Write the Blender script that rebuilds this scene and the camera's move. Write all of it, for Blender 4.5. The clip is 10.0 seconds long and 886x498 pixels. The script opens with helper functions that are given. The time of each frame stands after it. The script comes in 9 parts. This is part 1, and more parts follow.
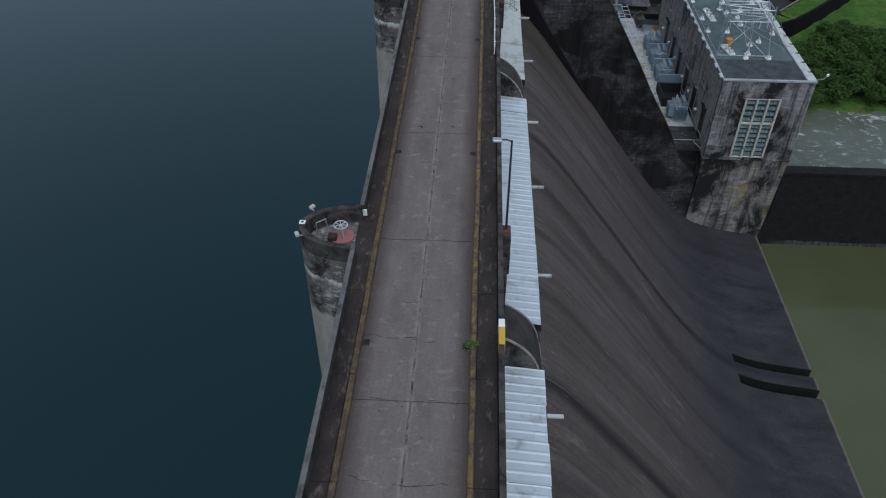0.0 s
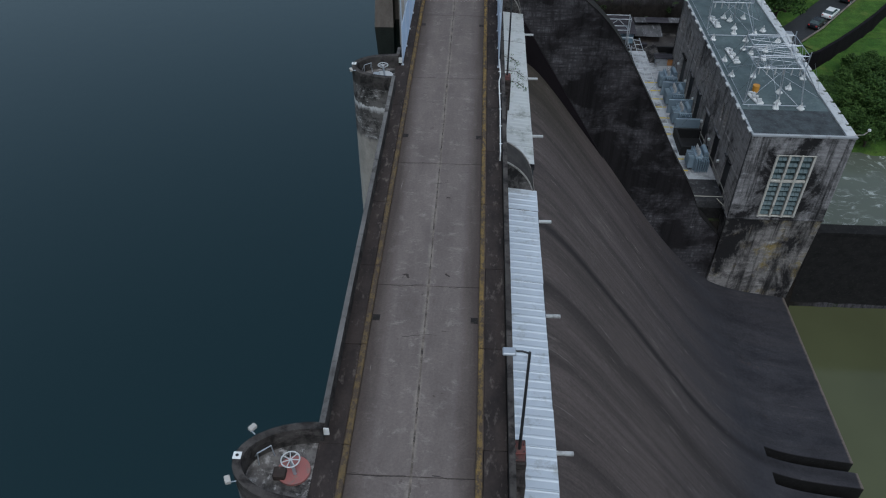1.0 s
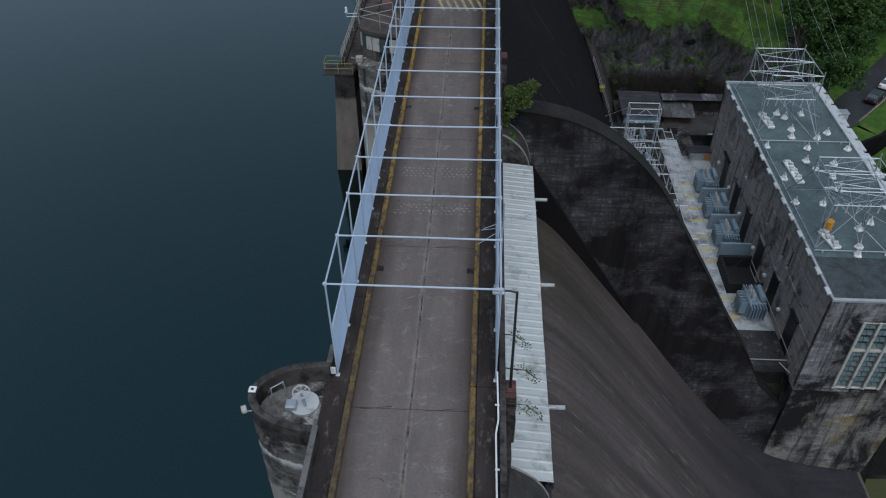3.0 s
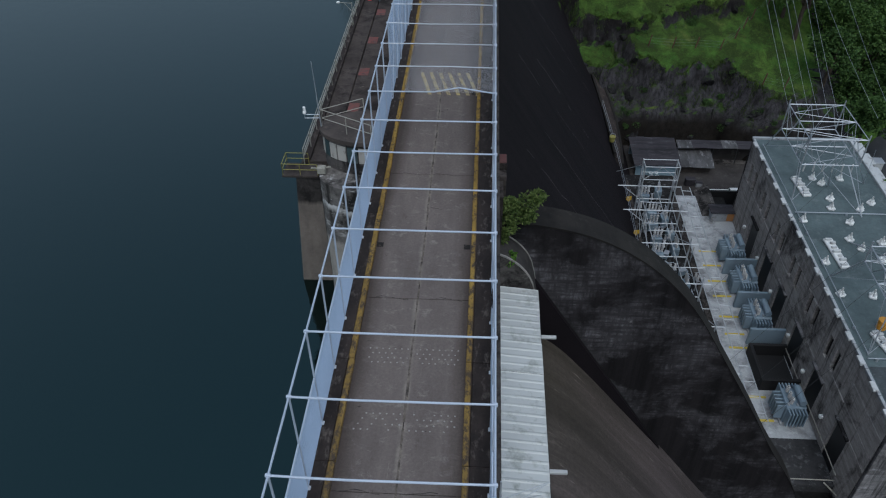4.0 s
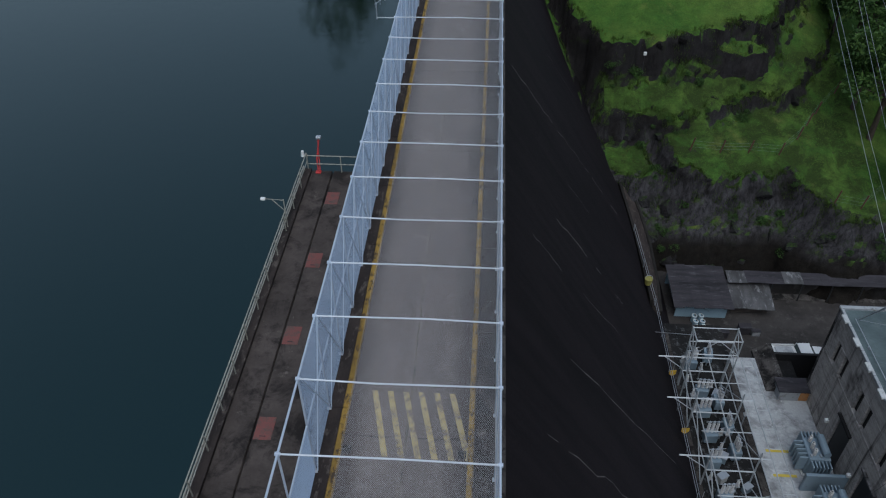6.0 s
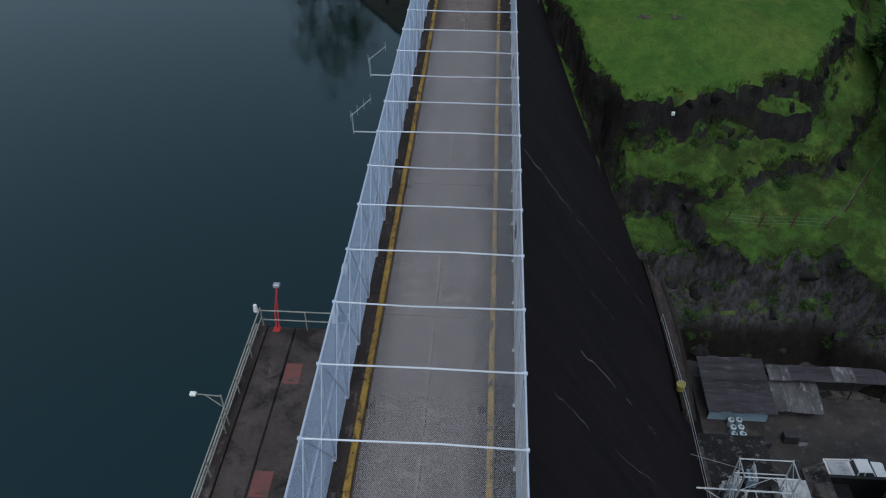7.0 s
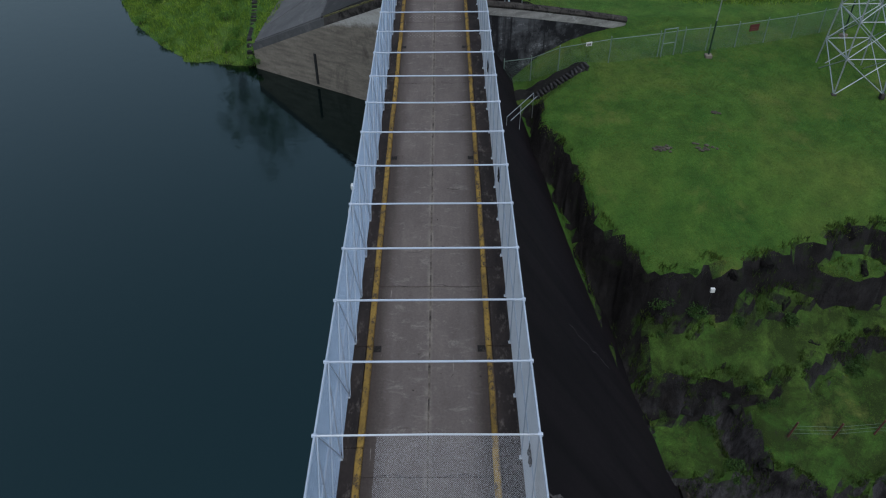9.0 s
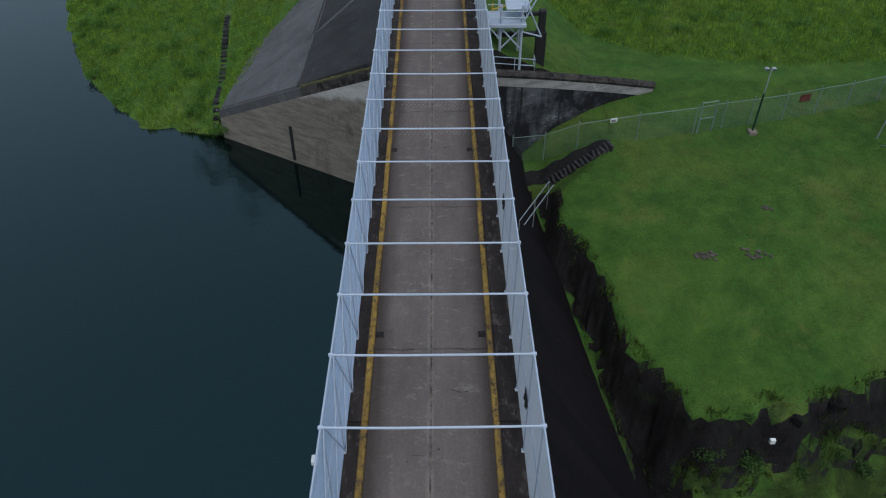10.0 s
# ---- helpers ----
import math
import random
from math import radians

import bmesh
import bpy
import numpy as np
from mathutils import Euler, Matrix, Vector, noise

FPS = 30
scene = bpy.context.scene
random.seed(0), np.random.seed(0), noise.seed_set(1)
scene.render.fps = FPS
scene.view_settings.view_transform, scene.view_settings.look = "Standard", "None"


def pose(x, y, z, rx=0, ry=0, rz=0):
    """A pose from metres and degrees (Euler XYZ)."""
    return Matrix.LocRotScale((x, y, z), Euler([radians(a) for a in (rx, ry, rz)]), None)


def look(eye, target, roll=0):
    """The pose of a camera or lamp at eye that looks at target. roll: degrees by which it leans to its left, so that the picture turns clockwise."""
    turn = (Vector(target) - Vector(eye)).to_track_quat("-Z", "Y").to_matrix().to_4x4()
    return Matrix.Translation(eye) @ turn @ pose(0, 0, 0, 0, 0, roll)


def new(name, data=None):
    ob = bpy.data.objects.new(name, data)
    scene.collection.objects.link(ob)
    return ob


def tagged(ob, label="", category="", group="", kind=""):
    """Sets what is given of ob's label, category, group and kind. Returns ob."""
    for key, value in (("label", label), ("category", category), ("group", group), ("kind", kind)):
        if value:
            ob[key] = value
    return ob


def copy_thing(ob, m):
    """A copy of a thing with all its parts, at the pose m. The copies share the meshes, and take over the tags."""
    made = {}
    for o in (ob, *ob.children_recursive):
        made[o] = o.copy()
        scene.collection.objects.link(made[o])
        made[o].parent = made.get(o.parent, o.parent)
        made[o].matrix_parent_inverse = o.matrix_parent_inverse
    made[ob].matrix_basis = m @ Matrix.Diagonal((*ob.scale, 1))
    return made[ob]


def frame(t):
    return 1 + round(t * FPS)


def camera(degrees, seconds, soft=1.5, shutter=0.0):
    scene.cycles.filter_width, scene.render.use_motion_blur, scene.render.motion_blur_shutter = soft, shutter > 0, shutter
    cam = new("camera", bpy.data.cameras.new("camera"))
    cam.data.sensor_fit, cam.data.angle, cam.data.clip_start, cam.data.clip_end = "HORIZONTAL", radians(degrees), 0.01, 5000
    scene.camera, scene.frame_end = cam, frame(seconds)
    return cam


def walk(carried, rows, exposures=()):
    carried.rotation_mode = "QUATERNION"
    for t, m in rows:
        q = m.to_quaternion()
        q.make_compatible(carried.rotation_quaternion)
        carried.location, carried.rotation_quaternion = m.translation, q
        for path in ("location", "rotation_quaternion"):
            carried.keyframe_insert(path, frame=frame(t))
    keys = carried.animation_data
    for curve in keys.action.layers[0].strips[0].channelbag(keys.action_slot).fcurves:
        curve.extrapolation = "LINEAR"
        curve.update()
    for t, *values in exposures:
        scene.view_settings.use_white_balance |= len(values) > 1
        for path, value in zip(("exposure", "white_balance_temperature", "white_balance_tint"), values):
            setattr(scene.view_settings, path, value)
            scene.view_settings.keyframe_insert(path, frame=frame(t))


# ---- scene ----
cam = camera(60.6, 10.0, 1.15)
# seconds, eye, target, roll
PATH = [
    (0.0, (2.074, -4.440, 22.665), (0.614, 25.922, -3.336), 0.2),
    (0.5, (1.817, 1.951, 22.487), (0.398, 32.322, -3.505), 0.3),
    (1.0, (1.719, 8.243, 22.396), (0.339, 38.643, -3.564), 0.3),
    (1.5, (1.832, 14.373, 22.460), (0.332, 44.843, -3.411), 0.1),
    (2.0, (1.920, 20.530, 22.456), (0.340, 51.036, -3.369), -0.0),
    (2.5, (2.111, 26.836, 22.550), (0.432, 57.384, -3.219), -0.2),
    (4.0, (2.512, 46.121, 22.455), (0.692, 76.702, -3.265), -0.5),
    (4.5, (2.663, 52.628, 22.367), (0.783, 83.224, -3.330), -0.4),
    (5.0, (2.803, 58.843, 22.461), (0.823, 89.464, -3.199), -0.5),
    (5.5, (2.704, 65.445, 22.509), (0.685, 96.018, -3.205), -0.5),
    (7.0, (1.759, 85.069, 21.678), (-0.282, 115.832, -3.806), -0.16),
    (7.5, (1.454, 91.627, 21.569), (-0.624, 122.493, -3.788), -0.16),
    (8.0, (1.142, 98.097, 21.498), (-0.627, 129.014, -3.820), -0.15),
    (8.5, (0.846, 104.633, 21.527), (-0.177, 135.650, -3.710), -0.32),
    (9.0, (0.640, 111.092, 21.550), (0.543, 142.115, -3.700), -0.50),
    (9.5, (0.433, 117.496, 21.527), (0.659, 148.517, -3.725), -0.37),
    (10.0, (0.312, 124.061, 21.526), (0.576, 155.104, -3.698), -0.02),
]
walk(cam, [(t, look(eye, target, roll)) for t, eye, target, roll in PATH], [(0.0, -0.12, 5650, 5.0), (10.0, -0.12, 5750, 6.0)])

# ---- light ----
world = bpy.data.worlds.new("overcast_sky")
scene.world = world
world.use_nodes = True
wn = world.node_tree.nodes
sky = wn.new("ShaderNodeTexSky")
sky.sky_type, sky.sun_disc = "NISHITA", False
SUN_EL, SUN_ROT = 62.0, 172.0
sky.sun_elevation, sky.sun_rotation = radians(SUN_EL), radians(SUN_ROT)
sky.air_density, sky.dust_density, sky.ozone_density = 1.6, 4.0, 1.0
wn["Background"].inputs["Strength"].default_value = 0.14
haze = wn.new("ShaderNodeHueSaturation")  # thin cloud: paler than a clear sky
haze.inputs["Saturation"].default_value = 0.6
world.node_tree.links.new(sky.outputs[0], haze.inputs["Color"])
world.node_tree.links.new(haze.outputs[0], wn["Background"].inputs["Color"])
sun = new("sun", bpy.data.lights.new("sun", "SUN"))
sun.data.energy, sun.data.angle, sun.data.color = 0.5, radians(40), (1.0, 0.95, 0.9)
sun.matrix_world = pose(0, 0, 120, 90 - SUN_EL, 0, 180 - SUN_ROT)


# ---- materials ----
def nodes_of(name, rough=0.85, metal=0.0, spec=0.3):
    m = bpy.data.materials.new(name)
    m.use_nodes = True
    t = m.node_tree
    b = t.nodes["Principled BSDF"]
    b.inputs["Roughness"].default_value, b.inputs["Metallic"].default_value = rough, metal
    b.inputs["Specular IOR Level"].default_value = spec
    return m, t, b


def coords(t, scale=(1, 1, 1)):
    c, mp = t.nodes.new("ShaderNodeNewGeometry"), t.nodes.new("ShaderNodeMapping")
    mp.inputs["Scale"].default_value = scale
    t.links.new(c.outputs["Position"], mp.inputs["Vector"])
    return mp.outputs["Vector"]


def noise_of(t, vec, scale, detail=5.0, rough=0.6, distort=0.0):
    n = t.nodes.new("ShaderNodeTexNoise")
    n.inputs["Scale"].default_value, n.inputs["Detail"].default_value = scale, detail
    n.inputs["Roughness"].default_value, n.inputs["Distortion"].default_value = rough, distort
    t.links.new(vec, n.inputs["Vector"])
    return n.outputs["Fac"]


def ramp(t, fac, lo, hi, a=(0, 0, 0, 1), b=(1, 1, 1, 1)):
    r = t.nodes.new("ShaderNodeValToRGB")
    r.color_ramp.elements[0].position, r.color_ramp.elements[1].position = lo, hi
    r.color_ramp.elements[0].color, r.color_ramp.elements[1].color = a, b
    t.links.new(fac, r.inputs["Fac"])
    return r.outputs["Color"]


def mix(t, fac, a, b, mode="MIX"):
    n = t.nodes.new("ShaderNodeMix")
    n.data_type, n.blend_type = "RGBA", mode
    for sock, v in ((n.inputs[0], fac), (n.inputs[6], a), (n.inputs[7], b)):
        if isinstance(v, (int, float)):
            sock.default_value = v
        elif isinstance(v, tuple):
            sock.default_value = (*v, 1) if len(v) == 3 else v
        else:
            t.links.new(v, sock)
    return n.outputs[2]


def bump(t, b, height, strength, dist=0.02):
    n = t.nodes.new("ShaderNodeBump")
    n.inputs["Strength"].default_value, n.inputs["Distance"].default_value = strength, dist
    t.links.new(height, n.inputs["Height"])
    t.links.new(n.outputs["Normal"], b.inputs["Normal"])


def surface(name, base, dark, light, grain=6.0, patch=0.5, streak=None, amount=0.6, rough=0.88, relief=0.25, spec=0.25, light_amount=0.5, lo=0.38, hi=0.68):
    """Mineral surface: base colour, darker stains, lighter wear, fine grain; streak scales the stains along an axis."""
    m, t, b = nodes_of(name, rough, 0, spec)
    v = coords(t)
    s = coords(t, streak) if streak else v
    col = mix(t, ramp(t, noise_of(t, s, patch, 6, 0.62), lo, hi), base, dark)
    col = mix(t, ramp(t, noise_of(t, s, patch * 3.1, 6, 0.7), 0.55, 0.78), col, light)
    fine = noise_of(t, v, grain, 8, 0.75)
    col = mix(t, 0.55, col, ramp(t, fine, 0.2, 0.8, (0.35, 0.35, 0.35, 1), (1.0, 1.0, 1.0, 1)), "MULTIPLY")
    info = t.nodes.new("ShaderNodeObjectInfo")
    tone = t.nodes.new("ShaderNodeMapRange")
    tone.inputs[3].default_value, tone.inputs[4].default_value = 0.9, 1.08
    t.links.new(info.outputs["Random"], tone.inputs[0])
    hsv = t.nodes.new("ShaderNodeHueSaturation")
    t.links.new(col, hsv.inputs["Color"]), t.links.new(tone.outputs[0], hsv.inputs["Value"])
    t.links.new(hsv.outputs["Color"], b.inputs["Base Color"])
    if relief:
        bump(t, b, fine, relief, 0.03)
    return m


def paint(name, col, rough=0.5, metal=0.0, wear=(0.25, 0.2, 0.16), amount=0.62, scale=3.0, relief=0.1):
    """Paint or metal with worn, dirty spots."""
    m, t, b = nodes_of(name, rough, metal, 0.4)
    v = coords(t)
    c = mix(t, ramp(t, noise_of(t, v, scale, 7, 0.7), amount, amount + 0.16), col, wear)
    c = mix(t, 0.3, c, ramp(t, noise_of(t, v, scale * 0.3, 4), 0.3, 0.7, (0.55, 0.55, 0.55, 1), (1, 1, 1, 1)), "MULTIPLY")
    t.links.new(c, b.inputs["Base Color"])
    if relief:
        bump(t, b, noise_of(t, v, scale * 6, 4), relief, 0.01)
    return m


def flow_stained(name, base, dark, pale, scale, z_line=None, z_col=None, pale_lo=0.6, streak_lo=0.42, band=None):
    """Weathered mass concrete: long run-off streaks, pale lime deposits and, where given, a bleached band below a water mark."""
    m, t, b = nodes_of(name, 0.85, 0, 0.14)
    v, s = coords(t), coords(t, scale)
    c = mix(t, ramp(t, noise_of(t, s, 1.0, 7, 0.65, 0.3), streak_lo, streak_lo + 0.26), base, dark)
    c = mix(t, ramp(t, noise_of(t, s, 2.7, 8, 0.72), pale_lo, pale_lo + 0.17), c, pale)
    if z_line is not None:
        sep, add = t.nodes.new("ShaderNodeSeparateXYZ"), t.nodes.new("ShaderNodeMath")
        geo = t.nodes.new("ShaderNodeNewGeometry")
        t.links.new(geo.outputs["Position"], sep.inputs[0])
        add.operation = "MULTIPLY_ADD"
        t.links.new(noise_of(t, v, 0.8, 6), add.inputs[0])
        add.inputs[1].default_value = -1.2
        t.links.new(sep.outputs["Z"], add.inputs[2])
        mr = t.nodes.new("ShaderNodeMapRange")
        mr.inputs[1].default_value, mr.inputs[2].default_value = z_line - 0.15 - 0.6, z_line + 0.15 - 0.6
        mr.inputs[3].default_value, mr.inputs[4].default_value = 1, 0
        t.links.new(add.outputs[0], mr.inputs[0])
        zc = mix(t, ramp(t, noise_of(t, coords(t, (0.3, 0.3, 2.2)), 1.0, 6), 0.35, 0.7), z_col, tuple(q * 0.72 for q in z_col))
        c = mix(t, mr.outputs[0], c, zc)
    fine = noise_of(t, v, 5, 8, 0.75)
    c = mix(t, 0.5, c, ramp(t, fine, 0.2, 0.8, (0.4, 0.4, 0.4, 1), (1, 1, 1, 1)), "MULTIPLY")
    t.links.new(c, b.inputs["Base Color"])
    bump(t, b, fine, 0.3, 0.05)
    return m


def calc(t, op, a, b=0.0, c=None):
    n = t.nodes.new("ShaderNodeMath")
    n.operation = op
    for k, v in enumerate((a, b, c)):
        if isinstance(v, (int, float)):
            n.inputs[k].default_value = v
        elif v is not None:
            t.links.new(v, n.inputs[k])
    return n.outputs[0]


def span(t, val, a, b, lo=0.0, hi=1.0):
    """Linear step of a value between a and b, clamped."""
    n = t.nodes.new("ShaderNodeMapRange")
    for k, v in zip((1, 2, 3, 4), (a, b, lo, hi)):
        n.inputs[k].default_value = v
    t.links.new(val, n.inputs[0])
    return n.outputs[0]


def axis_of(t, v, which):
    sep = t.nodes.new("ShaderNodeSeparateXYZ")
    t.links.new(v, sep.inputs[0])
    return sep.outputs[which]


def chute_material():
    """Spillway surface: straight streaks down the flow, brown algae near the gates, slate grey below, dark trails behind the piers, pale scars."""
    m, t, b = nodes_of("spillway_concrete", 0.75, 0, 0.2)
    v = coords(t)
    x, y = axis_of(t, v, "X"), axis_of(t, v, "Y")
    c = mix(t, span(t, calc(t, "MULTIPLY_ADD", noise_of(t, coords(t, (0.05, 0.25, 0.0)), 1.0, 5), 14.0, x), 22.0, 36.0), (0.112, 0.092, 0.086), (0.036, 0.0355, 0.041))
    upper = span(t, x, 20.0, 31.0, 1.0, 0.12)
    c = mix(t, calc(t, "MULTIPLY", upper, ramp(t, noise_of(t, coords(t, (0.035, 0.3, 0.0)), 1.0, 7, 0.7), 0.42, 0.62)), c, (0.072, 0.06, 0.056))
    c = mix(t, calc(t, "MULTIPLY", upper, 0.85), c, ramp(t, noise_of(t, coords(t, (0.07, 1.7, 0.0)), 1.0, 8, 0.75, 0.15), 0.3, 0.72, (0.66, 0.65, 0.65, 1), (1.26, 1.25, 1.28, 1)), "MULTIPLY")
    c = mix(t, calc(t, "MULTIPLY", upper, 0.8), c, ramp(t, noise_of(t, coords(t, (0.6, 5.0, 0.0)), 1.0, 7, 0.75), 0.32, 0.7, (0.8, 0.8, 0.8, 1), (1.18, 1.18, 1.18, 1)), "MULTIPLY")
    c = mix(t, calc(t, "MULTIPLY", upper, ramp(t, noise_of(t, coords(t, (0.12, 0.55, 0.12)), 1.0, 9, 0.8), 0.57, 0.7)), c, (0.19, 0.165, 0.15))
    c = mix(t, ramp(t, noise_of(t, coords(t, (0.25, 0.3, 0.25)), 1.0, 8, 0.75), 0.6, 0.72), c, (0.06, 0.048, 0.044))
    drift = calc(t, "MULTIPLY_ADD", noise_of(t, coords(t, (0.1, 0.03, 0.0)), 1.0, 5), 1.1, y)
    for shift, half, deep in ((54.5, 0.9, 0.85), (47.4, 1.6, 0.45), (41.0, 0.7, 0.4), (62.6, 1.0, 0.35)):
        d = calc(t, "PINGPONG", calc(t, "SUBTRACT", drift, shift), 14.05)
        c = mix(t, calc(t, "MULTIPLY", span(t, d, half * 0.2, half, deep, 0.0), span(t, x, 36.0, 26.0, 0.35, 1.0)), c, (0.02, 0.017, 0.018))
    scar = ramp(t, noise_of(t, coords(t, (0.35, 3.4, 0.0)), 1.0, 5, 0.65, 0.2), 0.65, 0.71)
    c = mix(t, calc(t, "MULTIPLY", calc(t, "MULTIPLY", scar, upper), 0.75), c, (0.42, 0.37, 0.33))
    c = mix(t, calc(t, "MULTIPLY", ramp(t, noise_of(t, coords(t, (0.09, 5.0, 0.0)), 1.0, 4, 0.6), 0.67, 0.76), calc(t, "MULTIPLY", upper, 0.6)), c, (0.26, 0.235, 0.22))
    # olive slime below the last bay, beside the training wall
    slime = calc(t, "MULTIPLY", span(t, y, 66.0, 77.0), span(t, calc(t, "MULTIPLY_ADD", noise_of(t, coords(t, (0.3, 0.5, 0.0)), 1.0, 6), 6.0, x), 19.0, 10.0))
    c = mix(t, calc(t, "MULTIPLY", slime, 0.6), c, (0.04, 0.036, 0.02))
    # silt and damp blotches on the flat apron, and its worn pale lip
    apron = span(t, x, 27.0, 33.0)
    c = mix(t, apron, c, ramp(t, noise_of(t, coords(t, (0.16, 0.3, 0.0)), 1.0, 9, 0.75, 0.3), 0.36, 0.66, (0.58, 0.58, 0.6, 1), (1.32, 1.3, 1.28, 1)), "MULTIPLY")
    c = mix(t, calc(t, "MULTIPLY", apron, ramp(t, noise_of(t, coords(t, (0.5, 1.1, 0.0)), 1.0, 8, 0.8), 0.62, 0.7)), c, (0.02, 0.019, 0.021))
    lip = calc(t, "MULTIPLY_ADD", noise_of(t, coords(t, (1.0, 0.9, 0.0)), 1.0, 7, 0.75), 0.5, x)
    c = mix(t, span(t, lip, 42.2, 42.4, 0.0, 0.75), c, (0.17, 0.14, 0.115))
    fine = noise_of(t, v, 5, 9, 0.8)
    c = mix(t, 0.75, c, ramp(t, fine, 0.25, 0.75, (0.4, 0.4, 0.4, 1), (1.3, 1.3, 1.3, 1)), "MULTIPLY")
    t.links.new(c, b.inputs["Base Color"])
    bump(t, b, fine, 0.35, 0.05)
    return m


def stained(name, pale, dark, white, black_lo=0.44, streak_lo=0.5, white_lo=0.6, size=0.22, yellow=None, rough=0.85, marks=0.66, mark_scale=(1.6, 1.6, 5.0), bleach=None, ring_z=None, top_lime=False):
    """Old formed concrete: big soot-black patches and drips over pale concrete, board marks, lime, and, where given, a rusty yellow patch."""
    m, t, b = nodes_of(name, rough, 0, 0.15)
    v = coords(t)
    c = mix(t, ramp(t, noise_of(t, coords(t, (0.5, 0.5, 2.6)), 1.0, 5, 0.6), 0.35, 0.65), pale, tuple(q * 0.62 for q in pale))
    if yellow:
        c = mix(t, ramp(t, noise_of(t, coords(t, (0.3, 0.3, 0.3)), 1.0, 7, 0.7), 0.55, 0.66), c, yellow)
    c = mix(t, ramp(t, noise_of(t, coords(t, (0.6, 0.6, 1.5)), 1.0, 9, 0.8), white_lo, white_lo + 0.13), c, white)
    c = mix(t, ramp(t, noise_of(t, coords(t, (1, 1, 0.8)), size, 9, 0.72, 0.4), black_lo, black_lo + 0.13), c, dark)
    c = mix(t, ramp(t, noise_of(t, coords(t, (1.1, 1.1, 0.07)), 1.0, 7, 0.7), streak_lo, streak_lo + 0.16), c, dark)
    c = mix(t, ramp(t, noise_of(t, coords(t, mark_scale), 1.0, 6, 0.75), marks, marks + 0.08), c, tuple(0.5 * (p + q) for p, q in zip(white, pale)))
    if ring_z:  # lime weeping out of a pour joint
        rz = calc(t, "MULTIPLY_ADD", noise_of(t, coords(t, (2.5, 2.5, 0.3)), 1.0, 7, 0.8), 0.9, axis_of(t, v, "Z"))
        on = calc(t, "MULTIPLY", span(t, rz, ring_z + 0.55, ring_z + 0.5), span(t, rz, ring_z + 0.1, ring_z + 0.4))
        c = mix(t, calc(t, "MULTIPLY", on, ramp(t, noise_of(t, coords(t, (0.9, 0.9, 1)), 1.0, 5), 0.35, 0.5)), c, white)
    if top_lime:  # lime bloom spreading under the coping towards the dam
        depth = calc(t, "SUBTRACT", calc(t, "MULTIPLY_ADD", axis_of(t, v, "X"), 0.545, 0.34), axis_of(t, v, "Z"))
        edge = calc(t, "MULTIPLY_ADD", calc(t, "ADD", axis_of(t, v, "X"), 9.7), -0.3, calc(t, "MULTIPLY_ADD", noise_of(t, coords(t, (1.2, 1.2, 0.8)), 1.0, 8, 0.75), 1.2, depth))
        c = mix(t, calc(t, "MULTIPLY", span(t, edge, 0.75, 0.35), ramp(t, noise_of(t, coords(t, (0.7, 0.7, 1.8)), 1.0, 8, 0.8), 0.35, 0.55, (0.35, 0.35, 0.35, 1), (0.9, 0.9, 0.9, 1))), c, (0.5, 0.49, 0.47))
    if bleach:  # paler concrete below an old water line
        z = calc(t, "MULTIPLY_ADD", noise_of(t, coords(t, (1.5, 1.5, 0.6)), 1.0, 7, 0.7), -1.0, axis_of(t, v, "Z"))
        low = mix(t, ramp(t, noise_of(t, coords(t, (0.8, 0.8, 0.25)), 1.0, 7), 0.35, 0.7), bleach[1], tuple(q * 0.6 for q in bleach[1]))
        c = mix(t, span(t, z, bleach[0] - 0.7, bleach[0] - 0.35, 1.0, 0.0), c, low)
    fine = noise_of(t, v, 5, 9, 0.8)
    c = mix(t, 0.6, c, ramp(t, fine, 0.25, 0.75, (0.45, 0.45, 0.45, 1), (1.15, 1.15, 1.15, 1)), "MULTIPLY")
    t.links.new(c, b.inputs["Base Color"])
    bump(t, b, fine, 0.35, 0.05)
    return m


def training_material():
    """Soot-black formed wall: clouds of paler bloom broken up by board marks, drips and bolt holes."""
    m, t, b = nodes_of("training_wall_concrete", 0.85, 0, 0.15)
    v = coords(t)
    cloud = ramp(t, noise_of(t, coords(t, (0.16, 0.16, 0.2)), 1.0, 6, 0.65, 0.4), 0.46, 0.64)
    boards = ramp(t, noise_of(t, coords(t, (0.4, 0.4, 4.5)), 1.0, 5, 0.65), 0.42, 0.62)
    ticks = ramp(t, noise_of(t, coords(t, (3.0, 3.0, 0.6)), 1.0, 6, 0.75), 0.42, 0.64)
    drip = ramp(t, noise_of(t, coords(t, (0.9, 0.9, 0.05)), 1.0, 7, 0.7), 0.45, 0.66)
    c = mix(t, drip, (0.017, 0.0152, 0.0165), (0.0062, 0.0056, 0.0063))
    bloom = calc(t, "MULTIPLY", cloud, calc(t, "MULTIPLY_ADD", calc(t, "MULTIPLY", boards, ticks), 0.75, 0.22))
    c = mix(t, bloom, c, (0.19, 0.183, 0.2))
    c = mix(t, calc(t, "MULTIPLY", cloud, ramp(t, noise_of(t, v, 0.8, 9, 0.8), 0.6, 0.7)), c, (0.25, 0.24, 0.25))
    fine = noise_of(t, v, 5, 9, 0.8)
    c = mix(t, 0.6, c, ramp(t, fine, 0.25, 0.75, (0.5, 0.5, 0.5, 1), (1.25, 1.25, 1.25, 1)), "MULTIPLY")
    t.links.new(c, b.inputs["Base Color"])
    bump(t, b, fine, 0.35, 0.05)
    return m


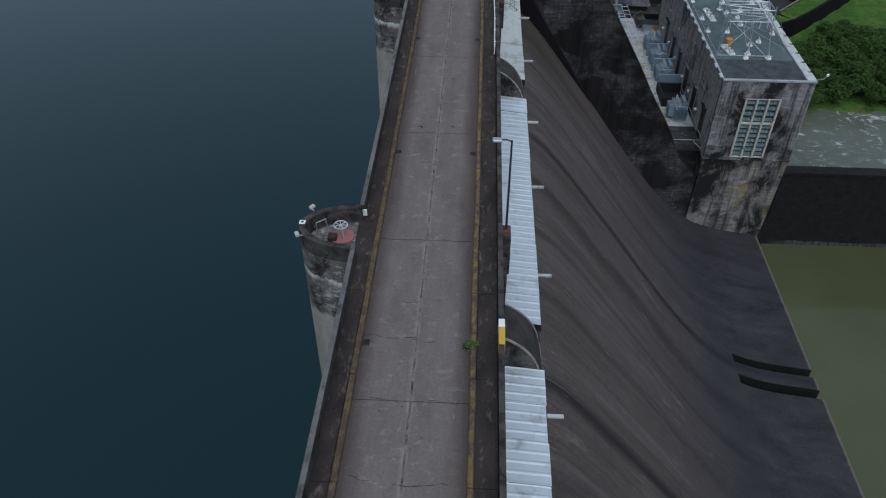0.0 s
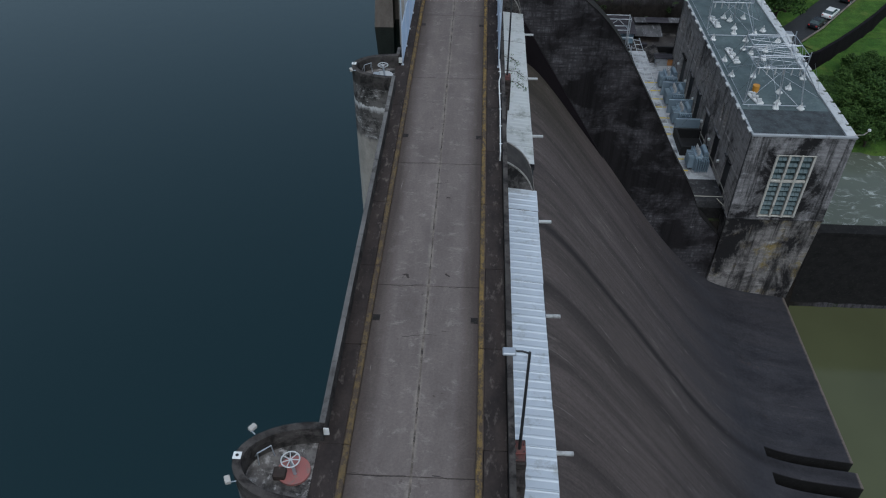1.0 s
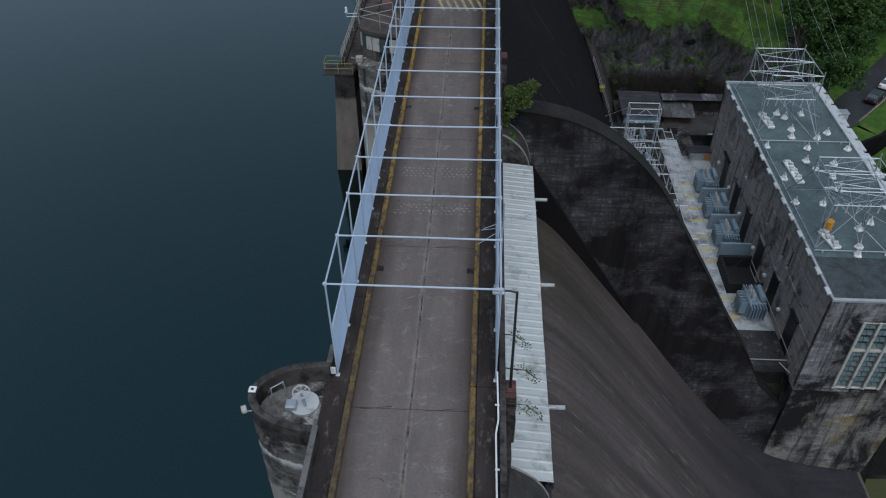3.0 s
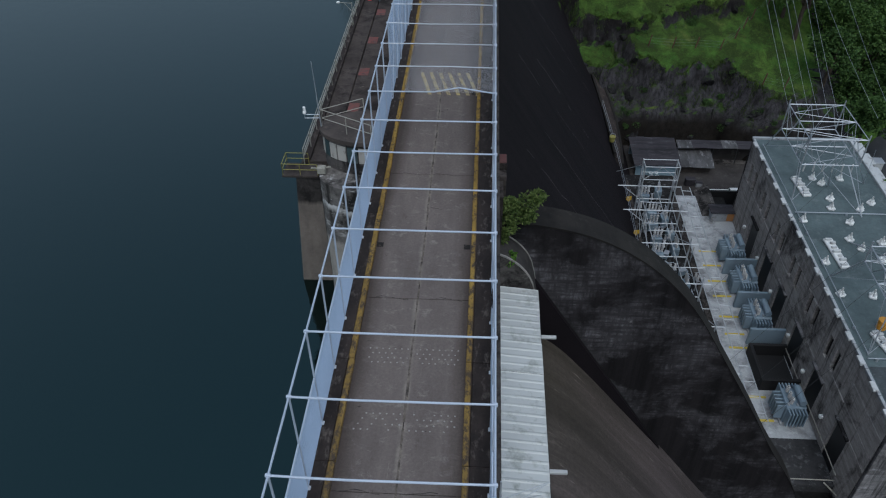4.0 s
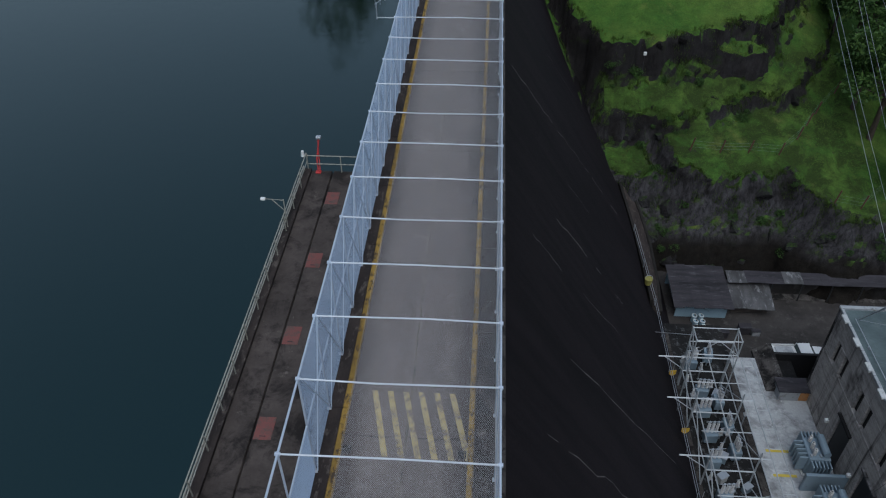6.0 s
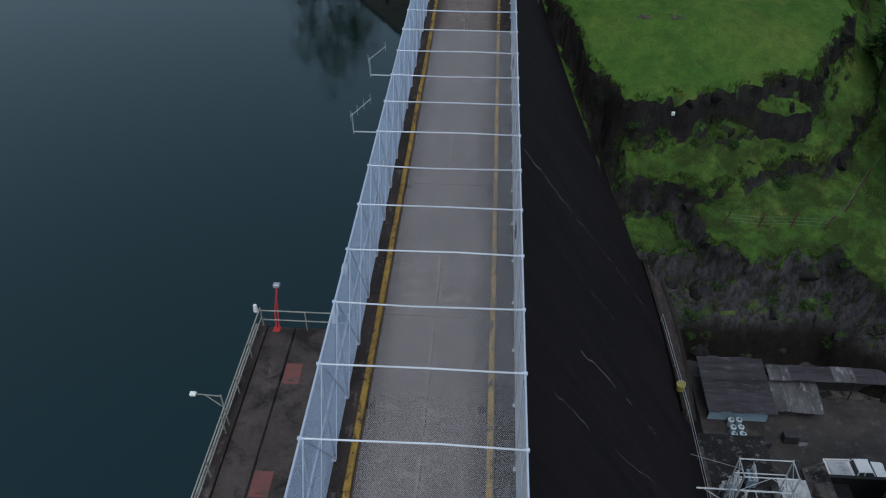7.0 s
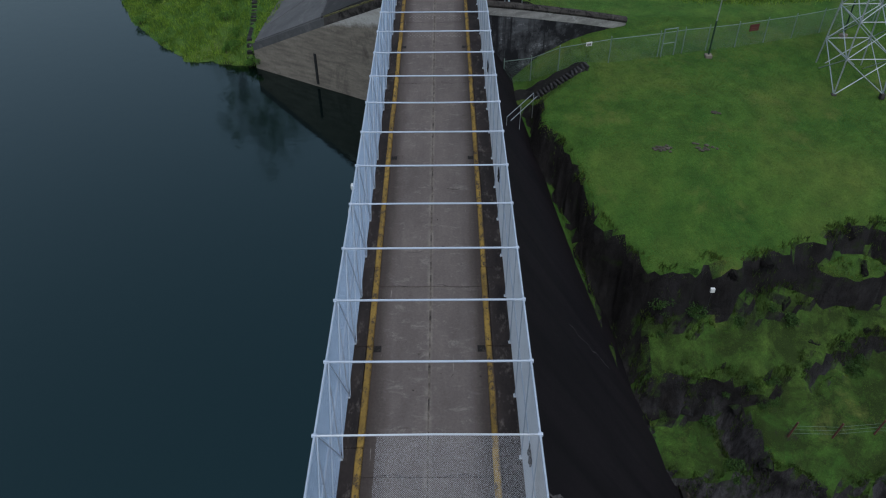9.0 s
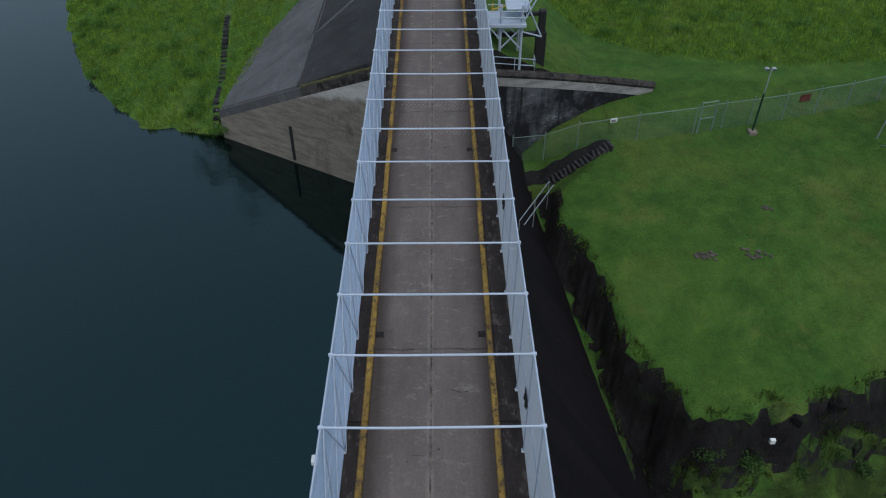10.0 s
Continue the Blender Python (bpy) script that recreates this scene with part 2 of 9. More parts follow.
def road_material():
    """Worn brown-grey slab concrete: rubber-darkened lanes, grimy edges, patchy laitance, a bleached seam in the middle."""
    m, t, b = nodes_of("road_concrete", 0.85, 0, 0.2)
    v = coords(t)
    ax = calc(t, "ABSOLUTE", axis_of(t, v, "X"))
    c = mix(t, ramp(t, noise_of(t, coords(t, (0.7, 0.22, 1)), 1.0, 8, 0.7), 0.34, 0.68), (0.172, 0.146, 0.134), (0.118, 0.1, 0.093))
    c = mix(t, ramp(t, noise_of(t, coords(t, (1.2, 1.9, 1)), 1.0, 9, 0.8, 0.5), 0.54, 0.68), c, (0.235, 0.208, 0.192))
    c = mix(t, ramp(t, noise_of(t, coords(t, (0.9, 0.5, 1)), 1.4, 9, 0.8), 0.6, 0.7), c, (0.085, 0.07, 0.064))
    lane = calc(t, "MULTIPLY_ADD", noise_of(t, coords(t, (1, 0.12, 1)), 0.8, 5), 1.1, ax)
    c = mix(t, calc(t, "MULTIPLY", span(t, lane, 1.95, 2.6), 0.85), c, (0.062, 0.049, 0.043))
    seam = calc(t, "MULTIPLY", span(t, ax, 0.05, 0.17, 1.0, 0.0), ramp(t, noise_of(t, coords(t, (1, 0.6, 1)), 1.2, 7, 0.7), 0.42, 0.6))
    c = mix(t, calc(t, "MULTIPLY", seam, 0.5), c, (0.3, 0.27, 0.235))
    c = mix(t, ramp(t, noise_of(t, coords(t, (7.0, 0.5, 1)), 1.0, 4, 0.6), 0.69, 0.76), c, (0.26, 0.235, 0.22))
    c = mix(t, ramp(t, noise_of(t, coords(t, (0.8, 7.0, 1)), 1.0, 4, 0.6), 0.7, 0.75), c, (0.065, 0.055, 0.05))
    c = mix(t, ramp(t, noise_of(t, v, 2.4, 4, 0.5, 1.0), 0.72, 0.76), c, (0.045, 0.037, 0.034))
    fine = noise_of(t, v, 9, 9, 0.8)
    c = mix(t, 0.65, c, ramp(t, fine, 0.25, 0.75, (0.5, 0.5, 0.5, 1), (1.2, 1.2, 1.2, 1)), "MULTIPLY")
    t.links.new(c, b.inputs["Base Color"])
    bump(t, b, fine, 0.25, 0.03)
    return m


def kerb_material():
    """Dirty kerb concrete with a narrow, chipped and sooty band of yellow paint along its road side."""
    m, t, b = nodes_of("kerb_concrete_yellow_band", 0.85, 0, 0.2)
    v = coords(t)
    ax = calc(t, "ABSOLUTE", axis_of(t, v, "X"))
    wob = calc(t, "MULTIPLY_ADD", noise_of(t, coords(t, (1, 1.0, 1)), 1.5, 6, 0.7), 0.1, ax)
    base = mix(t, ramp(t, noise_of(t, coords(t, (2, 0.5, 1)), 1.0, 8, 0.75), 0.35, 0.65), (0.1, 0.078, 0.067), (0.04, 0.032, 0.029))
    old = span(t, axis_of(t, v, "Y"), 48.0, 78.0, 1.0, 0.0)  # the paint over the bridge is older
    yel = mix(t, ramp(t, noise_of(t, coords(t, (1, 0.5, 1)), 0.7, 6, 0.7), 0.38, 0.62), (0.37, 0.238, 0.055), (0.2, 0.128, 0.035))
    worn = span(t, axis_of(t, v, "X"), -0.5, 0.5, 0.93, 0.7)
    yel = mix(t, calc(t, "MULTIPLY", old, worn), yel, (0.12, 0.088, 0.045))
    chips = calc(t, "MULTIPLY_ADD", calc(t, "MULTIPLY", old, worn), 0.075, noise_of(t, coords(t, (3, 1.6, 3)), 1.3, 8, 0.8))
    yel = mix(t, ramp(t, chips, 0.5, 0.6), yel, (0.07, 0.053, 0.04))
    c = mix(t, span(t, wob, 2.42, 2.5), yel, base)
    fine = noise_of(t, v, 9, 8, 0.8)
    c = mix(t, 0.6, c, ramp(t, fine, 0.25, 0.75, (0.5, 0.5, 0.5, 1), (1.2, 1.2, 1.2, 1)), "MULTIPLY")
    t.links.new(c, b.inputs["Base Color"])
    bump(t, b, fine, 0.3, 0.03)
    return m


M = {}
M["road"] = road_material()
M["walk"] = surface("walkway_concrete", (0.05, 0.039, 0.035), (0.02, 0.016, 0.0155), (0.2, 0.17, 0.15), 7.0, 1.1, (1, 0.45, 1), relief=0.35)
M["parapet"] = stained("parapet_concrete", (0.085, 0.077, 0.072), (0.02, 0.018, 0.0175), (0.22, 0.205, 0.195), 0.47, 0.56, 0.6, 1.4)
M["pier"] = stained("pier_concrete", (0.19, 0.177, 0.168), (0.022, 0.021, 0.02), (0.6, 0.59, 0.58), 0.48, 0.52, 0.53, 0.7, marks=0.58, bleach=(-3.65, (0.42, 0.39, 0.35)), ring_z=-1.35)
M["intake"] = stained("intake_concrete", (0.07, 0.063, 0.06), (0.02, 0.018, 0.018), (0.28, 0.26, 0.25), 0.45, 0.55, 0.6, 0.7, mark_scale=(0.4, 0.4, 4.0), bleach=(-4.75, (0.25, 0.215, 0.19)))
M["pier_plain"] = stained("pier_concrete_downstream", (0.13, 0.12, 0.115), (0.019, 0.018, 0.018), (0.42, 0.41, 0.4), 0.45, 0.52, 0.58, 0.7, marks=0.62)
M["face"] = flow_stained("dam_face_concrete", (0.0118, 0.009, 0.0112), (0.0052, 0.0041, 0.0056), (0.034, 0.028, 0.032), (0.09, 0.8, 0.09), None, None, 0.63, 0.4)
M["chute"] = chute_material()
M["training"] = training_material()
M["abut"] = stained("abutment_concrete", (0.25, 0.22, 0.185), (0.1, 0.088, 0.075), (0.42, 0.4, 0.37), 0.56, 0.62, 0.63, top_lime=True)
M["paving"] = surface("slope_paving_concrete", (0.12, 0.12, 0.124), (0.07, 0.07, 0.073), (0.17, 0.17, 0.17), 5.0, 0.3)
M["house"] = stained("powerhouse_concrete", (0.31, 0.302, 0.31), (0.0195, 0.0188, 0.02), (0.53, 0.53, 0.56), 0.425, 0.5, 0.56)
M["house_base"] = stained("powerhouse_base_concrete", (0.29, 0.272, 0.262), (0.019, 0.018, 0.019), (0.5, 0.49, 0.47), 0.43, 0.47, 0.56, 0.2, (0.24, 0.185, 0.075))
M["roof"] = surface("roof_membrane", (0.125, 0.165, 0.172), (0.075, 0.1, 0.106), (0.19, 0.225, 0.23), 4.0, 0.35)
M["yard"] = surface("yard_concrete", (0.5, 0.52, 0.54), (0.12, 0.12, 0.125), (0.72, 0.75, 0.77), 5.0, 0.5, lo=0.46, hi=0.7)
M["trim_white"] = paint("weathered_white_paint", (0.47, 0.485, 0.49), 0.6, 0, (0.2, 0.19, 0.18), 0.53, 1.5)
M["steel"] = paint("painted_steel_pale_blue", (0.44, 0.5, 0.6), 0.45, 0.1, (0.26, 0.235, 0.22), 0.64, 2.0)
M["wire"] = paint("coated_fence_wire", (0.34, 0.43, 0.57), 0.45, 0.1, (0.26, 0.32, 0.4), 0.62, 1.0, 0)
M["galv"] = paint("galvanised_steel", (0.42, 0.45, 0.49), 0.45, 0.5, (0.26, 0.26, 0.27), 0.6, 1.5)
M["dark_steel"] = paint("dark_painted_steel", (0.03, 0.032, 0.035), 0.5, 0.2, (0.1, 0.07, 0.05), 0.66, 3.0)
M["sheet"] = paint("corrugated_zinc_sheet", (0.54, 0.59, 0.65), 0.5, 0.2, (0.3, 0.315, 0.32), 0.54, 0.8)
M["sheet_green"] = paint("weathered_zinc_sheet", (0.54, 0.56, 0.555), 0.55, 0.15, (0.27, 0.285, 0.26), 0.52, 0.8)
M["roof_old"] = surface("old_roof_sheet", (0.055, 0.051, 0.06), (0.022, 0.021, 0.025), (0.13, 0.125, 0.14), 5, 0.5, (0.35, 2.0, 1), spec=0.3)
M["roof_pale"] = surface("pale_roof_sheet", (0.12, 0.12, 0.125), (0.04, 0.039, 0.041), (0.42, 0.43, 0.45), 5, 0.45, (1.4, 0.5, 1), spec=0.3)
M["yellow_steel"] = paint("yellow_painted_steel", (0.52, 0.34, 0.04), 0.55, 0, (0.2, 0.14, 0.07), 0.62, 3)
M["white"] = paint("white_paint", (0.72, 0.73, 0.72), 0.6, 0, (0.4, 0.38, 0.35), 0.66, 2.5)
M["red"] = paint("red_paint", (0.42, 0.03, 0.03), 0.5, 0, (0.22, 0.05, 0.045), 0.64, 3)
M["red_faded"] = paint("faded_red_paint", (0.17, 0.062, 0.056), 0.85, 0, (0.095, 0.068, 0.06), 0.46, 3)
M["blue_grey"] = paint("transformer_grey_paint", (0.22, 0.29, 0.35), 0.5, 0.1, (0.13, 0.16, 0.19), 0.6, 1.6)
M["black"] = paint("black_rubber", (0.012, 0.012, 0.013), 0.7, 0, (0.03, 0.03, 0.03), 0.6, 3)
M["porcelain"] = paint("grey_porcelain", (0.5, 0.5, 0.5), 0.3, 0, (0.36, 0.35, 0.34), 0.65, 4)


def water_material(name, col, rough, ripple, scale, foam=None, ior=1.333, tint=(1, 1, 1)):
    m, t, b = nodes_of(name, rough, 0, 0.5)
    b.inputs["Specular Tint"].default_value = (*tint, 1)
    b.inputs["IOR"].default_value = ior
    v = coords(t)
    c = mix(t, ramp(t, noise_of(t, v, 0.03, 4), 0.35, 0.7), col, tuple(q * 0.75 for q in col))
    h = noise_of(t, v, scale, 5, 0.6)
    if foam:
        f = ramp(t, noise_of(t, coords(t, (0.8, 1.3, 1)), foam, 10, 0.72, 1.6), 0.53, 0.67)
        f = calc(t, "MULTIPLY", f, ramp(t, noise_of(t, v, 0.09, 4, 0.6, 0.6), 0.4, 0.6))
        c = mix(t, f, c, (0.62, 0.66, 0.63))
        r = mix(t, f, (rough,) * 3, (0.8, 0.8, 0.8))
        t.links.new(r, b.inputs["Roughness"])
    t.links.new(c, b.inputs["Base Color"])
    bump(t, b, h, ripple, 0.1)
    return m


M["lake"] = water_material("reservoir_water", (0.0007, 0.0028, 0.0026), 0.04, 0.1, 0.9, None, 1.66, (0.55, 1.0, 1.0))
M["pool"] = water_material("stilling_pool_water", (0.078, 0.085, 0.042), 0.1, 0.06, 0.7)
M["river"] = water_material("tailrace_water", (0.105, 0.118, 0.092), 0.15, 0.5, 0.8, 0.3)


def ground_material():
    """Grass on the flats, dark rock and moss where the ground is steep; near-black rock higher up."""
    m, t, b = nodes_of("hillside_ground", 0.95, 0, 0.15)
    v = coords(t)
    geo, sep = t.nodes.new("ShaderNodeNewGeometry"), t.nodes.new("ShaderNodeSeparateXYZ")
    t.links.new(geo.outputs["True Normal"], sep.inputs[0])
    grass = mix(t, ramp(t, noise_of(t, v, 0.35, 8, 0.7), 0.35, 0.68), (0.042, 0.108, 0.02), (0.088, 0.165, 0.03))
    grass = mix(t, ramp(t, noise_of(t, v, 0.12, 5, 0.6), 0.5, 0.72), grass, (0.115, 0.165, 0.036))
    grass = mix(t, 0.75, grass, ramp(t, noise_of(t, v, 7.0, 6, 0.8), 0.25, 0.75, (0.4, 0.4, 0.4, 1), (1.1, 1.1, 1.1, 1)), "MULTIPLY")
    grass = mix(t, 1.0, grass, ramp(t, noise_of(t, coords(t, (1, 1, 0)), 0.75, 8, 0.75, 0.3), 0.34, 0.66, (0.72, 0.73, 0.7, 1), (1.26, 1.22, 1.12, 1)), "MULTIPLY")
    low = calc(t, "MULTIPLY", span(t, axis_of(t, v, "Z"), -14.0, -18.0), span(t, axis_of(t, v, "X"), 48.0, 44.0))
    grass = mix(t, calc(t, "MULTIPLY", low, ramp(t, noise_of(t, v, 0.4, 8, 0.75, 0.4), 0.4, 0.56)), grass, (0.026, 0.043, 0.01))
    grass = mix(t, calc(t, "MULTIPLY", low, ramp(t, noise_of(t, v, 0.75, 8, 0.8, 0.4), 0.6, 0.68)), grass, (0.03, 0.027, 0.022))
    grass = mix(t, ramp(t, noise_of(t, v, 0.3, 9, 0.8, 0.3), 0.58, 0.72), grass, (0.04, 0.062, 0.014))
    grass = mix(t, ramp(t, noise_of(t, coords(t, (1, 1, 0)), 0.16, 8, 0.75), 0.56, 0.7), grass, (0.12, 0.14, 0.036))
    # upper rock near-black: shade of the trench and cliff put into its colour
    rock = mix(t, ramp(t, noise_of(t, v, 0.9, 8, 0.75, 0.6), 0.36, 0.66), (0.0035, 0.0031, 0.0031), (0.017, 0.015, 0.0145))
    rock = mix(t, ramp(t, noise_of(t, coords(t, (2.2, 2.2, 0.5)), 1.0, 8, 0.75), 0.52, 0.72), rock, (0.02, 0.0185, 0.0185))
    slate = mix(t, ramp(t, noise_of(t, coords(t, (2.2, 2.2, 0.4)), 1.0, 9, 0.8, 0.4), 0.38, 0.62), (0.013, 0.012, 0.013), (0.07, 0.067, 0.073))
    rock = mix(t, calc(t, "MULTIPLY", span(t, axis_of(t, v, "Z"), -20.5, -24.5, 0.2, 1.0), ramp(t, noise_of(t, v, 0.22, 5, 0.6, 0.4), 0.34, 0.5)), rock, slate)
    rock = mix(t, ramp(t, noise_of(t, v, 0.45, 8, 0.75), 0.57, 0.68), rock, (0.017, 0.028, 0.007))
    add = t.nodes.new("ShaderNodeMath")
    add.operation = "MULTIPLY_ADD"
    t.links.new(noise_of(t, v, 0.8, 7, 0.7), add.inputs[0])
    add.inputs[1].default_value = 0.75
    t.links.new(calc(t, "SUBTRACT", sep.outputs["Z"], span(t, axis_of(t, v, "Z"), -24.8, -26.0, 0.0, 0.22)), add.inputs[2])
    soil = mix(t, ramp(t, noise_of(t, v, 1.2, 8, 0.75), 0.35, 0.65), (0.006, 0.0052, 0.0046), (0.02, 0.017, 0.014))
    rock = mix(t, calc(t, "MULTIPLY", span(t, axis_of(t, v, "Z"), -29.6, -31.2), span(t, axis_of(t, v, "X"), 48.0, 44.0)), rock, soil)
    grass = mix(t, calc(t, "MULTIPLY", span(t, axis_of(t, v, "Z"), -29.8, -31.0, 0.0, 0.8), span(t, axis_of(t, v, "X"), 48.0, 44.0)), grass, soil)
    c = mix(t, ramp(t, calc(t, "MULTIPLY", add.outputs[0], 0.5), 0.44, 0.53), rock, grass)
    t.links.new(c, b.inputs["Base Color"])
    bump(t, b, noise_of(t, v, 2.2, 9, 0.75), 0.8, 0.25)
    return m


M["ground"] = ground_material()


def leaf_material(name, a, b2, thin=0.25, clumps=None, dry=None):
    m, t, b = nodes_of(name, 0.7, 0, 0.25)
    geo = t.nodes.new("ShaderNodeNewGeometry")
    c = mix(t, geo.outputs["Random Per Island"], a, b2)
    c = mix(t, 0.5, c, ramp(t, noise_of(t, coords(t), 0.6, 3), 0.3, 0.7, (0.5, 0.5, 0.5, 1), (1, 1, 1, 1)), "MULTIPLY")
    if dry:  # dry and trodden patches
        c = mix(t, ramp(t, noise_of(t, coords(t, (1, 1, 0)), 0.3, 9, 0.75, 0.5), 0.48, 0.62), c, dry)
        c = mix(t, 1.0, c, ramp(t, noise_of(t, coords(t, (1, 1, 0)), 0.75, 8, 0.75, 0.3), 0.34, 0.66, (0.72, 0.73, 0.7, 1), (1.26, 1.22, 1.12, 1)), "MULTIPLY")
    if clumps:
        c = mix(t, 0.8, c, ramp(t, noise_of(t, coords(t), clumps, 6, 0.75), 0.36, 0.64, (0.28, 0.34, 0.3, 1), (1.25, 1.2, 1.1, 1)), "MULTIPLY")
    t.links.new(c, b.inputs["Base Color"])
    if thin:  # light passing through the blade
        tr, mx = t.nodes.new("ShaderNodeBsdfTranslucent"), t.nodes.new("ShaderNodeMixShader")
        mx.inputs[0].default_value = thin
        t.links.new(c, tr.inputs["Color"])
        t.links.new(b.outputs[0], mx.inputs[1]), t.links.new(tr.outputs[0], mx.inputs[2])
        t.links.new(mx.outputs[0], t.nodes["Material Output"].inputs["Surface"])
    return m


M["leaf"] = leaf_material("broadleaf_foliage", (0.025, 0.06, 0.014), (0.07, 0.13, 0.03))
M["leaf_bright"] = leaf_material("bright_foliage", (0.06, 0.15, 0.022), (0.15, 0.27, 0.045), 0.35)
M["blade"] = leaf_material("tall_grass_blades", (0.15, 0.29, 0.03), (0.36, 0.5, 0.08), 0.45, 1.1)
M["blade_short"] = leaf_material("mown_grass_blades", (0.068, 0.15, 0.023), (0.145, 0.232, 0.038), 0.45, None, (0.15, 0.165, 0.036))
M["bark"] = surface("tree_bark", (0.09, 0.07, 0.055), (0.05, 0.04, 0.03), (0.15, 0.13, 0.1), 9, 2, (3, 3, 0.6))
M["glass"] = paint("dusty_window_glass", (0.05, 0.075, 0.08), 0.25, 0, (0.1, 0.12, 0.12), 0.55, 2)


# ---- geometry helpers ----
def box(bm, x0, x1, y0, y1, z0, z1):
    vs = [bm.verts.new(p) for p in ((x0, y0, z0), (x1, y0, z0), (x1, y1, z0), (x0, y1, z0), (x0, y0, z1), (x1, y0, z1), (x1, y1, z1), (x0, y1, z1))]
    for f in ((3, 2, 1, 0), (4, 5, 6, 7), (0, 1, 5, 4), (1, 2, 6, 5), (2, 3, 7, 6), (3, 0, 4, 7)):
        bm.faces.new([vs[i] for i in f])
    return bm


def block(bm, x0, x1, y0, y1, z0, z1, r=0.03):
    """Box with chamfered edges."""
    b2 = box(bmesh.new(), x0, x1, y0, y1, z0, z1)
    bmesh.ops.bevel(b2, geom=b2.edges[:], offset=r, segments=1, affect="EDGES")
    me = bpy.data.meshes.new("tmp")
    b2.to_mesh(me), b2.free()
    bm.from_mesh(me)
    bpy.data.meshes.remove(me)
    return bm


def tube(bm, a, b, r, n=6, r2=None):
    a, b = Vector(a), Vector(b)
    w = (b - a).normalized()
    u = w.cross(Vector((0, 0, 1)) if abs(w.z) < 0.9 else Vector((1, 0, 0))).normalized()
    v = w.cross(u)
    rings = []
    for p, rr in ((a, r), (b, r if r2 is None else r2)):
        rings.append([bm.verts.new(p + (u * math.cos(k * math.tau / n) + v * math.sin(k * math.tau / n)) * rr) for k in range(n)])
    for k in range(n):
        bm.faces.new((rings[0][k], rings[0][(k + 1) % n], rings[1][(k + 1) % n], rings[1][k]))
    bm.faces.new(rings[0][::-1]), bm.faces.new(rings[1])
    return bm


def pipe(bm, pts, r, n=6):
    """One unbroken tube through the points."""
    pts = [Vector(p) for p in pts]
    rings, u = [], None
    for i, p in enumerate(pts):
        w = ((pts[i] - pts[i - 1]).normalized() if i else Vector()) + ((pts[i + 1] - pts[i]).normalized() if i < len(pts) - 1 else Vector())
        w = w.normalized() if w.length > 1e-4 else (pts[i] - pts[i - 1]).normalized()
        if u is None:
            u = w.cross(Vector((0, 0, 1)) if abs(w.z) < 0.9 else Vector((1, 0, 0)))
        u = (u - w * u.dot(w)).normalized()
        v = w.cross(u)
        rings.append([bm.verts.new(p + (u * math.cos(k * math.tau / n) + v * math.sin(k * math.tau / n)) * r) for k in range(n)])
    for a, b in zip(rings, rings[1:]):
        for k in range(n):
            bm.faces.new((a[k], a[(k + 1) % n], b[(k + 1) % n], b[k]))
    bm.faces.new(rings[0][::-1]), bm.faces.new(rings[-1])
    return bm


def prism(bm, outline, lo, hi, axis="y"):
    """Outline in the plane across the axis, drawn out from lo to hi. y: outline of x, z; z: outline of x, y; x: outline of y, z."""
    put = {"y": lambda p, s: (p[0], s, p[1]), "z": lambda p, s: (p[0], p[1], s), "x": lambda p, s: (s, p[0], p[1])}[axis]
    a, b = [bm.verts.new(put(p, lo)) for p in outline], [bm.verts.new(put(p, hi)) for p in outline]
    n = len(outline)
    for k in range(n):
        bm.faces.new((a[k], a[(k + 1) % n], b[(k + 1) % n], b[k]))
    bm.faces.new(a[::-1]), bm.faces.new(b)
    bmesh.ops.recalc_face_normals(bm, faces=bm.faces[:])
    return bm


def mesh_of(name, bm, material, smooth=False):
    me = bpy.data.meshes.new(name)
    bm.to_mesh(me), bm.free()
    me.materials.append(material)
    if smooth:
        for p in me.polygons:
            p.use_smooth = True
    return me


def thing(name, label, category, at=None, group="", kind=""):
    ob = new(name)
    ob.empty_display_size = 0.3
    if at is not None:
        ob.matrix_world = at
    return tagged(ob, label, category, group, kind)


def part(name, bm, material, parent=None, label="", smooth=False):
    ob = new(name, mesh_of(name, bm, material, smooth) if isinstance(bm, bmesh.types.BMesh) else bm)
    ob.parent = parent
    return tagged(ob, label)


def solid(name, bm, material, label, category, kind="", group="", smooth=False):
    return tagged(new(name, mesh_of(name, bm, material, smooth)), label, category, group, kind)


def curve_pts(keys, n):
    """Smooth x, z points through the keys, evenly in x."""
    xs, zs = [k[0] for k in keys], [k[1] for k in keys]
    out = []
    for i in range(n + 1):
        x = xs[0] + (xs[-1] - xs[0]) * i / n
        j = max(0, min(len(xs) - 2, next((q for q in range(len(xs) - 1) if x <= xs[q + 1]), len(xs) - 2)))
        h = xs[j + 1] - xs[j]
        u = (x - xs[j]) / h
        m0 = (zs[j + 1] - zs[max(j - 1, 0)]) / (xs[j + 1] - xs[max(j - 1, 0)])
        m1 = (zs[min(j + 2, len(zs) - 1)] - zs[j]) / (xs[min(j + 2, len(zs) - 1)] - xs[j])
        out.append((x, (2 * u**3 - 3 * u**2 + 1) * zs[j] + (u**3 - 2 * u**2 + u) * h * m0 + (3 * u**2 - 2 * u**3) * zs[j + 1] + (u**3 - u**2) * h * m1))
    return out

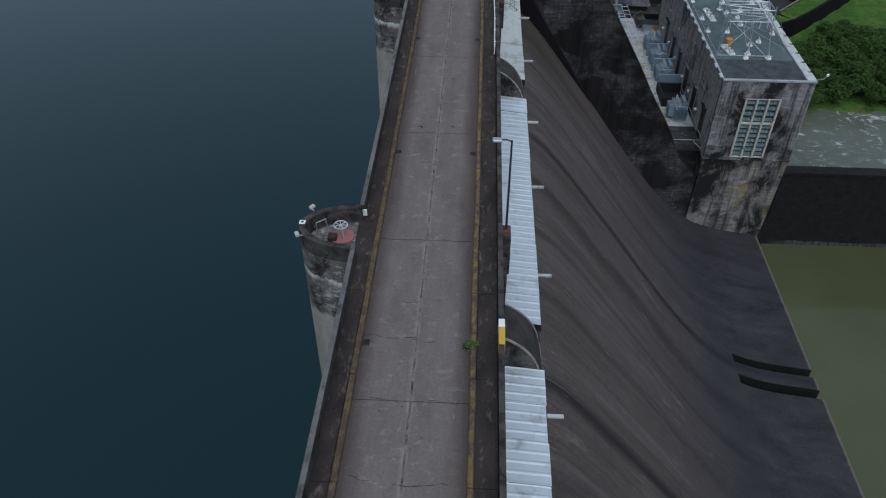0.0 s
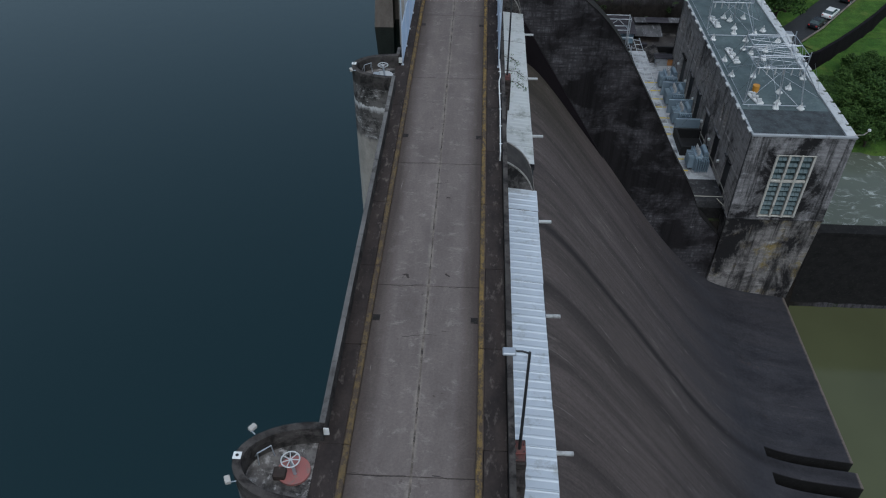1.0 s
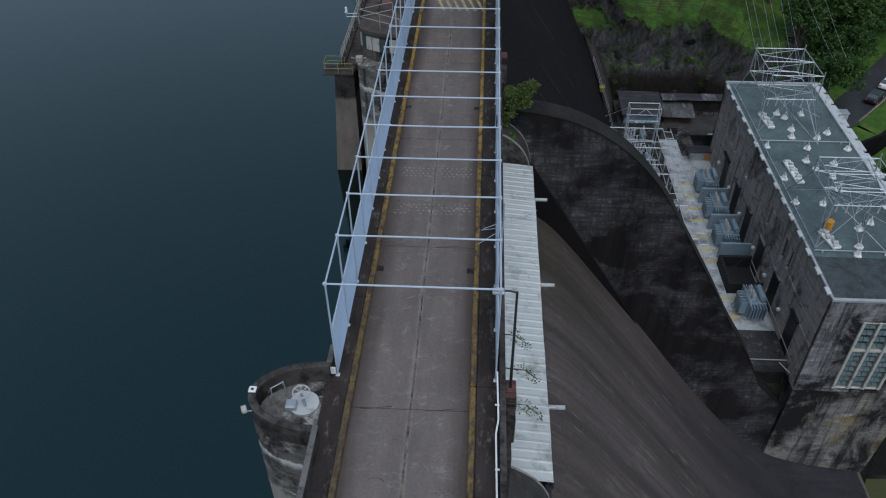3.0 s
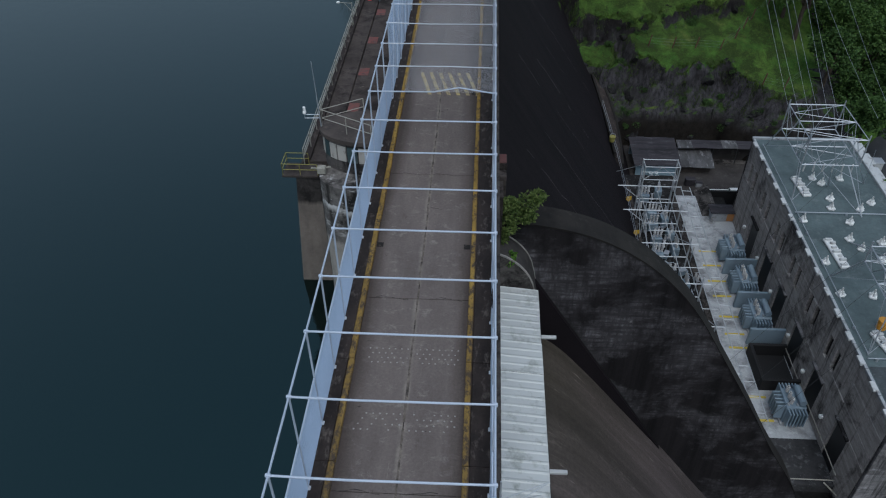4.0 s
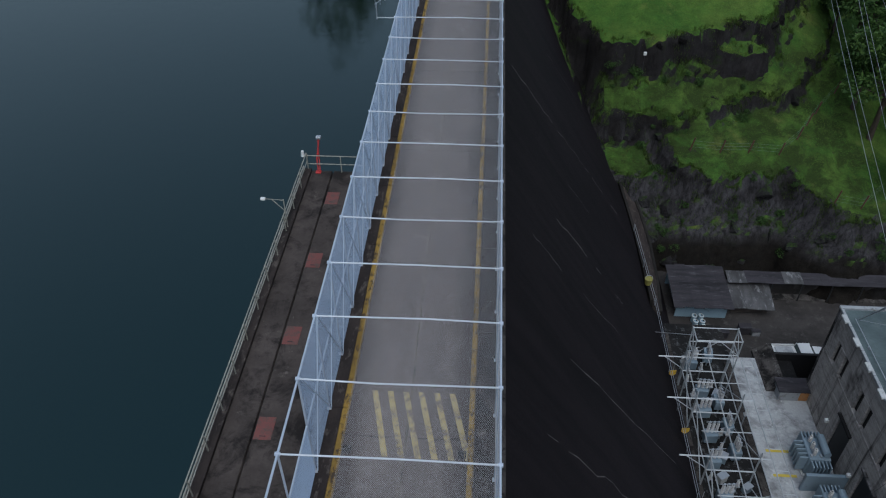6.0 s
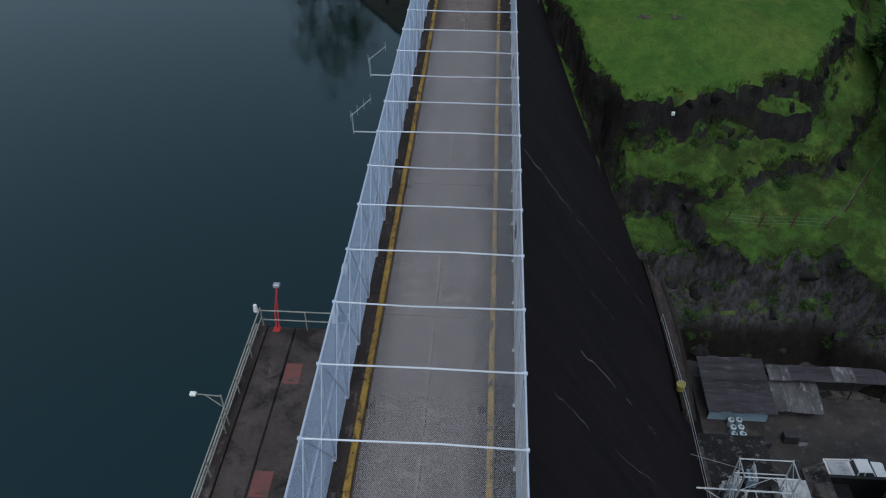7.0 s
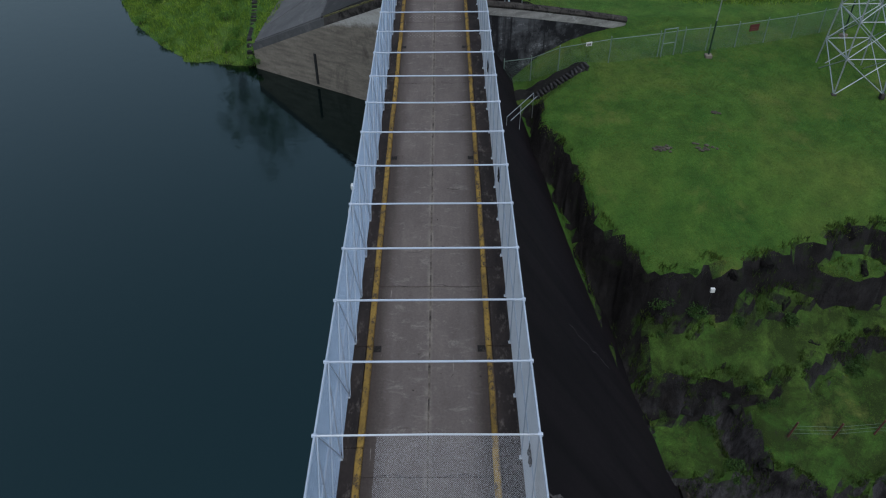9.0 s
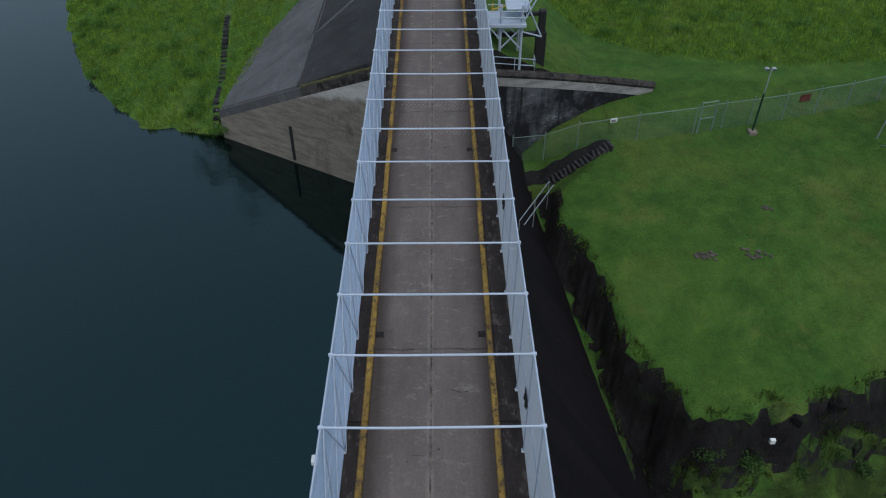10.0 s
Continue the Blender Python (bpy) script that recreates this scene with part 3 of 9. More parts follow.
M["stripe"] = paint("worn_hatching_paint", (0.45, 0.36, 0.16), 0.8, 0, (0.17, 0.145, 0.125), 0.45, 1.8)
M["deck"] = surface("deck_concrete_dark", (0.095, 0.078, 0.07), (0.05, 0.043, 0.04), (0.15, 0.125, 0.11), 6.0, 0.6)
M["rail_pale"] = paint("pale_rail_paint", (0.31, 0.3, 0.26), 0.6, 0, (0.14, 0.11, 0.085), 0.54, 3)
M["rail_yellow"] = paint("yellow_green_rail_paint", (0.25, 0.23, 0.06), 0.6, 0, (0.12, 0.1, 0.05), 0.55, 3)
M["panel"] = paint("pale_panel_paint", (0.42, 0.4, 0.37), 0.7, 0, (0.17, 0.15, 0.14), 0.55, 2)

M["louvre"] = paint("grey_green_louvre", (0.1, 0.14, 0.15), 0.5, 0.1, (0.06, 0.08, 0.085), 0.56, 3)
M["roof_bare"] = surface("bare_roof_felt", (0.07, 0.083, 0.09), (0.035, 0.04, 0.044), (0.12, 0.13, 0.135), 5, 0.9)
M["trim_grey"] = paint("grey_trim", (0.32, 0.34, 0.36), 0.65, 0, (0.14, 0.13, 0.13), 0.54, 2)
M["yellow_drum"] = paint("drum_orange_paint", (0.55, 0.26, 0.03), 0.5, 0, (0.3, 0.14, 0.04), 0.62, 3)
M["yellow_bright"] = paint("floor_yellow_paint", (0.55, 0.43, 0.06), 0.75, 0, (0.26, 0.23, 0.12), 0.56, 2.5)
M["orange"] = paint("faded_orange_paint", (0.42, 0.2, 0.07), 0.7, 0, (0.25, 0.18, 0.12), 0.55, 3)
M["shed_blue"] = paint("blue_wall_paint", (0.26, 0.37, 0.45), 0.7, 0, (0.13, 0.15, 0.17), 0.57, 2)

M["wing"] = stained("wing_wall_concrete", (0.12, 0.123, 0.135), (0.017, 0.017, 0.02), (0.42, 0.43, 0.46), 0.41, 0.5, 0.56, 0.3)
M["wing_band"] = stained("wing_band_concrete", (0.34, 0.33, 0.32), (0.12, 0.11, 0.105), (0.5, 0.5, 0.49), 0.6, 0.64, 0.55, 0.5)
M["fence_post"] = paint("green_grey_fence_steel", (0.2, 0.27, 0.24), 0.5, 0.3, (0.14, 0.16, 0.14), 0.6, 2)
M["fence_wire"] = paint("fence_wire_steel", (0.16, 0.22, 0.19), 0.5, 0.3, (0.16, 0.2, 0.18), 0.6, 2, 0)
M["rust"] = paint("rusty_steel", (0.11, 0.045, 0.035), 0.8, 0, (0.05, 0.03, 0.025), 0.5, 4)
M["red_dark"] = paint("dark_red_sign_paint", (0.09, 0.022, 0.02), 0.6, 0, (0.05, 0.03, 0.025), 0.6, 3)
M["dark_green"] = paint("dark_green_paint", (0.012, 0.035, 0.022), 0.5, 0, (0.03, 0.035, 0.03), 0.6, 3)
M["stone"] = surface("lawn_stone", (0.12, 0.105, 0.09), (0.06, 0.05, 0.045), (0.2, 0.18, 0.16), 8, 2)
M["asphalt"] = surface("wet_asphalt", (0.045, 0.047, 0.05), (0.03, 0.031, 0.033), (0.07, 0.07, 0.072), 9, 0.4, None, 0.6, 0.55)
M["car_white"] = paint("white_car_paint", (0.75, 0.76, 0.76), 0.25, 0, (0.6, 0.6, 0.6), 0.8, 2, 0)
M["car_dark"] = paint("dark_car_paint", (0.015, 0.017, 0.022), 0.22, 0, (0.03, 0.03, 0.035), 0.8, 2, 0)
M["leaf_mid"] = leaf_material("mid_green_foliage", (0.035, 0.08, 0.018), (0.085, 0.15, 0.032))

M["yard_dark"] = surface("dark_patchy_floor", (0.022, 0.021, 0.021), (0.008, 0.008, 0.0085), (0.24, 0.25, 0.26), 5.0, 0.7)
M["yard_grey"] = surface("dark_yard_concrete", (0.06, 0.06, 0.063), (0.02, 0.02, 0.022), (0.2, 0.2, 0.21), 5.0, 0.5)
M["lowyard"] = surface("lower_yard_concrete", (0.066, 0.06, 0.057), (0.03, 0.027, 0.026), (0.125, 0.117, 0.112), 5.0, 0.35)
M["kerb"] = kerb_material()
M["joint"] = surface("joint_filler", (0.2, 0.17, 0.145), (0.022, 0.019, 0.018), (0.3, 0.26, 0.21), 9, 2.2, (1, 0.8, 1))
M["crack"] = paint("dirt_filled_crack", (0.035, 0.03, 0.028), 0.9, 0, (0.09, 0.078, 0.07), 0.52, 4, 0)
M["parapet_top"] = stained("parapet_top_concrete", (0.165, 0.16, 0.155), (0.06, 0.055, 0.052), (0.26, 0.25, 0.24), 0.52, 0.6, 0.6, 1.1)
M["window_frame"] = paint("old_cream_frame_paint", (0.45, 0.44, 0.4), 0.7, 0, (0.16, 0.15, 0.13), 0.54, 1.5)
M["lime"] = paint("lime_deposit", (0.1, 0.09, 0.09), 0.9, 0, (0.022, 0.019, 0.021), 0.46, 1.6)
M["gully"] = paint("dirty_iron_grating", (0.016, 0.014, 0.013), 0.8, 0.2, (0.075, 0.06, 0.05), 0.52, 5)
M["stud_dull"] = paint("scuffed_stud_paint", (0.29, 0.275, 0.26), 0.6, 0, (0.2, 0.18, 0.165), 0.5, 6)
M["paving_wet"] = surface("wet_slope_paving", (0.045, 0.044, 0.046), (0.026, 0.025, 0.027), (0.09, 0.088, 0.086), 5.0, 0.35, rough=0.7)
M["moss"] = surface("moss_crust", (0.11, 0.105, 0.04), (0.05, 0.05, 0.025), (0.22, 0.2, 0.1), 8, 2.0)
# lightened copy of the powerhouse concrete: light on the yard side put into colour
M["house_side"] = stained("powerhouse_side_lightened", (0.52, 0.49, 0.465), (0.05, 0.047, 0.046), (0.7, 0.69, 0.68), 0.52, 0.535, 0.6, 0.25)
M["roof_wire"] = paint("dull_roof_wire", (0.5, 0.5, 0.52), 0.6, 0.2, (0.34, 0.32, 0.31), 0.6, 1.0, 0)
M["gantry"] = paint("pale_galvanised_gantry", (0.44, 0.47, 0.5), 0.5, 0.2, (0.2, 0.195, 0.19), 0.64, 1.5)
M["plinth"] = stained("plinth_concrete", (0.085, 0.073, 0.068), (0.022, 0.019, 0.018), (0.2, 0.18, 0.17), 0.46, 0.56, 0.62, 1.5)
M["wall_top"] = surface("wall_top_concrete", (0.024, 0.0215, 0.0195), (0.0091, 0.00813, 0.0078), (0.0455, 0.0403, 0.037), 6, 0.5)
M["plume"] = leaf_material("feathery_leaves", (0.07, 0.12, 0.03), (0.2, 0.26, 0.08), 0.4)
M["rim_blade"] = leaf_material("rank_rim_grass", (0.03, 0.062, 0.01), (0.085, 0.125, 0.022), 0.4)
M["wire_white"] = paint("bleached_fence_wire", (0.6, 0.64, 0.7), 0.5, 0.1, (0.42, 0.45, 0.5), 0.6, 1.0, 0)
M["pink"] = paint("faded_pink_cover_paint", (0.3, 0.115, 0.105), 0.8, 0, (0.2, 0.14, 0.125), 0.5, 4)


def rock_material():
    """Slate-dark rock with cracks, mossy where its faces look up."""
    m, t, b = nodes_of("mossy_rock", 0.9, 0, 0.2)
    v = coords(t)
    c = mix(t, ramp(t, noise_of(t, coords(t, (1.6, 1.6, 0.6)), 1.0, 9, 0.78, 0.5), 0.34, 0.68), (0.006, 0.0055, 0.0058), (0.04, 0.038, 0.041))
    c = mix(t, ramp(t, noise_of(t, v, 3.0, 8, 0.8), 0.6, 0.76), c, (0.07, 0.067, 0.07))
    geo = t.nodes.new("ShaderNodeNewGeometry")
    up = calc(t, "MULTIPLY_ADD", noise_of(t, v, 1.1, 8, 0.75), 1.1, axis_of(t, geo.outputs["Normal"], "Z"))
    moss = mix(t, ramp(t, noise_of(t, v, 1.6, 6, 0.7), 0.4, 0.62), (0.034, 0.064, 0.012), (0.016, 0.027, 0.008))
    c = mix(t, span(t, up, 1.25, 1.5), c, moss)
    # darker rock tone for the upper cliff, its shade put into the colour
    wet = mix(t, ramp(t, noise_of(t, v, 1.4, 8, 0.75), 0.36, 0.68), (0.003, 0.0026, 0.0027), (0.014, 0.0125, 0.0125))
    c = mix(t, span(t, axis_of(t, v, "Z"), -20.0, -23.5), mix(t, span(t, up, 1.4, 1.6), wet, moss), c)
    t.links.new(c, b.inputs["Base Color"])
    bump(t, b, noise_of(t, coords(t, (1, 1, 0.7)), 3.5, 10, 0.8), 0.9, 0.18)
    return m


M["rock"] = rock_material()
M["tail_cap"] = surface("pier_tail_top", (0.06, 0.055, 0.053), (0.03, 0.028, 0.028), (0.1, 0.094, 0.09), 6, 0.9)
# cage steel lightened for the shaded braces, the brightness put into its colour
M["brace"] = paint("lightened_scuffed_steel", (0.52, 0.6, 0.72), 0.5, 0.1, (0.4, 0.42, 0.46), 0.64, 2.0)
M["deck_wet"] = stained("intake_deck_concrete", (0.088, 0.074, 0.068), (0.024, 0.0205, 0.0195), (0.2, 0.175, 0.16), 0.48, 0.56, 0.6, 0.6, mark_scale=(3.0, 0.5, 3.0))
M["net_white"] = paint("bleached_white_net", (0.92, 0.93, 0.95), 0.6, 0, (0.74, 0.74, 0.75), 0.62, 1.5, 0)
# near-black for soil and dark walls, also for shade painted into the slots
M["inky"] = surface("near_black_shade_and_surface", (0.016, 0.015, 0.015), (0.006, 0.006, 0.006), (0.05, 0.048, 0.046), 6, 0.9)
M["rim_pale"] = paint("pale_concrete_edge", (0.3, 0.285, 0.27), 0.9, 0, (0.08, 0.075, 0.07), 0.52, 2.5)
M["plate_red"] = paint("dull_red_plate", (0.11, 0.045, 0.042), 0.8, 0, (0.06, 0.045, 0.042), 0.5, 4)

# ---- the dam ----
LAKE, TAIL, POOL, YARD, LOWYARD = -11.1, -39.5, -47.2, -32.0, -34.3
PIERS = [22.45 + 28.1 * k for k in (-2, -1, 0, 1, 2)]  # middle of each pier along the crest
WALL_Y = 80.7  # spillway side of the training wall
CAGE0, BAY, BARS = 52.14, 2.65, 50
CAGE_L, CAGE_R, CAGE_Z = -2.89, 3.16, 4.87

# bridge deck over the spillway bays, and the mass dam beyond
deck = box(bmesh.new(), -3.3, 3.55, -70, 80.3, -1.0, -0.06)
box(deck, -3.0, -2.2, -70, 80.3, -2.1, -1.0), box(deck, 2.3, 3.1, -70, 80.3, -2.1, -1.0)
solid("bridge_deck", deck, M["parapet"], "stained concrete bridge deck carrying the crest road over the spillway bays", "bridge deck", "structure")
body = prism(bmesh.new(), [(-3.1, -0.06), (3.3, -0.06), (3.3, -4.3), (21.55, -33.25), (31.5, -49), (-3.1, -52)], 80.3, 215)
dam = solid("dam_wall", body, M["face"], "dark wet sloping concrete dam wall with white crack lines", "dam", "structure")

# lime-crusted cracks running down the face
def crack(ya, za, yb, zb, w):
    r5 = random.Random(int(ya * 7 + za * 3))
    bm, pts, n = bmesh.new(), [], 9
    for i in range(n + 1):
        u = i / n
        pts.append((ya + (yb - ya) * u + r5.uniform(-0.22, 0.22) * (0 < i < n), za + (zb - za) * u))
    for (y0, z0), (y1, z1) in zip(pts, pts[1:]):
        if r5.random() < 0.1:
            continue
        ww = w * r5.uniform(0.5, 1.35)
        vs = []
        for y, z, sgn in ((y0, z0, -1), (y0, z0, 1), (y1, z1, 1), (y1, z1, -1)):
            vs.append(bm.verts.new((3.3 + (-4.3 - z) / 1.5863 + 0.012, y + sgn * ww, z + 0.007)))
        bm.faces.new(vs)
    part("lime_crack", bm, M["lime"], dam, "thin pale line of lime along a crack")


for ya, za, yb, zb, w in ((129.4, -6.0, 131.0, -12.2, 0.075), (131.05, -12.4, 132.7, -17.6, 0.05), (132.8, -18.0, 134.3, -24.5, 0.05), (116.2, -11.5, 117.8, -18.1, 0.06), (118.0, -20.5, 118.4, -21.8, 0.05), (102.8, -11.7, 106.7, -27.2, 0.05), (110.1, -8.1, 110.5, -11.5, 0.04), (95.0, -8.6, 97.3, -17.5, 0.04), (145.3, -12.5, 146.5, -18.0, 0.03), (111.6, -14.5, 113.0, -20.0, 0.03), (124.2, -14.0, 125.0, -17.5, 0.03)):
    crack(ya, za, yb, zb, w)

# spillway surface with its two slots at the lip
OGEE = [(-3.0, -14.5), (0.5, -11.6), (4.0, -11.9), (7.5, -14.0), (9.7, -16.4), (12.8, -20.4), (16.8, -25.6), (21.3, -31.7), (26.1, -37.7), (29.4, -41.0), (32.1, -42.9), (35.9, -44.3), (42.3, -45.4)]
CHUTE = curve_pts(OGEE, 60)
chute = thing("spillway_chute", "broad spillway chute of stained concrete, streaked along the flow, ending in a low lip", "spillway", kind="structure")
def chute_strip(name, y0, y1, slot, mat, label="", x0=-9.0, x1=99.0):
    pts = [(x, z - slot) for x, z in CHUTE if x0 <= x <= x1]
    part(name, prism(bmesh.new(), pts + [(pts[-1][0], -53), (pts[0][0], -53)], y0, y1), M[mat], chute, label)
for y0, y1 in ((-70, 51.3), (52.7, 54.5), (55.7, WALL_Y)):
    chute_strip("chute_panel", y0, y1, 0, "chute")
for y0, y1 in ((51.3, 52.7), (54.5, 55.7)):
    mouth = min(x for x, z in CHUTE if x > 31.9)
    chute_strip("chute_panel", y0, y1, 0, "chute", "", -9.0, mouth)
    # slot floor and side sheet near-black, the recess shade put into the colour
    chute_strip("slot", y0, y1, 4.2, "inky", "deep drain slot cut into the lip", mouth)
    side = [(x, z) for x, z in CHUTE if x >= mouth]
    part("slot_side", prism(bmesh.new(), [(x, z - 0.12) for x, z in side] + [(x, z - 4.3) for x, z in side[::-1]], y1 - 0.03, y1 - 0.004), M["inky"], chute, "near-black sheet on the side, slot shade put into its colour")

# training wall beside the chute, its top curving down
TOP = [(3.2, -4.4), (5.2, -4.62), (7.6, -5.02), (9.8, -5.72), (11.9, -6.86), (13.8, -8.36), (15.5, -10.15), (17.0, -12.2), (18.4, -14.5), (22.3, -21.0), (24.6, -25.1), (27.4, -29.6), (29.0, -33.0)]
tw = prism(bmesh.new(), curve_pts(TOP, 40) + [(31.9, -36.0), (31.9, -52), (3.2, -52)], WALL_Y, 82.5)
solid("training_wall", tw, M["training"], "tall black-stained training wall with pale lime marks and a curved top", "retaining wall", "structure")

cap = prism(bmesh.new(), [(x, z + 0.02) for x, z in curve_pts(TOP, 40)] + [(x - 0.05, z + 0.16) for x, z in curve_pts(TOP, 40)[::-1]], WALL_Y - 0.06, 82.56)
solid("training_wall_top", cap, M["wall_top"], "brown worn concrete capping along the curved wall top", "coping", "structure")

# thin near-black sheet laid over the wall's sloping end
end_cap = prism(bmesh.new(), [(28.95, -32.9), (31.93, -35.97), (31.93, -35.9), (28.95, -32.83)], WALL_Y - 0.03, 82.53)
solid("training_wall_foot", end_cap, M["inky"], "near-black sheet over the sloping end of the training wall", "coping", "structure")

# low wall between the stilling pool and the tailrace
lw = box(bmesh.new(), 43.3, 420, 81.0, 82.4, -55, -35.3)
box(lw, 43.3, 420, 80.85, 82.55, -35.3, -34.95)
solid("divider_wall", lw, M["inky"], "long dark concrete wall dividing the pool from the tailrace", "retaining wall", "structure")

# piers with rounded upstream noses
def pier(yc, parapet):
    n = 18
    nose = [(-3.1 - 2.75 * math.sin(math.pi * k / n), yc - 1.62 * math.cos(math.pi * k / n)) for k in range(n + 1)]
    inner = [(-3.1 - 2.45 * math.sin(math.pi * k / n), yc - 1.33 * math.cos(math.pi * k / n)) for k in range(n + 1)]
    bm = prism(bmesh.new(), nose, -25, 0.02, "z")
    box(bm, -3.1, 3.2, yc - 1.5, yc + 1.5, -25, -1.0)
    solid("pier_nose", bm, M["pier"], "rounded concrete pier nose, dark above and bleached towards the water", "pier", "structure", "spillway piers")
    dn = curve_pts([(3.2, -5.1), (4.2, -5.5), (5.2, -6.4), (5.8, -7.6), (6.15, -9.4)], 14)
    yd = yc + (1.0 if yc > 70 else 0.0)  # the last pier stands further on, against the training wall
    t0, t1 = yd - 0.95, (80.66 if yc > 70 else yd + 1.5)
    bm = prism(bmesh.new(), [(3.2, -1.0), *dn, (6.2, -15), (3.2, -15)], t0, t1)
    tail = solid("pier_tail", bm, M["pier_plain"], "curved downstream end of a spillway pier, dark stained concrete", "pier", "structure", "spillway piers")
    part("cap", prism(bmesh.new(), [(x + 0.004, z + 0.004) for x, z in dn] + [(x + 0.03, z + 0.05) for x, z in dn[::-1]], t0, t1), M["tail_cap"], tail, "smooth dark top surface")
    for ya in (t0 - 0.04, t1 - 0.05):
        part("rim", prism(bmesh.new(), [(x + 0.01, z + 0.0) for x, z in dn] + [(x + 0.05, z + 0.09) for x, z in dn[::-1]], ya, ya + 0.09), M["rim_pale"], tail, "thin pale edge")
    bm = block(bmesh.new(), 3.52, 4.0, yd + 1.3, yd + 2.35, -2.4, -0.68)
    block(bm, 3.52, 3.97, yd + 0.6, yd + 1.3, -2.4, -1.0)
    block(bm, 3.52, 3.8, yd - 0.95, yd + 0.6, -4.5, -1.25)
    pb = solid("lamp_plinth", bm, M["plinth"], "weathered concrete plinth beside the crest road", "plinth", "structure", "lamp plinths")
    part("top_plate", block(bmesh.new(), 3.56, 3.96, yd + 1.4, yd + 2.25, -0.68, -0.6, 0.02), M["plate_red"], pb, "dull red painted top")
    if parapet:
        bm = bmesh.new()
        for k in range(n):
            if 3 <= k:
                vs = [bm.verts.new(p) for p in ((*nose[k], 0), (*nose[k + 1], 0), (*nose[k + 1], 0.85), (*nose[k], 0.85), (*inner[k], 0), (*inner[k + 1], 0), (*inner[k + 1], 0.85), (*inner[k], 0.85))]
                for f in ((0, 1, 2, 3), (5, 4, 7, 6), (3, 2, 6, 7)):
                    bm.faces.new([vs[i] for i in f])
            else:
                vs = [bm.verts.new(p) for p in ((*nose[k], 0), (*nose[k + 1], 0), (*nose[k + 1], 0.85), (*nose[k], 0.85), (*inner[k], 0), (*inner[k + 1], 0), (*inner[k + 1], 0.85), (*inner[k], 0.85))]
                for f in ((0, 1, 2, 3), (5, 4, 7, 6), (3, 2, 6, 7)):
                    bm.faces.new([vs[i] for i in f])
        bmesh.ops.remove_doubles(bm, verts=bm.verts[:], dist=0.001)
        bmesh.ops.recalc_face_normals(bm, faces=bm.faces[:])
        solid("nose_parapet", bm, M["parapet"], "curved concrete parapet round the pier platform", "parapet", "structure", "nose parapets")
for yc in PIERS:
    pier(yc, yc < 70)

# crest road: slabs, kerbs, walkways, parapets
road = thing("road", "crest road of worn grey concrete slabs with open joints", "road", kind="structure")
base = part("road_bed", box(bmesh.new(), -2.35, 2.35, -70, 215, -0.06, -0.03), M["walk"], road)
me_slab = mesh_of("slab", block(bmesh.new(), -1.09, 1.09, -4.67, 4.67, -0.03, 0.0, 0.008), M["road"])
y = 13.25 - 9.37 * 8 + 4.68
while y < 210:
    for x in (-1.085, 1.135):
        s = part("slab", me_slab, None, road)
        s.location = (x, y, random.uniform(-0.004, 0.004))
    y += 9.37
# worn filler in the joint between the lanes, and cracks across the slabs
jf = bmesh.new()
rj = random.Random(61)
y = -68.0
while y < 209:
    ln = rj.uniform(0.5, 2.4)
    w0, w1, off = rj.uniform(0.02, 0.055), rj.uniform(0.02, 0.055), rj.uniform(-0.012, 0.012)
    box(jf, 0.025 + off - w0, 0.025 + off + w1, y, y + ln - rj.choice((0.0, 0.02, 0.3)), -0.02, 0.005)
    y += ln
part("joint_filler", jf, M["joint"], road, "ragged pale filler in the lane joint")


def road_crack(x0, x1, y0, seed):
    r9 = random.Random(seed)
    bm, n = bmesh.new(), max(4, int(abs(x1 - x0) / 0.22))
    pts = [(x0 + (x1 - x0) * i / n, y0 + r9.uniform(-0.035, 0.035) + 0.08 * math.sin(i * 0.7 + seed)) for i in range(n + 1)]
    for (xa, ya), (xb, yb) in zip(pts, pts[1:]):
        w = r9.uniform(0.005, 0.02)
        vs = [bm.verts.new(p) for p in ((xa, ya - w, 0.005), (xb, yb - w, 0.005), (xb, yb + w, 0.005), (xa, ya + w, 0.005))]
        bm.faces.new(vs)
    part("crack", bm, M["crack"], road)


road_crack(-2.15, 0.0, 16.45, 1), road_crack(-1.8, -1.1, 9.9, 2), road_crack(-0.3, 1.6, 9.75, 3)
for i in range(-1, 18):
    ry = 13.25 + 9.37 * i
    if rj.random() < 0.75:
        a = rj.uniform(-2.1, 0.6)
        road_crack(a, a + rj.uniform(0.5, 1.7), ry + rj.uniform(2.2, 7.0), i + 10)
    if rj.random() < 0.5:
        a = rj.uniform(-0.2, 1.0)
        road_crack(a, a + rj.uniform(0.4, 1.1), ry + rj.uniform(1.2, 8.0), i + 40)
    for x0, x1 in ((-2.1, -0.1), (0.15, 2.1)):
        if rj.random() < 0.8:
            road_crack(x0 + rj.uniform(0, 0.7), x1 - rj.uniform(0, 0.7), ry, i + 70)
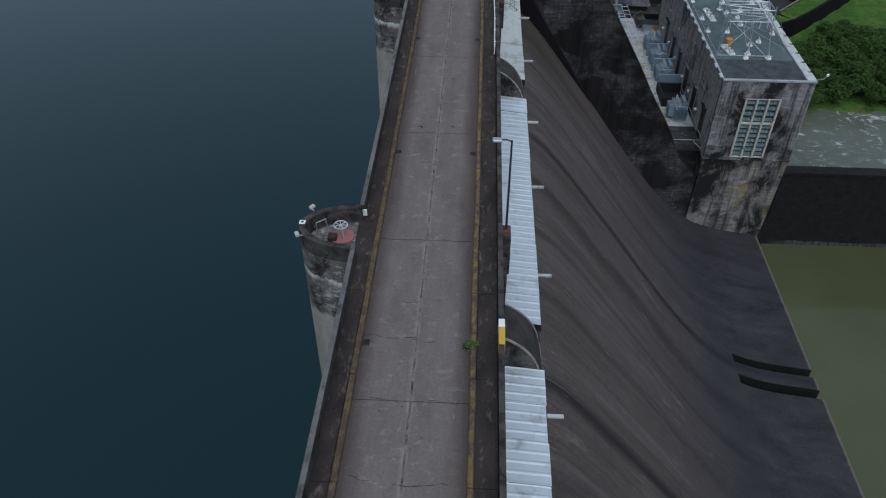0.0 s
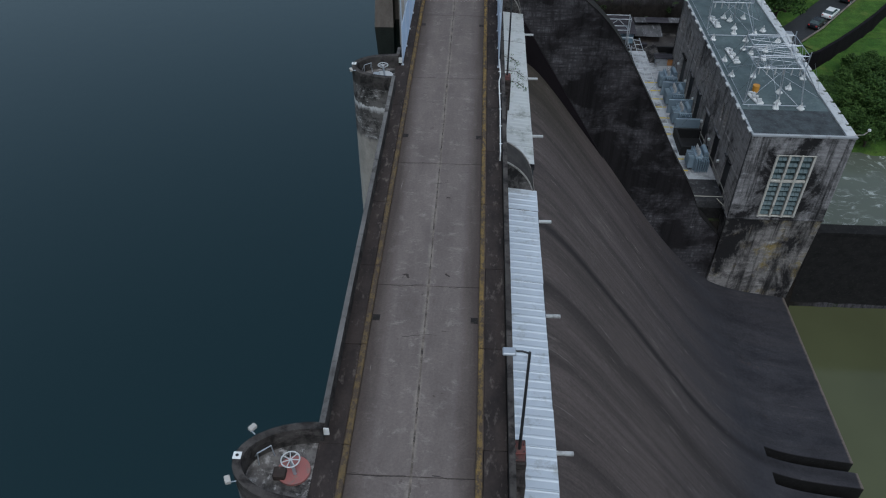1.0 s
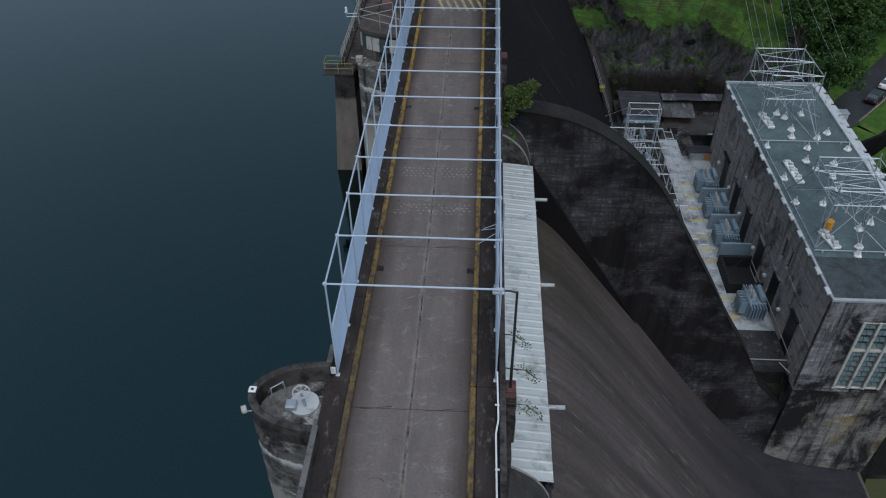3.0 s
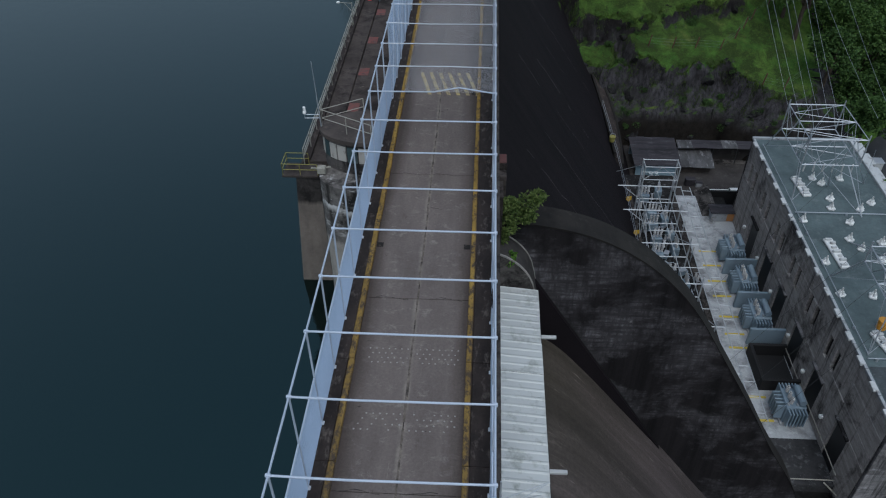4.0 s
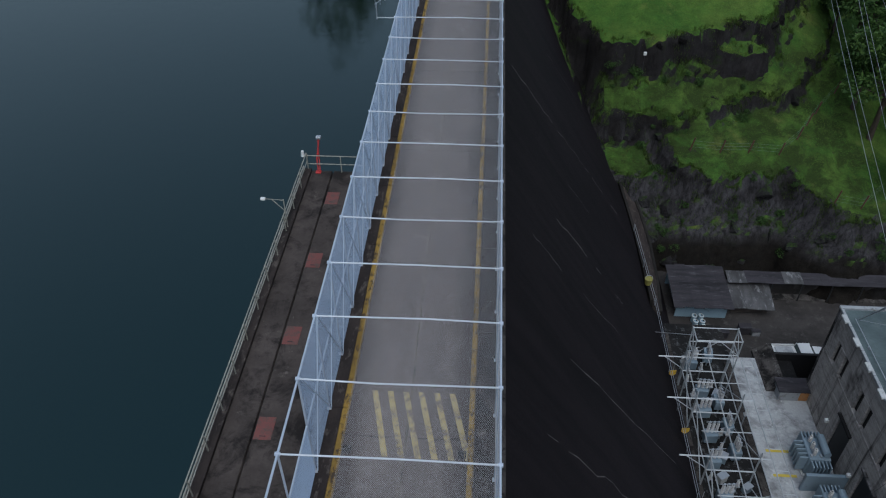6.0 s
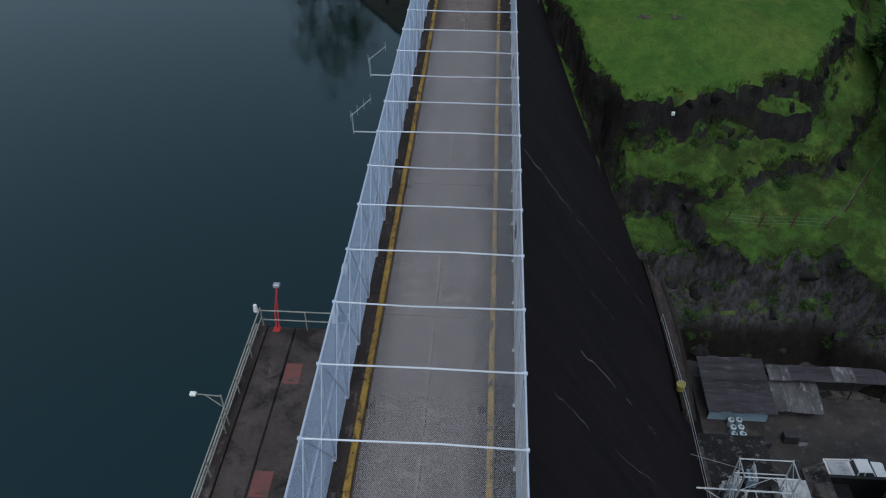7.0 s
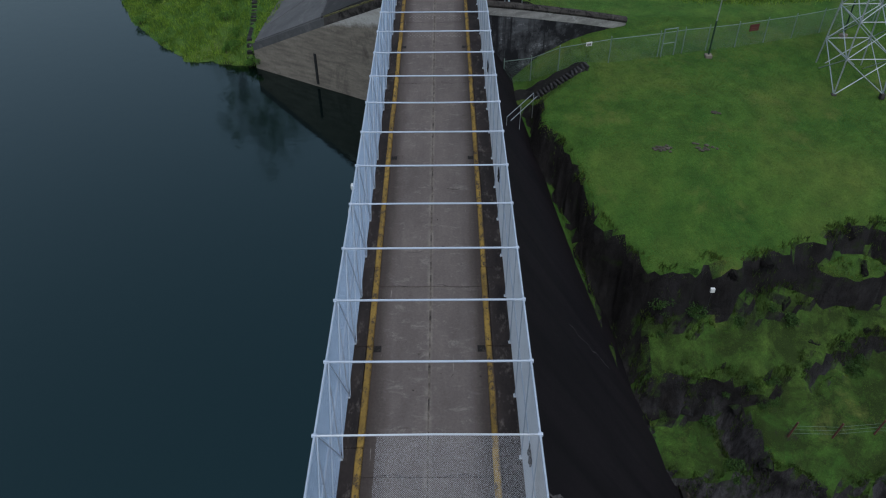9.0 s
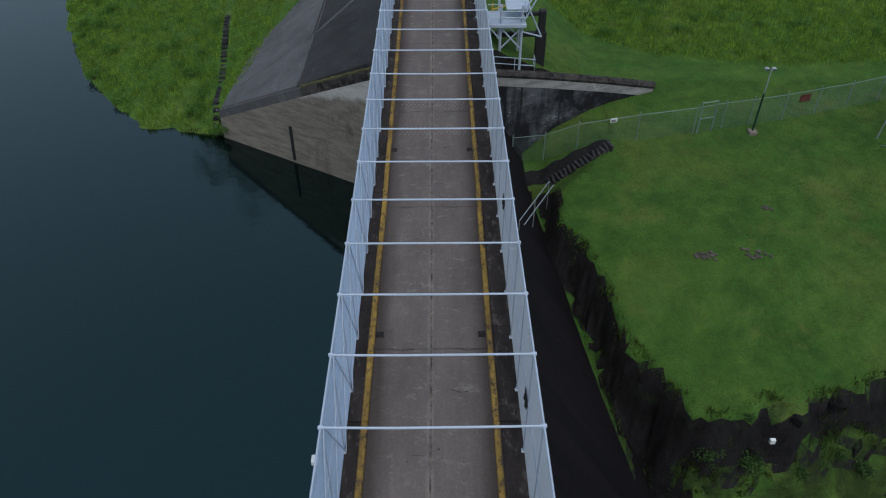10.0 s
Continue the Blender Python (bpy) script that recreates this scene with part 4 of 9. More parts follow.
for side in (-1, 1):
    kt = thing("kerb_left" if side < 0 else "kerb_right", "concrete kerb with a worn yellow painted edge along the crest road", "kerb", kind="structure")
    wt = thing("walkway_left" if side < 0 else "walkway_right", "narrow brown stained concrete walkway beside the kerb", "walkway", kind="structure")
    me_k = mesh_of("kerb_stone", block(bmesh.new(), *sorted((side * 2.19 + 0.02, side * 2.43 + 0.02)), 0.01, 4.67, -0.04, 0.17, 0.035), M["kerb"])
    me_w = mesh_of("walkway_slab", block(bmesh.new(), *sorted((side * 2.435 + 0.02, side * 3.28)), 0.008, 4.677, -0.05, 0.13, 0.02), M["walk"])
    yy = -70.0
    while yy < 212:
        o = part("kerb_stone", me_k, None, kt)
        o.location = (random.uniform(-0.012, 0.012), yy, random.uniform(-0.012, 0.012))
        o.rotation_euler = (0, 0, radians(random.uniform(-0.15, 0.15)))
        part("walkway_slab", me_w, None, wt).location = (0, yy, random.uniform(-0.01, 0.01))
        yy += 4.685


def parapet_run(name, x0, x1, y0, y1, top):
    ob = solid(name, block(bmesh.new(), x0, x1, y0, y1, -0.3, top, 0.03), M["parapet"], "dark stained low concrete parapet of the crest road", "parapet", "structure", "crest parapets")
    n = max(1, round((y1 - y0) / 4.7))
    for i in range(n):
        a, b = y0 + (y1 - y0) * i / n, y0 + (y1 - y0) * (i + 1) / n
        part("coping", block(bmesh.new(), x0 - 0.015, x1 + 0.015, a + 0.004, b - 0.004, top - 0.001, top + 0.06, 0.015), M["parapet_top" if x0 < 0 else "parapet"], ob, "coping, paler on the left parapet")
    return ob


edges = [-70] + [v for p in PIERS if p < 70 for v in (p - 1.35, p + 1.55)]
for a, b in zip(edges[::2], edges[1::2]):
    parapet_run("parapet_left", -3.23, -3.05, a, b, 0.84)
parapet_run("parapet_left", -3.23, -3.05, PIERS[3] + 1.55, 53.0, 0.84)
parapet_run("parapet_right", 3.3, 3.5, -70, 80.3, 0.62)
parapet_run("parapet_right", 3.28, 3.5, 80.3, 175, 0.4)
parapet_run("parapet_left", -3.3, -3.05, 80.3, 168, 0.25)

# corrugated covers over the gate slots
def gate_cover(y0, y1, material, label):
    th = thing("gate_cover", label, "gate cover", group="gate covers")
    n = max(1, round((y1 - y0) / 2.2))
    for i in range(n):
        a, b = y0 + (y1 - y0) * i / n, y0 + (y1 - y0) * (i + 1) / n
        bm = bmesh.new()
        steps = 32
        rows = []
        for k in range(steps + 1):
            yy = a + (b - a) * k / steps + 0.004
            h = 0.035 * (1 if k % 8 in (0, 1) else 0)
            rows.append([bm.verts.new((x, yy, z + h)) for x, z in ((3.7, -7.35), (4.9, -7.47), (6.08, -7.6), (6.1, -7.75))])
        for r0, r1 in zip(rows, rows[1:]):
            for q in range(3):
                bm.faces.new((r0[q], r0[q + 1], r1[q + 1], r1[q]))
        p = part("sheet", bm, material, th)
        p.location = (random.uniform(-0.03, 0.03), 0, random.uniform(-0.03, 0.03))
    part("edge_beam", box(bmesh.new(), 6.0, 6.12, y0, y1, -8.1, -7.78), M["dark_steel"], th, "dark edge beam")
    return th


def bracket(y):
    bm = block(bmesh.new(), 6.05, 7.0, y - 0.1, y + 0.1, -8.35, -8.2, 0.02)
    box(bm, 6.02, 6.1, y - 0.14, y + 0.14, -8.6, -8.1)
    solid("drain_bracket", bm, M["trim_white"], "short pale bracket sticking out over the spillway", "bracket", group="drain brackets")


def radial_gate(y0, y1):
    pts = [(6.0 - 2.2 * ((k / 10) ** 2), -7.9 - 4.1 * k / 10) for k in range(11)]
    bm = prism(bmesh.new(), pts + [(x - 0.25, z) for x, z in pts[::-1]], y0, y1)
    solid("radial_gate", bm, M["dark_steel"], "dark steel spillway gate below the cover", "gate", group="spillway gates", smooth=False)


for i, (a, b) in enumerate(zip(PIERS, PIERS[1:])):
    radial_gate(a + 1.5, b - 1.5)
    late = i == 3
    gate_cover(a + 2.3, b - (0.95 if not late else 0.25), M["sheet_green"] if late else M["sheet"], "corrugated zinc cover over a spillway gate, streaked with dirt" if not late else "older greenish corrugated cover over a spillway gate")
    for dy in (7.1, 16.2, 24.8):
        bracket(a + dy)

# ---- waters ----
def sheet(name, x0, x1, y0, y1, z, material, label):
    bm = bmesh.new()
    bm.faces.new([bm.verts.new(p) for p in ((x0, y0, z), (x1, y0, z), (x1, y1, z), (x0, y1, z))])
    return solid(name, bm, material, label, "water", "structure")


sheet("water_reservoir", -1500, 0, -1500, 1500, LAKE, M["lake"], "still dark green-blue reservoir water")
sheet("water_pool", 42.0, 1500, -1500, 81.5, POOL, M["pool"], "murky olive green water below the spillway lip")
sheet("water_tailrace", 43.0, 1500, 81.5, 125, TAIL, M["river"], "grey-green tailrace water broken by white rapids")

# ---- ground ----
LAWN = [(3, 172.5), (8.3, 168.4), (9.0, 164.4), (10.4, 162.2), (10.9, 159.0), (11.8, 156.6), (13.8, 154.7), (14.9, 152.9), (16.6, 151.6), (18.2, 151.6), (19.6, 152.6), (22, 151.9), (24.2, 152.6), (26.8, 153.6), (29.3, 154.7), (32, 155.6), (34.6, 156.6), (35.2, 158.6), (38.7, 163.0), (40.2, 167), (42, 175), (46, 195), (70, 330), (3, 330)]
LOWER = [(3, 142.6), (16, 142.6), (20.5, 142.4), (22.0, 142.9), (23.6, 142.6), (25.6, 141.4), (29.3, 141.5), (33.2, 142.2), (36.2, 142.4), (38.6, 139.2), (41, 137.4), (45, 138.2), (48, 142), (51, 150), (54, 165), (58, 190), (90, 330), (3, 330)]
EDGE = [(54, 125.5), (58.5, 128.3), (63, 132.6), (68, 137.8), (74, 144.5), (80, 152)]  # outer edge of the walled plateau
PLATEAU = [(43, 119), *[(x - 1.15, y + 1.15) for x, y in EDGE], (120, 220), (160, 330), (43, 330)]
SHORE = [(-3, 171.3), (-18, 179.3), (-25, 180.4), (-29.5, 184.6), (-34.5, 191.3), (-39, 200.5), (-42, 208.2), (-70, 290), (-90, 900)]


def seg_dist(px, py, a, b):
    dx, dy = b[0] - a[0], b[1] - a[1]
    u = np.clip(((px - a[0]) * dx + (py - a[1]) * dy) / (dx * dx + dy * dy), 0, 1)
    return np.hypot(px - a[0] - u * dx, py - a[1] - u * dy)


def inside(px, py, poly):
    res = np.zeros(px.shape, bool)
    for (x0, y0), (x1, y1) in zip(poly, poly[1:] + poly[:1]):
        if y0 != y1:
            res ^= ((y0 > py) != (y1 > py)) & (px < (x1 - x0) * (py - y0) / (y1 - y0) + x0)
    return res


def fbm(px, py, scale, seed, octaves=4):
    out = np.zeros(px.size)
    flat = zip(px.ravel(), py.ravel())
    for i, (a, b) in enumerate(flat):
        out[i] = noise.fractal(Vector((a * scale, b * scale, seed)), 0.9, 2.1, octaves)
    return out.reshape(px.shape)


def heights(px, py):
    n1, n2, n3 = fbm(px, py, 0.09, 3.0, 3), fbm(px, py, 0.35, 7.0, 5), fbm(px, py, 0.9, 11.0, 4)
    # downstream hill: lawn, then ledges and rock steps down to the yard
    d = np.min([seg_dist(px, py, a, b) for a, b in zip(LAWN, LAWN[1:] + LAWN[:1])], axis=0)
    d = np.where(inside(px, py, LAWN), -d, d)
    lawn = np.interp(py, [136, 143, 148, 152, 154.5, 158, 161.8, 164, 166, 170, 174, 182, 190, 210, 230, 400], [-16.4, -15.5, -14.7, -13.9, -13.1, -11.3, -9.6, -9.0, -8.5, -8.0, -7.5, -6.9, -6.2, -3.3, 0, 20])
    lawn = lawn - 0.105 * np.clip(px - 22, 0, 30) * np.clip((184 - py) / 12, 0, 1) * np.clip((py - 150) / 15, 0, 1)
    wing_y = 173.4 + 0.397 * (px - 3.2)
    near = np.clip(1 - (wing_y - py) / 5.0, 0, 1) * (px < 22) * np.clip((22 - px) / 4, 0, 1)
    lawn = lawn * (1 - near) + near * np.interp(px, [3, 6.2, 9.3, 12.2, 14, 17.6, 22], [-12.0, -10.7, -8.5, -7.5, -7.2, -7.0, -7.3])
    # bare hollow beside the step stones
    u = np.clip(((px - 8.5) * 4.4 + (py - 170.3) * 1.4) / 21.3, 0, 1)
    side = py - 170.3 - 0.318 * (px - 8.5)
    hollow = (px > 4.5) & (px < 13.2) & (py < wing_y - 0.6)
    lawn = np.where(hollow, np.minimum(lawn, -9.95 + 2.3 * u + 0.6 * np.clip(-side - 0.3, 0, 9)), lawn)
    dd = d + 0.9 * n1 + 0.45 * n2 + 0.25 * n3
    broken = np.clip(0.85 + 1.7 * fbm(px, py, 0.13, 17.0, 3), 0, 1)  # where the ledge breaks off in rock, and where it runs on as grass
    step = np.interp(dd, [-0.3, 0.2, 0.55, 1.5, 4.4, 4.8, 5.3, 5.7, 9.0, 12.0, 20.0, 60], [0, -0.5, -3.2, -4.2, -5.7, -5.9, -7.3, -7.55, -8.0, -8.8, -10.5, -14])
    ramp_down = np.interp(dd, [-0.3, 0.2, 0.7, 1.6, 4.4, 7.2, 9.0, 12.0, 20.0, 60], [0, -0.6, -3.2, -4.2, -5.7, -7.4, -8.0, -8.8, -10.5, -14])
    prof = broken * step + (1 - broken) * ramp_down
    e = np.min([seg_dist(px, py, a, b) for a, b in zip(LOWER, LOWER[1:] + LOWER[:1])], axis=0)
    e = np.where(inside(px, py, LOWER), -e, e) + 0.8 * n1 + 0.6 * n2
    prof = prof - 1.6 * np.clip((dd - 5.0) / 0.5, 0, 1) * np.clip((22.4 - px) / 0.8, 0, 1)  # the block beside the dam has sunk
    prof = prof - 3.2 * np.clip((dd - 0.35) / 0.5, 0, 1) * np.clip((15.5 - px) / 2.5, 0, 1) * np.clip((py - 146.5) / 1.5, 0, 1)  # trench along the dam
    gully = seg_dist(px, py, (21.3, 146.0), (23.4, 140.8))
    prof = prof - 2.0 * np.clip(1.15 - gully / 0.75 + 0.5 * n2, 0, 1)
    ledge = lawn + prof
    # small grass shelf below the broken lip of the lawn
    shelf = 1 - np.hypot((px - 31.2) / 3.0, (py - 154.2) / 1.25)
    ledge = np.where((shelf > 0) & (dd > 0.1), np.maximum(ledge, -15.3 - 0.25 * (154.4 - py) + 0.2 * n2), ledge)
    foot = np.interp(e, [0, 0.3, 0.9, 1.7, 2.6, 3.4, 4.1, 4.9], [-24.2, -25.8, -27.4, -28.8, -29.6, -30.3, -32.2, -34.6])
    hill = np.where(dd < -0.6, lawn, np.maximum(ledge, -26.5))
    hill = np.where(e > 0, np.minimum(hill, foot), hill)
    steep = np.clip((dd + 0.8) / 1.2, 0, 1) * np.clip((4.6 - e) / 2, 0, 1)
    rough = np.clip((np.abs(dd - 1.1) < 1.0) * 1.0 + (np.abs(dd - 5.3) < 0.8) * 0.9 * broken + (e > -0.5) * (e < 4.5) * 1.0 + 0.2, 0, 1)
    hill = hill + steep * rough * (0.8 * n2 + 0.35 * n3) + (1 - steep) * 0.05 * n2
    # narrow grass strip along the dam face
    zc = np.interp(py, [139.9, 141.5, 144, 147.5, 151, 155, 160, 164, 167, 170, 175], [-30.3, -28.7, -26.0, -19.9, -18.2, -15.9, -13.7, -12.6, -11.0, -9.6, -9.6])
    xc = 3.3 + (-4.3 - zc) / 1.5863
    lane = zc - 0.1 - 0.6 * np.clip(px - xc, 0, 9) - 4.0 * np.clip(px - xc - 0.6 - 0.4 * n2, 0, 9)
    hill = np.where((py > 139) & (py < 169), np.maximum(hill, lane), hill)
    hill = np.maximum(hill, -34.6)
    # river channel below, its bank, and the walled plateau
    bank = 103 + 2.5 * n1 + np.where(px > 60, (px - 60) * 0.1, 0)
    river = np.interp(py - bank, [-6, 0, 6, 14], [-44, -40, -38.2, -37.2]) + 0.5 * n2
    down = np.where((px > 43.2) & ~inside(px, py, PLATEAU), np.minimum(hill, river), hill)
    down = np.where((px > 42.0) & (py < 82), -52, down)
    down = np.where((px <= 43.2) & (py < 80), -54, down)
    # rise of the valley side further off
    down = down + np.clip((px - 95) * 0.35, 0, 60) * np.clip((py - 110) / 30, 0, 1)
    # embankment round the end of the dam
    line = wing_y + 0.72
    emb = -0.8 - (px - 3.3) * 0.62
    down = np.where((py > line) & (px > 3), np.maximum(down, emb), down)
    # reservoir side
    s = np.min([seg_dist(px, py, a, b) for a, b in zip(SHORE, SHORE[1:])], axis=0)
    shore_y = np.interp(px, [p[0] for p in SHORE[::-1]], [p[1] for p in SHORE[::-1]])
    land = py > shore_y + np.where(px > -16.7, 2.2, 0.0)
    up = np.where(land, LAKE - 0.2 + s * 0.3 + 0.25 * n2, LAKE - 0.3 - s * 0.8)
    up = np.where(land & (px > -30), np.minimum(np.maximum(up, np.minimum(-0.55 + 0.58 * (px + 3.3), LAKE - 0.1 + 0.8 * s)), -0.9), up)
    up = np.where((py < 168) & (px > -8), -40, up)
    return np.where(px < 3, np.where((py < 168) & (px > -8), -40, up), down)


def ground_sheet():
    xs = np.concatenate([np.array([-2000, -1000, -500, -250, -150, -100, -75]), np.arange(-60, -4, 1.4), np.array([-3.3, 0, 3.0]), np.arange(3.4, 46, 0.42), np.arange(46.5, 100, 1.8), np.array([110, 125, 150, 200, 300, 500, 1000, 2000])])
    ys = np.concatenate([np.array([-2000, -1000, -400, -150, -50, 0, 40, 70]), np.arange(79, 130, 3.0), np.arange(131, 181, 0.42), np.arange(182, 230, 1.6), np.array([240, 260, 300, 400, 600, 1000, 2000])])
    px, py = np.meshgrid(xs, ys)
    pz = heights(px, py)
    nx, ny = len(xs), len(ys)
    gy, gx = np.gradient(pz)
    crag = np.clip((np.hypot(gx, gy) - 0.35) / 0.6, 0, 1) * (px > 8) * (px < 46) * (py > 131) * (py < 181)
    jx, jy, jz = fbm(px + pz * 0.8, py, 0.55, 21.0, 4), fbm(px, py + pz * 0.8, 0.55, 27.0, 4), fbm(px, pz * 1.5, 0.8, 33.0, 4)
    px, py, pz = px + 0.42 * crag * jx, py + 0.6 * crag * jy, pz + 0.4 * crag * jz
    verts = np.stack([px.ravel(), py.ravel(), pz.ravel()], 1).tolist()
    faces = [(j * nx + i, j * nx + i + 1, (j + 1) * nx + i + 1, (j + 1) * nx + i) for j in range(ny - 1) for i in range(nx - 1)]
    me = bpy.data.meshes.new("ground")
    me.from_pydata(verts, [], faces)
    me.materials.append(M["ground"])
    for p in me.polygons:
        p.use_smooth = True
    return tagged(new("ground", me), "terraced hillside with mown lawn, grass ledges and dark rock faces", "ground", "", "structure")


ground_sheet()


def ground_z(x, y):
    return float(heights(np.array([[x]]), np.array([[y]]))[0, 0])


# yard slab between dam toe and powerhouse
yd = box(bmesh.new(), 26.4, 32.0, 87.0, 122.3, -33.0, YARD)
solid("yard_front_slab", box(bmesh.new(), 26.4, 32.0, 82.5, 87.0, -33.0, YARD - 0.02), M["yard_grey"], "dark grey front slab of the switchyard", "yard", "structure")
box(yd, 20.2, 32.3, 82.56, 122.3, -50, -33.0)
solid("yard_front_wall", box(bmesh.new(), 26.4, 32.3, 82.5, 82.555, -50, -33.01), M["inky"], "near-black wall below the front of the switchyard", "wall", "structure")
yf = box(bmesh.new(), 20.2, 26.4, 82.5, 126.5, -33.0, YARD - 0.04)
solid("yard_floor_dark", yf, M["yard_dark"], "dark patchy floor under the yard gantry", "yard", "structure")
yl = box(bmesh.new(), 20.5, 48.0, 126.5, 139.0, -38, LOWYARD)
box(yl, 26.4, 32.0, 122.3, 126.5, -38, LOWYARD)
box(yl, 32.0, 48.0, 118.8, 126.5, -38, LOWYARD)
solid("lower_yard", yl, M["lowyard"], "lower yard of brown stained concrete", "yard", "structure")
solid("yard_slab", yd, M["yard"], "switchyard slab of patchy pale concrete", "yard", "structure")

# end of the dam: retaining wall, slope paving, wing wall
ab = bmesh.new()
front = [(-17.45, 179.16), (-9.7, 174.47), (-3.1, 170.47)]
tops = [-9.3, -4.95, -1.35]
lower = [ab.verts.new((x, y, -16)) for x, y in front]
upper = [ab.verts.new((x, y, z)) for (x, y), z in zip(front, tops)]
back = [ab.verts.new((x + 0.2, y + 0.5, z)) for (x, y), z in zip(front, tops)]
backl = [ab.verts.new((x + 0.2, y + 0.5, -16)) for x, y in front]
for i in range(2):
    ab.faces.new((lower[i], lower[i + 1], upper[i + 1], upper[i]))
    ab.faces.new((upper[i], upper[i + 1], back[i + 1], back[i]))
    ab.faces.new((back[i], back[i + 1], backl[i + 1], backl[i]))
ab.faces.new((lower[0], upper[0], back[0], backl[0]))
bmesh.ops.recalc_face_normals(ab, faces=ab.faces[:])
box(ab, -3.2, -3.0, 165, 171.2, -16, -0.3)
solid("abutment_wall", ab, M["abut"], "pale concrete abutment wall rising from the reservoir", "retaining wall", "structure")

# ---- safety cage over the road ----
def wire_panel(name, w, h, gap, r):
    """Diamond wire mesh in the y-z plane, from the origin."""
    verts, faces = [], []

    def wire(a, b):
        d = Vector((0, b[0] - a[0], b[1] - a[1]))
        if d.length < 0.02:
            return
        u = Vector((1, 0, 0))
        v = d.normalized().cross(u)
        k = len(verts)
        for p in (a, b):
            for c in range(3):
                q = Vector((0, *p)) + (u * math.cos(c * math.tau / 3) + v * math.sin(c * math.tau / 3)) * r
                verts.append(tuple(q))
        for c in range(3):
            e = (c + 1) % 3
            faces.append((k + c, k + e, k + 3 + e, k + 3 + c))

    n = int((w + h) / gap)
    for i in range(1, n + 1):
        s = i * gap
        wire((max(0, s - h), min(h, s)), (min(s, w), max(0, s - w)))
        wire((max(0, s - h), h - min(h, s)), (min(s, w), h - max(0, s - w)))
    me = bpy.data.meshes.new(name)
    me.from_pydata(verts, [], faces)
    me.materials.append(M["wire"])
    return me


cage = thing("safety_cage", "pale blue steel pipe cage with chain-link mesh over the crest road", "safety cage")
PR = 0.036
me_post = mesh_of("post", tube(bmesh.new(), (0, 0, 0.1), (0, 0, CAGE_Z), PR, 8), M["steel"])
me_bars = []
for dz, dy, at in ((0.0, 0.0, 0.0), (-0.05, 0.04, 0.6), (0.02, -0.05, -0.8), (-0.03, 0.06, -0.2)):
    me_bars.append(mesh_of("crossbar", pipe(bmesh.new(), [(CAGE_L, 0, CAGE_Z), (CAGE_L * 0.5 + at * 0.4, dy * 0.7, CAGE_Z + dz * 0.7), (at, dy, CAGE_Z + dz), (CAGE_R * 0.55 + at * 0.3, dy * 0.5, CAGE_Z + dz * 0.5), (CAGE_R, 0, CAGE_Z)], PR, 8), M["steel"]))
me_thin = [mesh_of("crossbar", pipe(bmesh.new(), [(CAGE_L, 0, CAGE_Z), (at, dy, CAGE_Z + dz), (CAGE_R, 0, CAGE_Z)], 0.028, 8), M["wire_white"]) for dz, dy, at in ((0.01, 0.02, 0.3), (-0.03, -0.03, -0.5), (0.02, 0.04, 0.9))]
me_coupler = mesh_of("coupler", tube(tube(bmesh.new(), (-0.07, 0, 0), (0.07, 0, 0), 0.06, 8), (0, 0, -0.09), (0, 0, 0.05), 0.058, 8), M["steel"])
me_base = mesh_of("base_plate", block(block(bmesh.new(), -0.08, 0.08, -0.08, 0.08, 0.1, 0.15, 0.01), -0.05, 0.05, -0.05, 0.05, 0.15, 0.22, 0.015), M["wire_white"])
me_rail = mesh_of("rail", tube(bmesh.new(), (0, 0, 0), (0, BAY, 0), 0.035, 6), M["steel"])
bent = bmesh.new()
pipe(bent, [(CAGE_L, 0, CAGE_Z), (0.2, 0.25, CAGE_Z - 0.1), (1.4, 0.3, CAGE_Z + 0.12), (CAGE_R, 0, CAGE_Z)], PR, 8)
me_bent = mesh_of("crossbar", bent, M["steel"])
low, full = wire_panel("mesh_panel", BAY, 2.5, 0.06, 0.0052), wire_panel("mesh_panel", BAY, CAGE_Z - 0.1, 0.075, 0.0037)
right = wire_panel("mesh_panel", BAY, CAGE_Z - 0.35, 0.055, 0.008)
right.materials.clear(), right.materials.append(M["wire_white"])
roof_me = wire_panel("mesh_panel", BAY, CAGE_R + 1.22, 0.056, 0.0019)
dense = wire_panel("mesh_panel", BAY, CAGE_Z - 0.35, 0.042, 0.0125)
dense.materials.clear(), dense.materials.append(M["net_white"])
roof_me.materials.clear(), roof_me.materials.append(M["roof_wire"])
brace_l = mesh_of("brace", tube(bmesh.new(), (0, 0, 0.15), (0, BAY, CAGE_Z), 0.02, 6), M["brace"])
brace_h = mesh_of("brace", tube(bmesh.new(), (0, 0, CAGE_Z), (0, BAY, 0.15), 0.02, 6), M["brace"])


def cage_part(name, me, x, y, z=0.0):
    ob = part(name, me, None, cage)
    ob.location = (x, y, z)
    return ob


